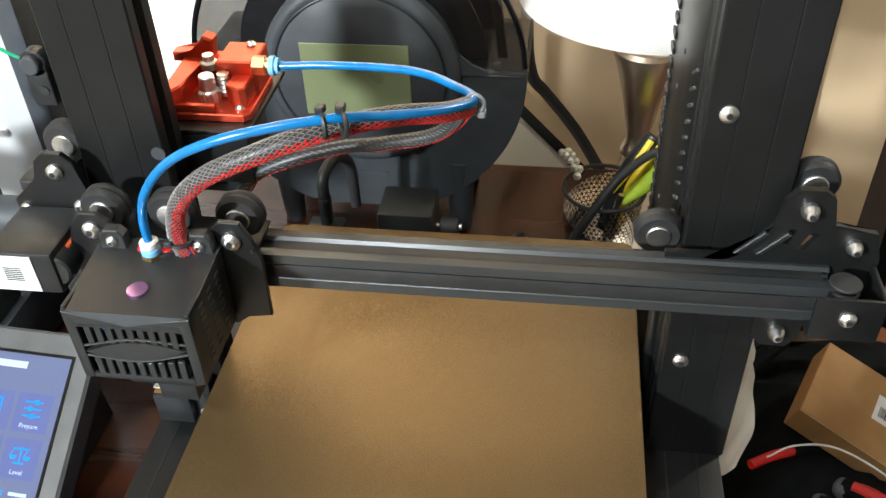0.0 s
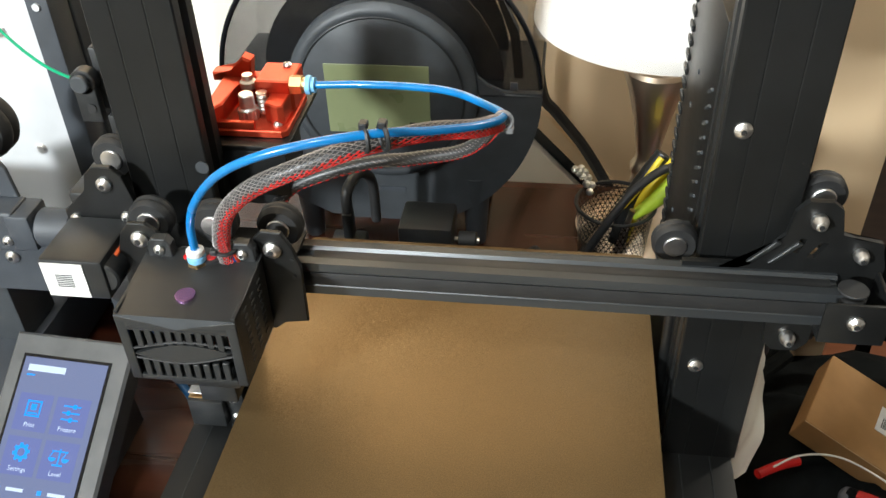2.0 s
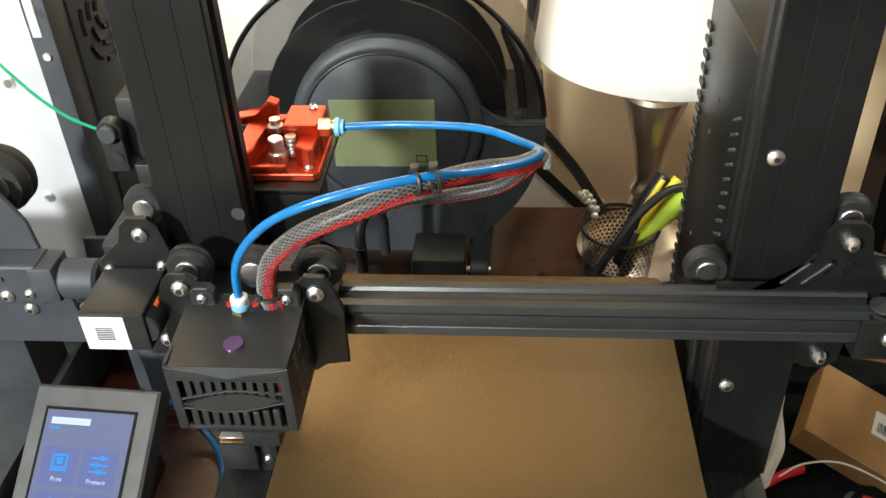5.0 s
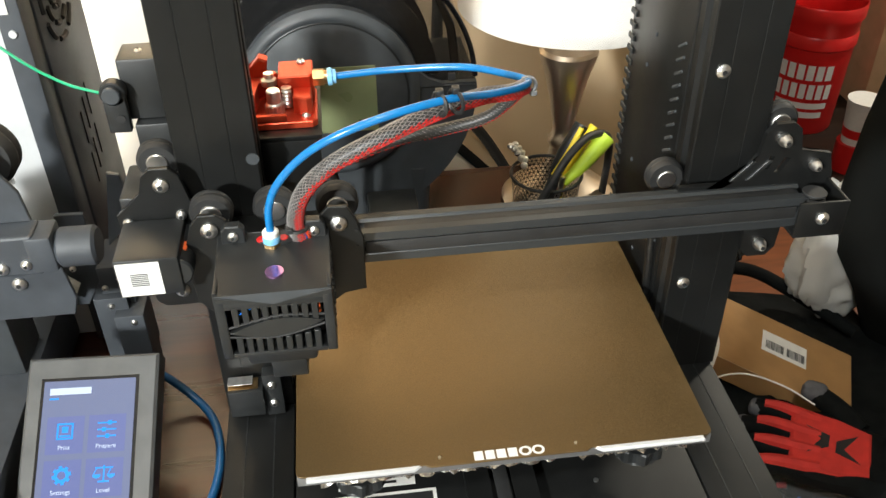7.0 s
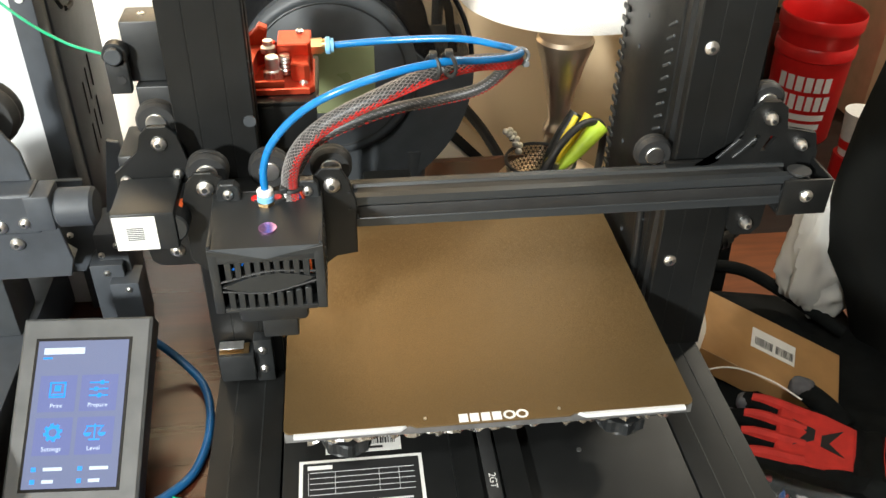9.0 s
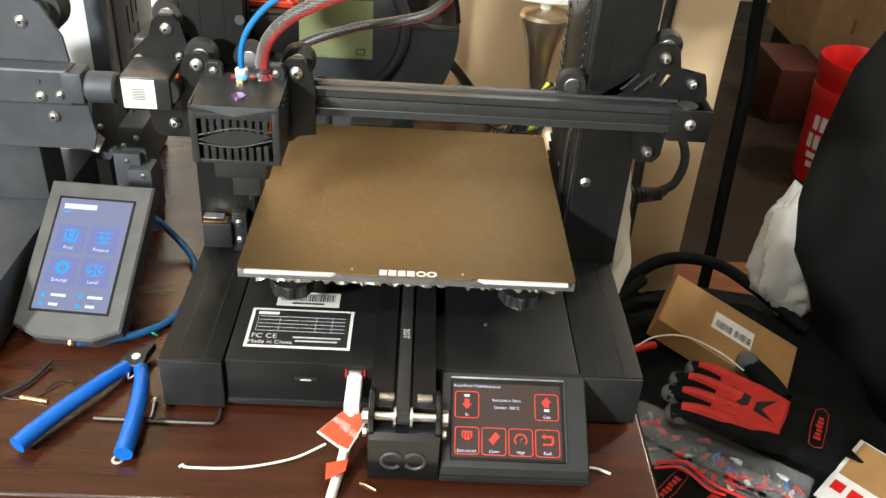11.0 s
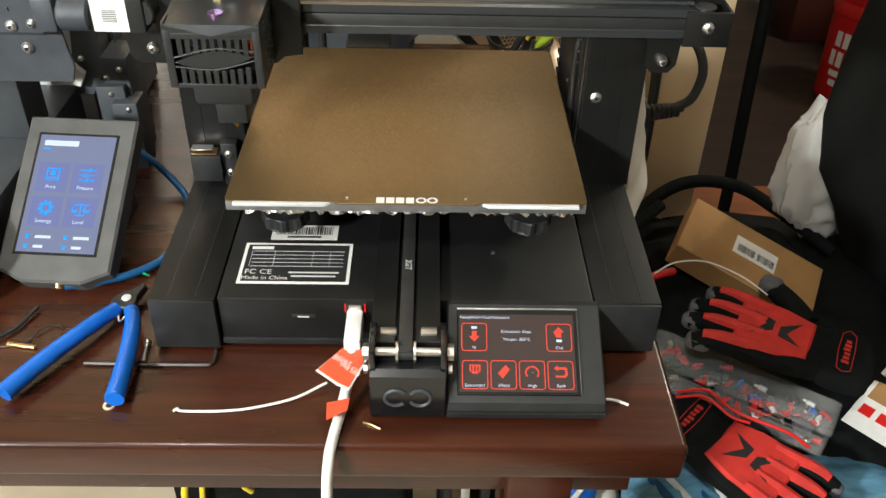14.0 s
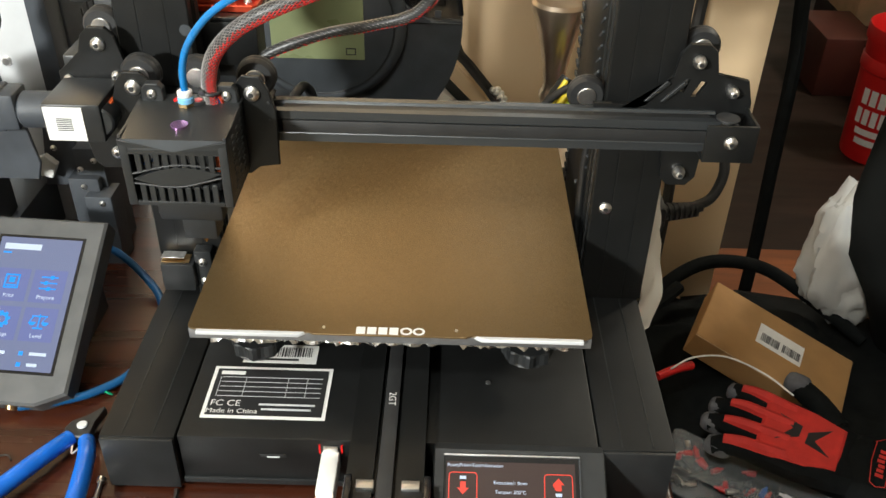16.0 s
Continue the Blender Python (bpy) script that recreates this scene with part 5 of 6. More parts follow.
# its cross beam, wheel and brackets
bmx = part("cross_beam", bm_of(lambda b: block(b, (-0.62, -0.2660), (0.1360, 0.1560), (0.1510, 0.1800), 0.002)), M_HAZEGREY, op, smooth=False)
part("beam_groove", B((-0.62, -0.2880), (0.1350, 0.1362), (0.1690, 0.1720), 0), M_HAZEGREY, bmx)
part("beam_cap", B((-0.2720, -0.2560), (0.1350, 0.1570), (0.1530, 0.1785), 0.002), M_HAZEGREY, bmx)
part("beam_knob", R((-0.2560, 0.1460, 0.1640), (-0.2320, 0.1460, 0.1640), 0.0125, None, 24, 0.002), M_HAZEGREY, bmx)
for x, z in ((-0.2890, 0.1580), (-0.2740, 0.1600)):
    bolt(bmx, (x, 0.1360, z), 0.0042 if x < -0.28 else 0.0034, 0.003)
gp = part("gantry_plate", PR([(-0.345, 0.105), (-0.262, 0.105), (-0.258, 0.118), (-0.262, 0.150), (-0.345, 0.150)], 1, 0.1530, 0.1560, 0.0005), M_HAZEGREY, op, smooth=False)
bolt(gp, (-0.2895, 0.1530, 0.1335), 0.0046, 0.003)
up = part("upper_plate", PR([(-0.360, 0.180), (-0.270, 0.180), (-0.272, 0.200), (-0.285, 0.225), (-0.300, 0.232), (-0.318, 0.225), (-0.325, 0.205), (-0.360, 0.195)], 1, 0.1530, 0.1560, 0.0005), M_HAZEGREY, op, smooth=False)
bolt(up, (-0.3010, 0.1530, 0.2110), 0.0048, 0.003)
wheel(op, (-0.2930, 0.1750, 0.2170), 0.0210, 0.020)
part("lower_post", B((-0.3560, -0.3100), (0.1600, 0.2000), (0.0502, 0.1480), 0.0015), M_GREYP, op)
part("lower_plate", PR([(-0.293, 0.060), (-0.276, 0.060), (-0.262, 0.085), (-0.262, 0.140), (-0.282, 0.140), (-0.285, 0.11)], 1, 0.2200, 0.2240, 0.0005), M_HAZEGREY, op, smooth=False)
part("block", bm_of(lambda b: block(b, (-0.268, -0.244), (0.205, 0.235), (0.0, 0.075), 0.001), lambda b: block(b, (-0.262, -0.240), (0.212, 0.250), (0.0, 0.098), 0.001), lambda b: block(b, (-0.254, -0.233), (0.196, 0.220), (0.0, 0.064), 0.001)), M_HAZEGREY, op)
part("pale_clip", PR([(-0.296, 0.075), (-0.282, 0.072), (-0.276, 0.084), (-0.284, 0.092), (-0.296, 0.086)], 1, 0.210, 0.216, 0.0005), M_WHITE, op, smooth=False)
for x, y, z in ((-0.2800, 0.2200, 0.094), (-0.2560, 0.2050, 0.0680), (-0.2470, 0.2120, 0.0880), (-0.2590, 0.2120, 0.080), (-0.2405, 0.1960, 0.0585)):
    bolt(op, (x, y, z), 0.0024, 0.002)
part("side_bracket", PR([(-0.256, 0.100), (-0.238, 0.118), (-0.232, 0.138), (-0.236, 0.160), (-0.244, 0.162), (-0.250, 0.130)], 1, 0.236, 0.240, 0.0006), M_HAZEGREY, op, smooth=False)
solo("yellow_pouch", bm_of(lambda b: block(b, (-0.302, -0.279), (0.390, 0.408), (0.0, 0.106), 0.006, 3)), M_YEL, "small crumpled yellow pouch behind the printers", "pouch")
solo("colourful_box", B((-0.395, -0.365), (0.30, 0.345), (0.0, 0.20), 0.001), M_REDP, "small red and white product box", "box")

# ---- touch screen of the second printer ----
SM = Matrix.Translation((-0.2540, 0.0775, 0.0500)) @ Matrix.Rotation(radians(-3.5), 4, "Z") @ Matrix.Rotation(radians(33.5), 4, "X")
SW, SH = 0.0835, 0.1300
dev = thing("touch_screen", "tilted dark grey touch screen showing a blue menu", "touch screen", (-0.2520, 0.0740, 0))


def sb(x, y, z, bevel=0.0):
    return B(x, y, z, bevel, 2, SM)


out = [(-SW / 2, SH / 2), (-SW / 2, -SH / 2 + 0.006), (-SW / 2 + 0.020, -SH / 2 - 0.003), (SW / 2 - 0.020, -SH / 2 - 0.003), (SW / 2, -SH / 2 + 0.006), (SW / 2, SH / 2)]
bm = bmesh.new()
prism(bm, out, 2, -0.018, 0.0, 0.0018)
bmesh.ops.transform(bm, matrix=SM, verts=bm.verts)
body = part("housing", bm, M_HOUS, dev, smooth=False)
part("stand", PR([(0.034, 0.0), (0.140, 0.0), (0.134, 0.066), (0.118, 0.064), (0.044, 0.008)], 0, -0.288, -0.228, 0.001), M_PLAST, dev, smooth=False)
sx0, sx1, sy0, sy1 = -0.0300, 0.0280, -0.0455, 0.0490
part("screen_edge", sb((sx0 - 0.002, sx1 + 0.002), (sy0 - 0.002, sy1 + 0.002), (-0.001, 0.0004)), M_GLOSS, dev)
scr = part("lit_panel", sb((sx0, sx1), (sy0, sy1), (0.0, 0.0007)), M_SCR_BL, dev, "lit navy menu screen")
UW, UH = sx1 - sx0, sy1 - sy0


def upos(u, v):
    return SM @ Matrix.Translation((sx0 + u * UW, sy1 - v * UH, 0.0006))


part("title_bar", sb((sx0 + 0.07 * UW, sx0 + 0.52 * UW), (sy1 - 0.095 * UH, sy1 - 0.050 * UH), (0.0007, 0.0010)), M_E_WHITE, scr)
part("title_line", sb((sx0 + 0.07 * UW, sx0 + 0.17 * UW), (sy1 - 0.128 * UH, sy1 - 0.116 * UH), (0.0007, 0.0010)), M_E_BLUE, scr)
for txt, u, v in (("Print", 0.27, 0.37), ("Prepare", 0.72, 0.37), ("Settings", 0.27, 0.66), ("Level", 0.72, 0.66)):
    part("menu_tile", sb((sx0 + (u - 0.20) * UW, sx0 + (u + 0.20) * UW), (sy1 - (v + 0.125) * UH, sy1 - (v - 0.125) * UH), (0.0007, 0.0009), 0.0), M_SCR_TILE, scr)
    words(txt, 0.0040, SM @ Matrix.Translation((sx0 + u * UW, sy1 - (v + 0.085) * UH, 0.0007)), M_E_WHITE, scr)
    cx, cy = sx0 + u * UW, sy1 - (v - 0.025) * UH
    polys = []
    if txt == "Print":
        s = 0.0052
        polys = [[(cx - s, cy - s), (cx + s, cy - s), (cx + s, cy - s + 0.0012), (cx - s, cy - s + 0.0012)], [(cx - s, cy + s - 0.0012), (cx + s, cy + s - 0.0012), (cx + s, cy + s), (cx - s, cy + s)], [(cx - s, cy - s), (cx - s + 0.0012, cy - s), (cx - s + 0.0012, cy + s), (cx - s, cy + s)], [(cx + s - 0.0012, cy - s), (cx + s, cy - s), (cx + s, cy + s), (cx + s - 0.0012, cy + s)], [(cx - 0.002, cy - 0.001), (cx + 0.002, cy - 0.001), (cx + 0.002, cy + 0.003), (cx - 0.002, cy + 0.003)], [(cx - 0.0035, cy - 0.0035), (cx + 0.0035, cy - 0.0035), (cx + 0.0035, cy - 0.0024), (cx - 0.0035, cy - 0.0024)]]
    elif txt == "Prepare":
        for k, o in ((0, 0.0018), (1, -0.0018), (2, 0.0006)):
            yy = cy + 0.0042 - k * 0.0042
            polys += [[(cx - 0.006, yy - 0.0005), (cx + 0.006, yy - 0.0005), (cx + 0.006, yy + 0.0005), (cx - 0.006, yy + 0.0005)], [(cx + o - 0.0012, yy - 0.0014), (cx + o + 0.0012, yy - 0.0014), (cx + o + 0.0012, yy + 0.0014), (cx + o - 0.0012, yy + 0.0014)]]
    elif txt == "Settings":
        for k in range(8):
            a0, a1 = 2 * math.pi * k / 8, 2 * math.pi * (k + 0.5) / 8
            a2 = 2 * math.pi * (k + 1) / 8
            polys += [[(cx + r * math.cos(a), cy + r * math.sin(a)) for r, a in ((0.0026, a0), (0.0060, a0), (0.0060, a1), (0.0026, a1))], [(cx + r * math.cos(a), cy + r * math.sin(a)) for r, a in ((0.0026, a1), (0.0048, a1), (0.0048, a2), (0.0026, a2))]]
    else:
        polys = [[(cx - 0.0005, cy - 0.005), (cx + 0.0005, cy - 0.005), (cx + 0.0005, cy + 0.005), (cx - 0.0005, cy + 0.005)], [(cx - 0.0055, cy + 0.003), (cx + 0.0055, cy + 0.003), (cx + 0.0055, cy + 0.004), (cx - 0.0055, cy + 0.004)], [(cx - 0.0035, cy - 0.0055), (cx + 0.0035, cy - 0.0055), (cx + 0.0035, cy - 0.0044), (cx - 0.0035, cy - 0.0044)]]
        for s in (-1, 1):
            polys.append([(cx + s * 0.0045 + 0.0026 * math.cos(radians(a)), cy - 0.0005 + 0.0026 * math.sin(radians(a))) for a in range(180, 361, 30)])
            polys.append([(cx + s * 0.0045 - 0.0022, cy - 0.0003), (cx + s * 0.0045 - 0.0014, cy - 0.0003), (cx + s * 0.0045 + 0.0003, cy + 0.0032), (cx + s * 0.0045 - 0.0003, cy + 0.0032)])
    part("menu_icon", flats(polys, 0.0012, SM), M_E_BLUE, scr, smooth=False)
for u, v in ((0.11, 0.875), (0.60, 0.875), (0.11, 0.955), (0.60, 0.955)):
    part("status_icon", sb((sx0 + (u - 0.025) * UW, sx0 + (u + 0.025) * UW), (sy1 - (v + 0.015) * UH, sy1 - (v - 0.015) * UH), (0.0007, 0.0010)), M_E_BLUE, scr)
    part("status_bar", sb((sx0 + (u + 0.10) * UW, sx0 + (u + (0.30 if v < 0.9 else 0.22)) * UW), (sy1 - (v + 0.011) * UH, sy1 - (v - 0.011) * UH), (0.0007, 0.0010)), M_E_WHITE, scr)
part("lug", R(SM @ Vector((0.004, -SH / 2, -0.006)), SM @ Vector((0.004, -SH / 2 - 0.005, -0.008)), 0.0042, None, 10, 0.001), M_BRASS, dev)
solo("network_cable", T([(-0.2440, 0.1500, 0.050), (-0.2280, 0.1700, 0.032), (-0.2020, 0.1600, 0.012), (-0.1860, 0.1380, 0.005), (-0.1800, 0.1000, 0.004), (-0.1860, 0.0640, 0.004), (-0.2020, 0.0440, 0.005), (-0.2200, 0.0330, 0.006), (-0.2500, 0.0260, 0.005)], 0.0030, 12, 10), M_NAVY, "blue round cable looping across the table", "cable", at=(-0.2, 0.09, 0.0))

# ---- small things on the table ----
cut = thing("side_cutters", "flush cutters with blue grips lying open on the table", "cutters", (-0.20, -0.02, 0))
part("grip", T([(-0.2030, -0.0040, 0.010), (-0.2130, -0.0220, 0.012), (-0.2290, -0.0480, 0.012), (-0.2440, -0.0740, 0.011), (-0.2500, -0.0860, 0.010)], 0.0060, 12, 10, (0.0052, 0.0062)), M_GRIP, cut)
part("grip", T([(-0.1920, -0.0060, 0.010), (-0.1870, -0.0200, 0.012), (-0.1830, -0.0430, 0.012), (-0.1810, -0.0680, 0.011), (-0.1800, -0.0900, 0.010)], 0.0060, 12, 10, (0.0052, 0.0062)), M_GRIP, cut)
part("jaw", PR([(-0.2050, -0.0050), (-0.1900, -0.0070), (-0.1920, 0.0080), (-0.1880, 0.0200), (-0.1900, 0.0220), (-0.1970, 0.0120), (-0.2060, 0.0080), (-0.2085, 0.0010)], 2, 0.006, 0.013, 0.0008), M_PLAST, cut, smooth=False)
part("pivot", R((-0.1975, 0.0035, 0.013), (-0.1975, 0.0035, 0.0146), 0.0034, None, 16, 0.0005), M_GREYM, cut)
part("spring", T([(-0.2010, -0.0050, 0.009), (-0.1980, -0.0160, 0.009), (-0.1930, -0.0060, 0.009)], 0.0007, 6, 8), M_STEEL, cut)
M_DULL = material("dull_steel", (0.07, 0.06, 0.055), 0.45, 0.6, 0.2, 120)
solo("hex_key", T([(-0.2130, -0.0500, 0.0018), (-0.1700, -0.0505, 0.0018), (-0.1350, -0.0505, 0.0018), (-0.1290, -0.0490, 0.0018), (-0.1275, -0.0430, 0.0018), (-0.1285, -0.0360, 0.0018)], 0.0014, 6, 8), M_DULL, "dull steel hex key on the table", "hex key", at=(-0.17, -0.05, 0))
scw = thing("machine_screw", "small bright steel screw standing on the table", "screw", (-0.1745, -0.0345, 0))
part("shank", R((-0.1745, -0.0480, 0.0018), (-0.1755, -0.0330, 0.0030), 0.0015, None, 10), M_STEEL, scw)
part("head", R((-0.1755, -0.0330, 0.0030), (-0.1757, -0.0300, 0.0032), 0.0028, None, 14, 0.0003), M_STEEL, scw)
solo("washer", LA([(0.0024, 0.0), (0.0040, 0.0), (0.0042, 0.0004), (0.0040, 0.0008), (0.0024, 0.0008)], (-0.1860, -0.0860, 0.0), "Z", 24, False), M_STEEL, "small steel washer on the table", "washer")
solo("white_wire", T([(-0.1445, -0.0915, 0.0014), (-0.1420, -0.0900, 0.0022), (-0.1390, -0.0912, 0.0014), (-0.1150, -0.0910, 0.0014), (-0.0950, -0.0880, 0.0014), (-0.0700, -0.0800, 0.0020), (-0.0500, -0.0700, 0.006)], 0.0009, 8, 8), M_CORD, "thin bent white wire on the table", "wire", at=(-0.1, -0.09, 0))
solo("white_wire", T([(0.1230, -0.0790, 0.0014), (0.1340, -0.0790, 0.0020), (0.1440, -0.0830, 0.0014)], 0.0009, 8, 6), M_CORD, "short white wire end on the table", "wire", at=(0.134, -0.08, 0))
solo("wire_scrap", T([(-0.0250, -0.0985, 0.0006), (-0.0200, -0.1010, 0.0012), (-0.0140, -0.1040, 0.0006)], 0.0006, 6, 6), M_BRASS, "tiny copper wire scrap on the table", "wire", at=(-0.02, -0.1, 0))
solo("wire_coil", T([(-0.290, -0.030, 0.001), (-0.272, -0.034, 0.001), (-0.258, -0.028, 0.001), (-0.252, -0.018, 0.003), (-0.243, -0.012, 0.001), (-0.238, -0.016, 0.001)], 0.0006, 6, 8), M_DULL, "thin curled steel wire on the table", "wire", at=(-0.26, -0.025, 0))
solo("brass_pin", R((-0.2700, -0.0320, 0.0020), (-0.2500, -0.0355, 0.0020), 0.0018, None, 10, 0.0003), M_BRASS, "small brass pin on the table", "pin")
solo("plastic_scrap", T([(-0.2010, 0.0480, 0.0012), (-0.1970, 0.0430, 0.0040), (-0.1940, 0.0440, 0.0012)], 0.0008, 6, 6), M_GREEN, "tiny green filament scrap on the table", "scrap")
solo("screen_cord", T([(-0.262, 0.004, 0.004), (-0.272, -0.020, 0.003), (-0.300, -0.045, 0.003), (-0.345, -0.075, 0.003), (-0.42, -0.10, 0.003)], 0.0014, 8, 8), M_RUB, "thin black cord across the table", "cord", at=(-0.33, -0.05, 0))
usb = thing("usb_cable", "white cable with an orange warning tag plugged into the printer", "cable", (-0.04, -0.08, 0))
part("plug", B((-0.0385, -0.0278), (-0.0640, -0.0325), (0.0235, 0.0370), 0.0016), M_WHITE, usb)
part("plug_shell", B((-0.0375, -0.0288), (-0.0345, -0.0305), (0.0250, 0.0400), 0.0004), M_STEEL, usb)
part("cord", T([(-0.0333, -0.0620, 0.0290), (-0.0345, -0.0740, 0.0200), (-0.0380, -0.0920, 0.0090), (-0.0415, -0.1100, 0.0042), (-0.0440, -0.1260, -0.0020), (-0.0460, -0.1330, -0.0300), (-0.0480, -0.1340, -0.1000), (-0.0520, -0.1340, -0.3000), (-0.0560, -0.1300, -0.7400)], 0.0034, 12, 10), M_CORD, usb)
part("tag", PR([(-0.0530, -0.0810), (-0.0350, -0.0560), (-0.0235, -0.0680), (-0.0330, -0.0960), (-0.0400, -0.0920)], 2, 0.0285, 0.0293, 0.0001), M_TAG, usb, "folded orange-red warning tag", smooth=False)
part("tag_flap", PR([(-0.0470, -0.0960), (-0.0330, -0.0920), (-0.0340, -0.1020), (-0.0460, -0.1100)], 2, 0.0145, 0.0153, 0.0001), M_TAG, usb, smooth=False)
part("tag_border", PR([(-0.0545, -0.0815), (-0.0345, -0.0545), (-0.0220, -0.0680), (-0.0325, -0.0980), (-0.0400, -0.0940)], 2, 0.0279, 0.0285, 0.0001), M_WHITE, usb, smooth=False)
for k in range(3):
    m_ = Matrix.Translation((-0.0385 + 0.0025 * k, -0.0730 - 0.0045 * k, 0.0293)) @ Matrix.Rotation(radians(-38), 4, "Z")
    words(("INSERT", "BEFORE CO", "THE USB")[k], 0.0042, m_, M_WHITE, usb)

# ---- heap beside the table ----
def lump(bm, centre, radii, amp=0.12, freq=3.0, seg=40, rings=24, seed=0.0, power=0.7, floor_z=None):
    """A soft, creased closed form: a squared-off ellipsoid pushed about by noise."""
    c = Vector(centre)
    vs = []
    top = bm.verts.new(c + Vector((0, 0, radii[2])))
    for j in range(1, rings):
        th = math.pi * j / rings
        ring = []
        for i in range(seg):
            ph = 2 * math.pi * i / seg
            d = Vector((math.copysign(abs(math.sin(th) * math.cos(ph)) ** power, math.cos(ph)), math.copysign(abs(math.sin(th) * math.sin(ph)) ** power, math.sin(ph)), math.copysign(abs(math.cos(th)) ** power, math.cos(th))))
            f = 1 + amp * noise.fractal(d * freq + Vector((seed, seed * 2, 0)), 0.8, 2.1, 4)
            p = Vector((d.x * radii[0], d.y * radii[1], d.z * radii[2])) * f + c
            if floor_z is not None:
                p.z = max(p.z, floor_z)
            ring.append(bm.verts.new(p))
        vs.append(ring)
    bot = bm.verts.new(c - Vector((0, 0, radii[2])) if floor_z is None else Vector((c.x, c.y, floor_z)))
    for i in range(seg):
        bm.faces.new((top, vs[0][i], vs[0][(i + 1) % seg]))
        bm.faces.new((bot, vs[-1][(i + 1) % seg], vs[-1][i]))
    for a, b in zip(vs, vs[1:]):
        for i in range(seg):
            bm.faces.new((a[i], b[i], b[(i + 1) % seg], a[(i + 1) % seg]))
    return bm


def L_(*a, **k):
    return lump(bmesh.new(), *a, **k)


solo("vinyl_mat", B((-1.85, 0.36), (-2.0, 0.575), (FLOOR + 0.001, FLOOR + 0.005), 0.001), M_MAT, "pale cream vinyl sheet on the floor", "mat", smooth=False)
bp = thing("backpack", "black cloth backpack heaped beside the table", "backpack", (0.42, 0.42, FLOOR))
part("bag_body", L_((0.44, 0.40, -0.52), (0.235, 0.25, 0.235), 0.10, 3.0, 48, 28, 1.0, 0.6, FLOOR), M_CLOTH, bp)
part("strap", T([(0.24, 0.40, -0.31), (0.285, 0.50, -0.270), (0.36, 0.555, -0.240), (0.44, 0.565, -0.245), (0.50, 0.53, -0.265), (0.56, 0.47, -0.29)], 0.009, 10, 10), M_CLOTH, bp)
part("strap", T([(0.22, 0.36, -0.30), (0.26, 0.45, -0.265), (0.33, 0.52, -0.25)], 0.009, 8, 10), M_CLOTH, bp)

# cardboard box lying on the heap
CBM = Matrix.Translation((0.366, 0.487, -0.215)) @ Matrix.Rotation(-0.425, 4, "Z") @ Matrix.Rotation(0.341, 4, "Y") @ Matrix.Rotation(0.099, 4, "X") @ Matrix.Diagonal((1, -1, 1, 1))
o = CBM.translation
cb = thing("cardboard_box", "small brown cardboard box with a barcode label, lying tilted", "cardboard box", o)
CL, CWD, CH = 0.184, 0.101, 0.034
part("carton", B((0, CL), (0, CWD), (-CH, 0), 0.0015, 2, CBM), M_CARD, cb, smooth=False)
part("flap_edge", B((0.0005, CL - 0.0005), (CWD, CWD + 0.0006), (-0.0012, -0.0002), 0, 1, CBM), M_CARD2, cb, smooth=False)
cl = part("label", B((0.066, 0.124), (0.026, 0.059), (0.0, 0.0005), 0, 1, CBM), M_WHITE, cb, "white barcode label")
random.seed(9)
bm, x = bmesh.new(), 0.071
while x < 0.121:
    wd = random.choice((0.0005, 0.0009, 0.0014))
    if not 0.094 < x < 0.098:
        block(bm, (x, x + wd), (0.040, 0.053), (0.0005, 0.0008), 0, 1, CBM)
    x += wd + random.choice((0.0006, 0.0010))
part("barcode", bm, M_INK, cl, smooth=False)


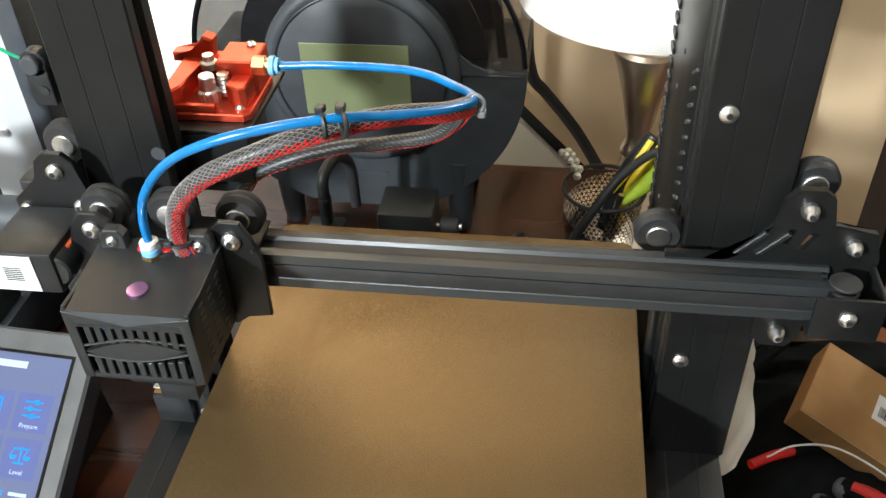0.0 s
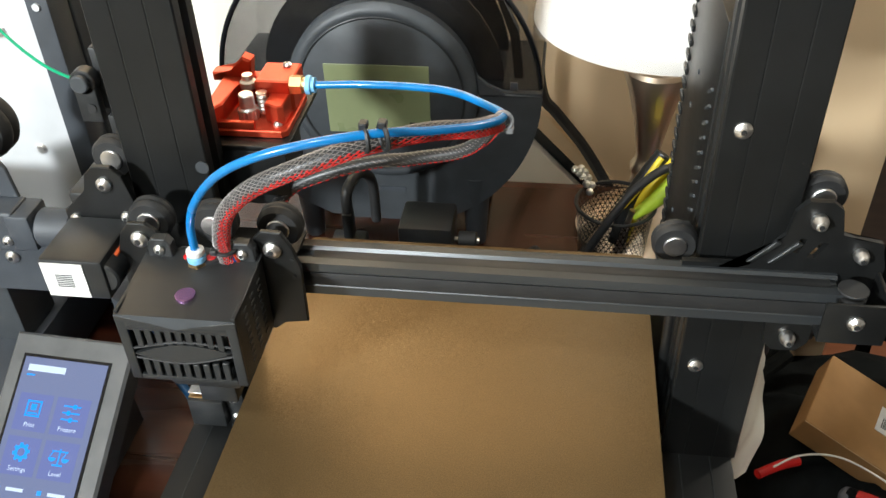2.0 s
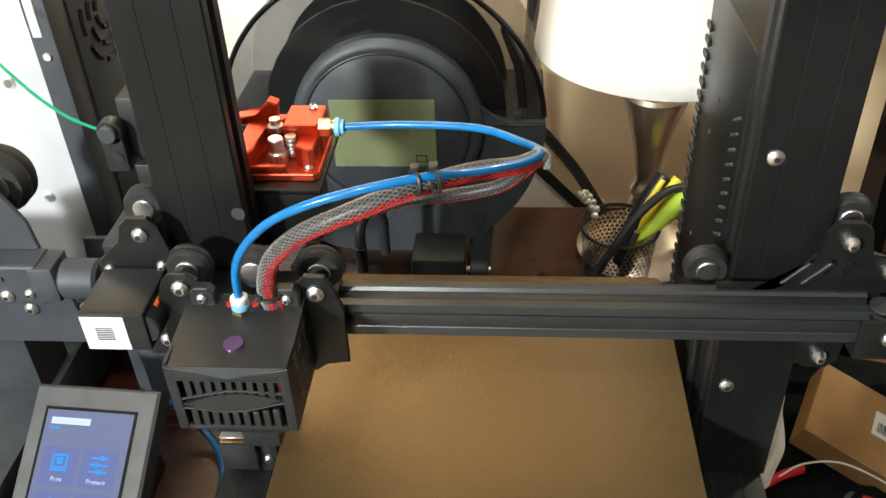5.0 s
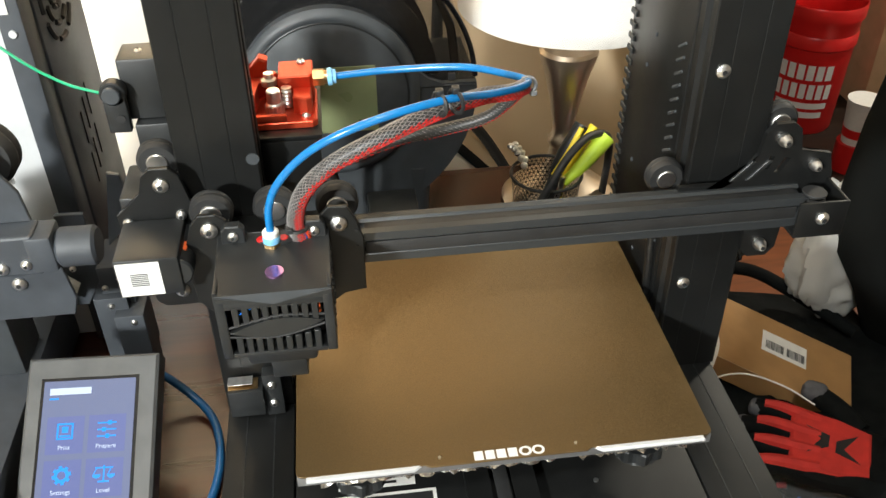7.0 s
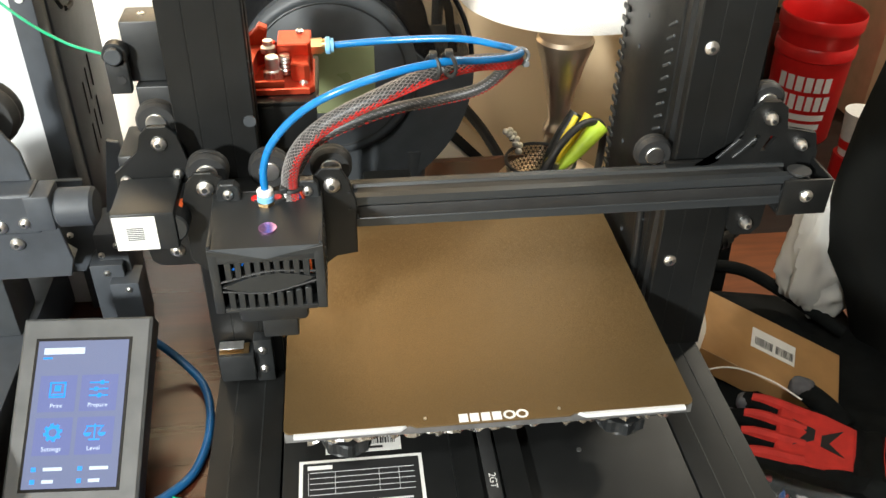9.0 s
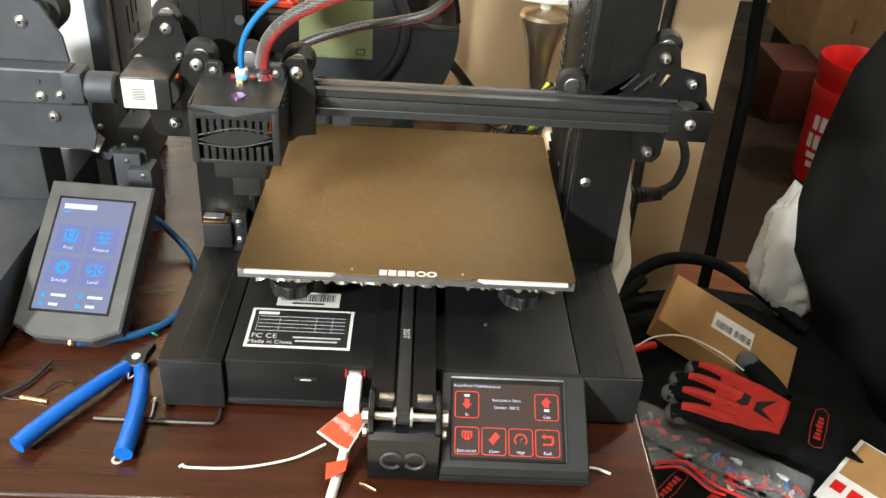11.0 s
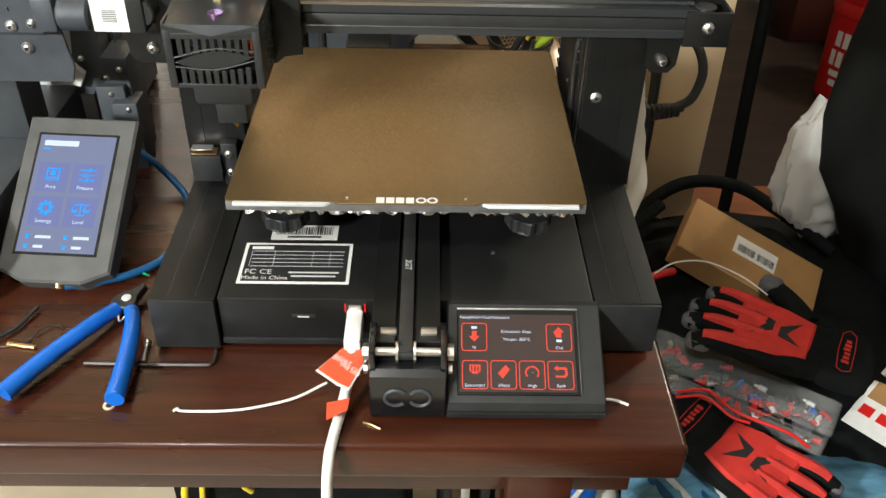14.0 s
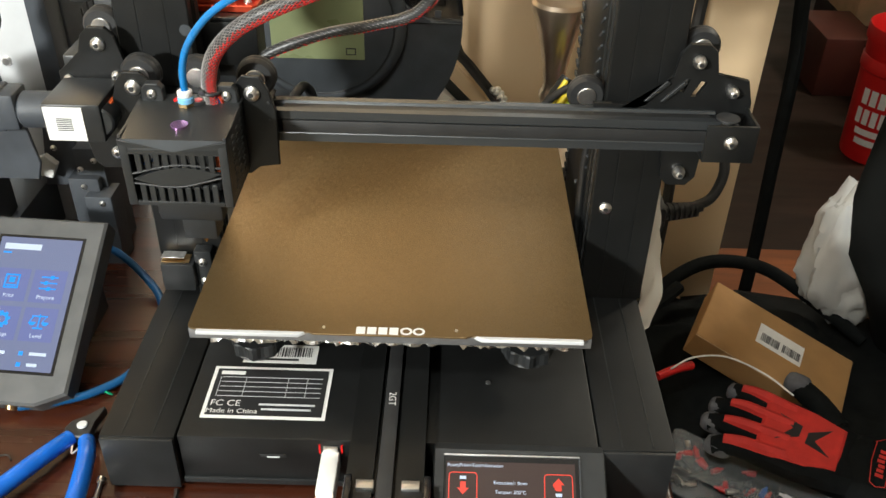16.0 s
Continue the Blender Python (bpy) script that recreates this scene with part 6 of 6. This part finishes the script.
def glove(at, rz, tilt, flip=1, label="red and black work glove lying on the heap"):
    """A work glove, cuff at the origin and fingers along +y; black palm, red back, grey fingertips."""
    g = thing("work_glove", label, "glove", (0, 0, 0), "work gloves")
    pts = [(-0.040, 0.0), (0.040, 0.0), (0.047, 0.035), (0.050, 0.075), (0.047, 0.105), (-0.047, 0.105), (-0.050, 0.075), (-0.045, 0.035)]
    bm = bmesh.new()
    prism(bm, pts, 2, -0.012, 0.014)
    bmesh.ops.subdivide_edges(bm, edges=bm.edges, cuts=3, use_grid_fill=True)
    bmesh.ops.smooth_vert(bm, verts=bm.verts, factor=0.5, use_axis_x=True, use_axis_y=True, use_axis_z=True)
    bmesh.ops.smooth_vert(bm, verts=bm.verts, factor=0.5, use_axis_x=True, use_axis_y=True, use_axis_z=True)
    for q in bm.verts:
        q.co.z += 0.004 * noise.noise(q.co * 28 + Vector((flip * 3, 0, 0)))
    part("palm", bm, M_CLOTH, g)
    for k, (fx, spread, ln) in enumerate(((-0.036, -0.16, 0.046), (-0.0125, -0.05, 0.058), (0.0115, 0.05, 0.056), (0.035, 0.18, 0.043))):
        tip = (fx + ln * spread, 0.100 + ln, -0.004 + 0.003 * (k % 2))
        mid = (fx + ln * spread * 0.45, 0.100 + ln * 0.5, 0.004)
        f = part("finger", T([(fx, 0.085, 0.002), mid, tip], 0.0115, 12, 8, (0.0128, 0.0105)), M_CLOTH, g)
        part("fingertip", bm_of(lambda b: lump(b, (tip[0] - spread * 0.006, tip[1] - 0.006, tip[2]), (0.0106, 0.0150, 0.0100), 0.05, 3, 16, 10, k)), M_GREYC, f)
        part("finger_panel", T([(fx * 0.95, 0.075, 0.010), (mid[0], mid[1] - 0.006, 0.0125), (mid[0] + spread * 0.012, mid[1] + 0.014, 0.0095)], 0.0075, 8, 6, (0.0088, 0.0060)), M_REDC, f)
    th = part("thumb", T([(0.040 * flip, 0.030, 0.0), (0.062 * flip, 0.055, 0.006), (0.078 * flip, 0.085, 0.012)], 0.013, 12, 8, (0.016, 0.012)), M_CLOTH, g)
    part("thumb_tip", bm_of(lambda b: lump(b, (0.076 * flip, 0.082, 0.012), (0.0122, 0.0150, 0.0118), 0.06, 3, 16, 10, 5)), M_GREYC, th)
    bm = bmesh.new()
    panel = [(-0.034, 0.022), (0.030, 0.020), (0.040, 0.055), (0.043, 0.090), (0.030, 0.106), (-0.030, 0.106), (-0.043, 0.090), (-0.040, 0.055)]
    prism(bm, panel, 2, 0.006, 0.0168, 0.003)
    pn = part("back_panel", bm, M_REDC, g, "bright red cloth back")
    for s in (1, -1):
        part("emblem", PR([(s * b, 0.062 + s * a) for a, b in ((-0.003, -0.011), (-0.029, -0.019), (-0.012, -0.004), (-0.027, 0.020), (-0.004, 0.005))], 2, 0.0166, 0.0174), M_INK, pn, "black angular emblem", smooth=False)
    cf = part("cuff", bm_of(lambda b: lump(b, (0, -0.016, 0.001), (0.043, 0.034, 0.016), 0.07, 3, 28, 16, 8, 0.55)), M_CLOTH, g)
    part("cuff_tab", B((-0.034, 0.030), (-0.026, -0.006), (0.0150, 0.0185), 0.002), M_CLOTH, cf)
    for k in range(6):
        part("cuff_mark", B((-0.021 + k * 0.0068, -0.0165 + k * 0.0068), (-0.0205 + 0.0006 * (k % 2), -0.0125 - 0.0008 * (k % 3)), (0.0184, 0.0190), 0), M_REDC, cf)
    part("cuff_stitch", T([(-0.031, -0.024, 0.0184), (0.027, -0.024, 0.0184), (0.028, -0.009, 0.0184), (-0.031, -0.009, 0.0184), (-0.031, -0.024, 0.0184)], 0.0005, 5, 2), M_REDC, cf)
    g.matrix_world = Matrix.Translation(at) @ Matrix.Rotation(radians(rz), 4, "Z") @ Matrix.Rotation(radians(tilt[0]), 4, "X") @ Matrix.Rotation(radians(tilt[1]), 4, "Y") @ Matrix.Scale(0.93, 4)
    return g


glove((0.446, 0.214, -0.238), 63, (2, -4), 1)
glove((0.312, 0.168, -0.312), -134, (-3, 4), -1)

# parts organiser under the gloves
OM = Matrix.Translation((0.360, 0.216, -0.288)) @ Matrix.Rotation(radians(-32), 4, "Z") @ Matrix.Rotation(radians(2), 4, "Y")
org = thing("parts_organizer", "clear plastic parts box with red and blue connectors", "parts box", OM.translation)
part("tray", bm_of(*[lambda b, q=q: block(b, *q, 0.0012, 1, OM) for q in (((-0.103, 0.103), (-0.033, 0.033), (-0.018, -0.016)), ((-0.103, -0.100), (-0.033, 0.033), (-0.016, 0.010)), ((0.100, 0.103), (-0.033, 0.033), (-0.016, 0.010)), ((-0.100, 0.100), (-0.033, -0.030), (-0.016, 0.010)), ((-0.100, 0.100), (0.030, 0.033), (-0.016, 0.010)))]), M_CLEAR, org)
part("lid", B((-0.105, 0.105), (-0.027, 0.027), (0.0105, 0.0135), 0.0012, 1, OM), M_CLEAR, org)
for k in range(1, 7):
    part("divider", B((-0.100 + 0.0285 * k - 0.0008, -0.100 + 0.0285 * k + 0.0008), (-0.030, 0.030), (-0.0158, 0.0085), 0, 1, OM), M_CLEAR, org)
part("divider", B((-0.100, 0.100), (-0.0008, 0.0008), (-0.0158, 0.0085), 0, 1, OM), M_CLEAR, org)
random.seed(21)
for k in range(60):
    cx, cy = random.uniform(-0.095, 0.095), random.uniform(-0.027, 0.027)
    m_ = OM @ Matrix.Translation((cx, cy, -0.010 + random.uniform(0, 0.008))) @ Matrix.Rotation(random.uniform(0, 6), 4, "Z") @ Matrix.Rotation(random.uniform(-0.6, 0.6), 4, "X")
    col = random.choice((M_REDP, M_REDP, M_REDP, M_GRIP, M_STEEL, M_WHITE) if cx > 0.0 else (M_STEEL, M_GREYP, M_REDP, M_REDP))
    part("connector", bm_of(lambda b: rod(b, (-0.005, 0, 0), (0.004, 0, 0), 0.0032, None, 8), lambda b: rod(b, (0.004, 0, 0), (0.009, 0, 0), 0.0015, None, 6), lambda b: bmesh.ops.transform(b, matrix=m_, verts=b.verts)), col, org)
solo("red_wire", T([(0.284, 0.193, -0.272), (0.317, 0.191, -0.268), (0.340, 0.163, -0.270), (0.387, 0.138, -0.273), (0.41, 0.128, -0.285)], 0.0018, 8, 8), M_REDP, "thin red wire over the parts box", "wire")
solo("red_wire", T([(0.282, 0.186, -0.273), (0.312, 0.183, -0.269), (0.334, 0.157, -0.271), (0.352, 0.150, -0.273)], 0.0016, 8, 8), M_REDP, "thin red wire over the parts box", "wire")
solo("probe_lead", T([(0.276, 0.322, -0.212), (0.300, 0.330, -0.202), (0.335, 0.330, -0.200), (0.372, 0.312, -0.206), (0.398, 0.288, -0.214)], 0.0010, 10, 10), M_CORD, "thin white lead with a dark tip", "lead")
solo("red_probe", T([(0.305, 0.342, -0.224), (0.285, 0.332, -0.221), (0.262, 0.318, -0.220)], 0.0048, 10, 8), M_REDP, "red probe grip in the heap", "probe")
pk = thing("blister_card", "white and red product card with unreadable print", "product card", (0.52, 0.2, -0.3))
PM = Matrix.Translation((0.548, 0.182, -0.296)) @ Matrix.Rotation(radians(-48), 4, "Z") @ Matrix.Rotation(radians(12), 4, "X")
part("card", B((-0.055, 0.055), (-0.055, 0.050), (-0.0006, 0.0006), 0.0003, 1, PM), M_WHITE, pk)
part("print_band", B((-0.050, 0.052), (-0.010, 0.048), (0.0006, 0.0010), 0, 1, PM), M_CARD, pk)
for k in range(4):
    part("print_bar", B((-0.048 + k * 0.020, -0.034 + k * 0.020), (-0.034, -0.020), (0.0006, 0.0011), 0, 1, PM), M_REDP, pk)
part("print_bar", B((0.020, 0.050), (0.012, 0.022), (0.0010, 0.0013), 0, 1, PM), M_WHITE, pk)
part("print_bar", B((0.036, 0.052), (-0.050, -0.036), (0.0006, 0.0011), 0, 1, PM), M_BLUEB, pk)
bfp = thing("blue_film_pack", "blue and white printed plastic pack under the gloves", "plastic pack", (0.40, 0.085, -0.49))
part("film", L_((0.40, 0.085, -0.42), (0.17, 0.12, 0.070), 0.10, 3.5, 44, 26, 4.0, 0.55), M_BLUEB, bfp)
for k in range(5):
    x = 0.262 + 0.019 * k
    part("print_streak", tube(bmesh.new(), [(x, 0.150, -0.362), (x + 0.014, 0.105, -0.349), (x + 0.026, 0.060, -0.348), (x + 0.040, 0.010, -0.356)], 0.0045, 8, 8, None, 0.4), M_NAVY if k % 2 == 0 else M_WHITE, bfp, "deep blue printed streak" if k % 2 == 0 else "white printed streak")
solo("storage_crate", B((0.24, 0.60), (-0.06, 0.21), (FLOOR, -0.490), 0.008), M_GREYP, "dark plastic crate under the heap", "crate")

# crumpled paper against the table end
def sheet(rows, thick, amp, seed):
    """A creased sheet with thickness through rows of places."""
    fine = [spline(r, 6) for r in rows]
    cols = [spline([r[i] for r in fine], 6) for i in range(len(fine[0]))]
    bm = bmesh.new()
    lay = []
    for off in (0, 1):
        lay.append([[bm.verts.new(p + Vector((amp * noise.noise(p * 45 + Vector((seed, 0, 0))) + off * thick, 0, 0))) for p in c] for c in cols])
    n, m = len(cols), len(cols[0])
    for off, g in enumerate(lay):
        for i in range(n - 1):
            for j in range(m - 1):
                q = (g[i][j], g[i + 1][j], g[i + 1][j + 1], g[i][j + 1])
                bm.faces.new(q if off else q[::-1])
    edge = [(i, 0) for i in range(n)] + [(n - 1, j) for j in range(1, m)] + [(i, m - 1) for i in range(n - 2, -1, -1)] + [(0, j) for j in range(m - 2, 0, -1)]
    for (i, j), (k, l) in zip(edge, edge[1:] + edge[:1]):
        bm.faces.new((lay[0][i][j], lay[0][k][l], lay[1][k][l], lay[1][i][j]))
    return bm


solo("paper_sheet", sheet([[(0.1735, 0.137, 0.128), (0.1735, 0.136, 0.090), (0.1740, 0.130, 0.055), (0.1750, 0.131, 0.020), (0.1775, 0.135, -0.006)], [(0.1750, 0.139, 0.127), (0.1800, 0.146, 0.085), (0.1860, 0.150, 0.045), (0.1860, 0.144, 0.012), (0.1840, 0.140, -0.010)], [(0.1770, 0.142, 0.125), (0.1870, 0.160, 0.078), (0.1980, 0.170, 0.034), (0.1980, 0.160, 0.008), (0.1910, 0.148, -0.012)]], 0.001, 0.004, 3.0), M_TRIM, "crumpled white paper sheet against the table end", "paper")

# jacket on a chair, carrier bag
jk = thing("jacket", "black jacket hanging over a chair back", "jacket", (0.80, 0.52, FLOOR))
bm = bmesh.new()
prof = [(-0.62, 0.08), (-0.52, 0.10), (-0.44, 0.135), (-0.37, 0.175), (-0.30, 0.205), (-0.23, 0.230), (-0.17, 0.262), (-0.10, 0.272), (0.0, 0.268), (0.08, 0.258), (0.14, 0.232), (0.20, 0.205), (0.28, 0.165), (0.34, 0.11), (0.36, 0.03)]
ringsj = []
for z, r in prof:
    ring = []
    for i in range(80):
        a = 2 * math.pi * i / 80
        f = 1 + 0.018 * math.sin(a * 9 + z * 5) + 0.04 * noise.noise((math.cos(a) * 2, math.sin(a) * 2, z * 4))
        ring.append(bm.verts.new((0.796 + 1.05 * r * f * math.cos(a), 0.475 + 0.60 * r * f * math.sin(a), z)))
    ringsj.append(ring)
for a, b in zip(ringsj, ringsj[1:]):
    for i in range(80):
        bm.faces.new((a[i], a[(i + 1) % 80], b[(i + 1) % 80], b[i]))
bm.faces.new(ringsj[0][::-1])
bm.faces.new(ringsj[-1])
part("cloth_body", bm, M_JACK, jk)
part("sleeve", T([(0.77, 0.36, 0.10), (0.75, 0.345, -0.06), (0.75, 0.33, -0.20), (0.755, 0.32, -0.34), (0.73, 0.315, -0.46)], 0.06, 20, 8, (0.055, 0.062)), M_JACK, jk)
part("chair_leg", B((0.72, 0.75), (0.45, 0.48), (FLOOR, -0.60), 0.002), M_PLAST, jk)
part("chair_leg", B((0.85, 0.88), (0.52, 0.55), (FLOOR, -0.60), 0.002), M_PLAST, jk)
cbag = thing("carrier_bag", "crumpled white plastic carrier bag", "plastic bag", (0.505, 0.505, -0.28))
part("bag_film", L_((0.535, 0.520, -0.185), (0.056, 0.030, 0.095), 0.16, 2.2, 56, 36, 6.0, 0.8), M_BAG, cbag)
part("bag_fold", L_((0.548, 0.515, -0.245), (0.034, 0.026, 0.050), 0.18, 2.6, 40, 26, 9.0, 0.9), M_BAG, cbag)
part("bag_handle", T([(0.515, 0.512, -0.120), (0.530, 0.512, -0.085), (0.555, 0.514, -0.055), (0.585, 0.520, -0.045)], 0.016, 12, 8), M_BAG, cbag)
for k in range(3):
    part("print_bar", B((0.520 + k * 0.006, 0.5225 + k * 0.006), (0.4880, 0.4896), (-0.175, -0.150), 0), M_GREYP, cbag)
solo("hanging_strap", T([(0.462, 0.70, 0.60), (0.463, 0.70, 0.134), (0.476, 0.70, -0.011), (0.482, 0.70, -0.157), (0.484, 0.685, -0.34), (0.482, 0.68, -0.50)], 0.0100, 8, 8), M_CLOTH, "black cloth strap hanging beside the wall end", "strap")
solo("hanging_strap", T([(0.70, 0.62, 0.60), (0.66, 0.60, 0.34), (0.635, 0.585, 0.18), (0.60, 0.57, 0.02)], 0.0115, 8, 8), M_CLOTH, "black cloth strap hanging by the jacket", "strap")

# beyond the wall end
M_STEP = material("orange_brown_wood", (0.20, 0.062, 0.020), 0.45, 0.0, 0.3, 7, 0.1, 90, stretch=(1, 8, 1))
solo("wooden_step", B((0.405, 1.60), (0.69, 1.275), (FLOOR, -0.700), 0.003), M_STEP, "orange-brown wooden step beyond the wall end", "step")
bk = thing("bucket", "red plastic bucket with white lettering shapes on the floor", "bucket", (1.235, 1.85, FLOOR))
BX, BY = 1.235, 1.85
part("pail", LA([(0.001, 0.0), (0.0936, 0.0), (0.0963, 0.006), (0.1035, 0.25), (0.1080, 0.255), (0.1080, 0.285), (0.1044, 0.290), (0.1071, 0.330), (0.1125, 0.332), (0.1134, 0.365), (0.1107, 0.370), (0.1080, 0.366), (0.1026, 0.300), (0.0918, 0.012), (0.001, 0.012)], (BX, BY, FLOOR), "Z", 56), M_REDP, bk)


def bucket_patch(a0, a1, z0, z1):
    bm = bmesh.new()
    n = max(2, int((a1 - a0) / 4))
    def pt(a, z):
        r = 0.90 * (0.1078 + 0.0082 * (z / 0.25)) + 0.0012
        return bm.verts.new((BX + r * math.cos(radians(a)), BY + r * math.sin(radians(a)), FLOOR + z))
    lo, hi = [pt(a0 + (a1 - a0) * i / n, z0) for i in range(n + 1)], [pt(a0 + (a1 - a0) * i / n, z1) for i in range(n + 1)]
    for i in range(n):
        bm.faces.new((lo[i], lo[i + 1], hi[i + 1], hi[i]))
    return bm


for k in range(6):
    part("mark", bucket_patch(198 + k * 14, 208.5 + k * 14, 0.168, 0.212), M_WHITE, bk)
for k in range(7):
    part("mark", bucket_patch(195 + k * 13, 204.5 + k * 13, 0.112, 0.156), M_WHITE, bk)
part("mark_bar", bucket_patch(200, 282, 0.082, 0.100), M_WHITE, bk)
part("mark_bar", bucket_patch(204, 278, 0.054, 0.072), M_WHITE, bk)
sc = thing("carton", "tall pale cardboard carton standing beside the bucket", "carton", (1.70, 2.1, FLOOR))
part("carton_body", B((1.44, 1.98), (1.86, 2.36), (FLOOR, -0.02), 0.004), M_CARD2, sc)
part("tape", B((1.68, 1.73), (1.8575, 1.8595), (FLOOR + 0.01, -0.03), 0), M_CARD, sc)
solo("low_crate", B((1.40, 2.08), (2.52, 2.93), (FLOOR, -0.6205), 0.006), M_FLOORW, "low dark crate under the carton", "crate")
ct = thing("carton", "large pale cardboard carton standing behind the bucket", "carton", (1.65, 2.5, -0.62))
part("carton_body", B((1.37, 2.10), (2.50, 2.95), (-0.62, -0.02), 0.004), M_CARD2, ct)
part("carton_print", B((1.50, 1.64), (2.4960, 2.4995), (-0.52, -0.47), 0), M_CARD, ct)
part("carton_print", B((1.56, 1.70), (2.4960, 2.4995), (-0.60, -0.56), 0), M_CARD, ct)
solo("tea_chest", B((1.175, 1.34), (2.22, 2.48), (FLOOR, -0.56), 0.006), material("red_brown_board", (0.065, 0.014, 0.009), 0.5, 0.0, 0.25, 8), "red-brown wooden chest on the floor", "chest")
cf = thing("paper_cup", "white and red printed paper cup on the floor", "cup", (1.25, 1.57, FLOOR))
part("cup_wall", LA([(0.001, 0), (0.035, 0), (0.045, 0.12), (0.046, 0.122), (0.001, 0.118)], (1.25, 1.57, FLOOR + 0.08), "Z", 28), M_WHITE, cf)
part("cup_band", LA([(0.0375, 0.02), (0.0395, 0.045), (0.0400, 0.045), (0.0380, 0.02)], (1.25, 1.57, FLOOR + 0.08), "Z", 28, False), M_REDP, cf)
part("cup_stand", R((1.25, 1.57, FLOOR), (1.25, 1.57, FLOOR + 0.08), 0.045, None, 24), M_REDP, cf)

# ---- under the table ----
case = thing("tool_case", "black tool case with yellow handles under the table", "tool case", (-0.12, 0.28, FLOOR))
part("case_body", B((-0.245, -0.005), (0.10, 0.42), (FLOOR, -0.26), 0.010, 3), M_CLOTH, case)
part("handle", T([(-0.222, 0.092, -0.29), (-0.224, 0.080, -0.31), (-0.222, 0.078, -0.36), (-0.222, 0.092, -0.38)], 0.0035, 10, 8), M_YEL, case)
part("strap", T([(-0.205, 0.098, -0.27), (-0.210, 0.090, -0.32), (-0.214, 0.086, -0.40), (-0.212, 0.090, -0.60)], 0.003, 8, 8), M_YEL, case)
part("handle", T([(-0.168, 0.095, -0.27), (-0.166, 0.086, -0.295), (-0.160, 0.090, -0.312)], 0.0035, 10, 8), M_YEL, case)
rack = thing("metal_rack", "dark metal rack bars under the table", "rack", (0.05, 0.2, FLOOR))
for x in (0.035, 0.055, 0.078):
    part("upright", B((x, x + 0.010), (0.16, 0.18), (FLOOR, -0.10), 0.001), M_SHEET if x != 0.055 else M_ALU, rack)
part("rack_top", B((0.030, 0.095), (0.155, 0.30), (-0.10, -0.095), 0.001), M_SHEET, rack)
solo("black_cable", T([(0.0, 0.20, -0.22), (0.02, 0.19, -0.27), (0.032, 0.18, -0.33), (0.034, 0.18, -0.45), (0.03, 0.19, FLOOR + 0.01)], 0.0065, 10, 8), M_RUB, "thick black cable under the table", "cable")
jug = thing("detergent_jug", "white plastic jug with a blue cap on the floor", "jug", (0.20, 0.20, FLOOR))
part("jug_body", L_((0.195, 0.235, -0.585), (0.062, 0.09, 0.165), 0.03, 2, 36, 24, 2.0, 0.5, FLOOR), M_TRIM, jug)
part("cap", LA([(0.001, 0.0), (0.024, 0.0), (0.025, 0.004), (0.024, 0.030), (0.021, 0.034), (0.001, 0.034)], (0.188, 0.175, -0.425), "Z", 28), M_GRIP, jug)
part("label_loop", T([(0.165, 0.16, -0.46), (0.190, 0.15, -0.38), (0.225, 0.17, -0.36), (0.245, 0.22, -0.42)], 0.003, 8, 8), M_CORD, jug)
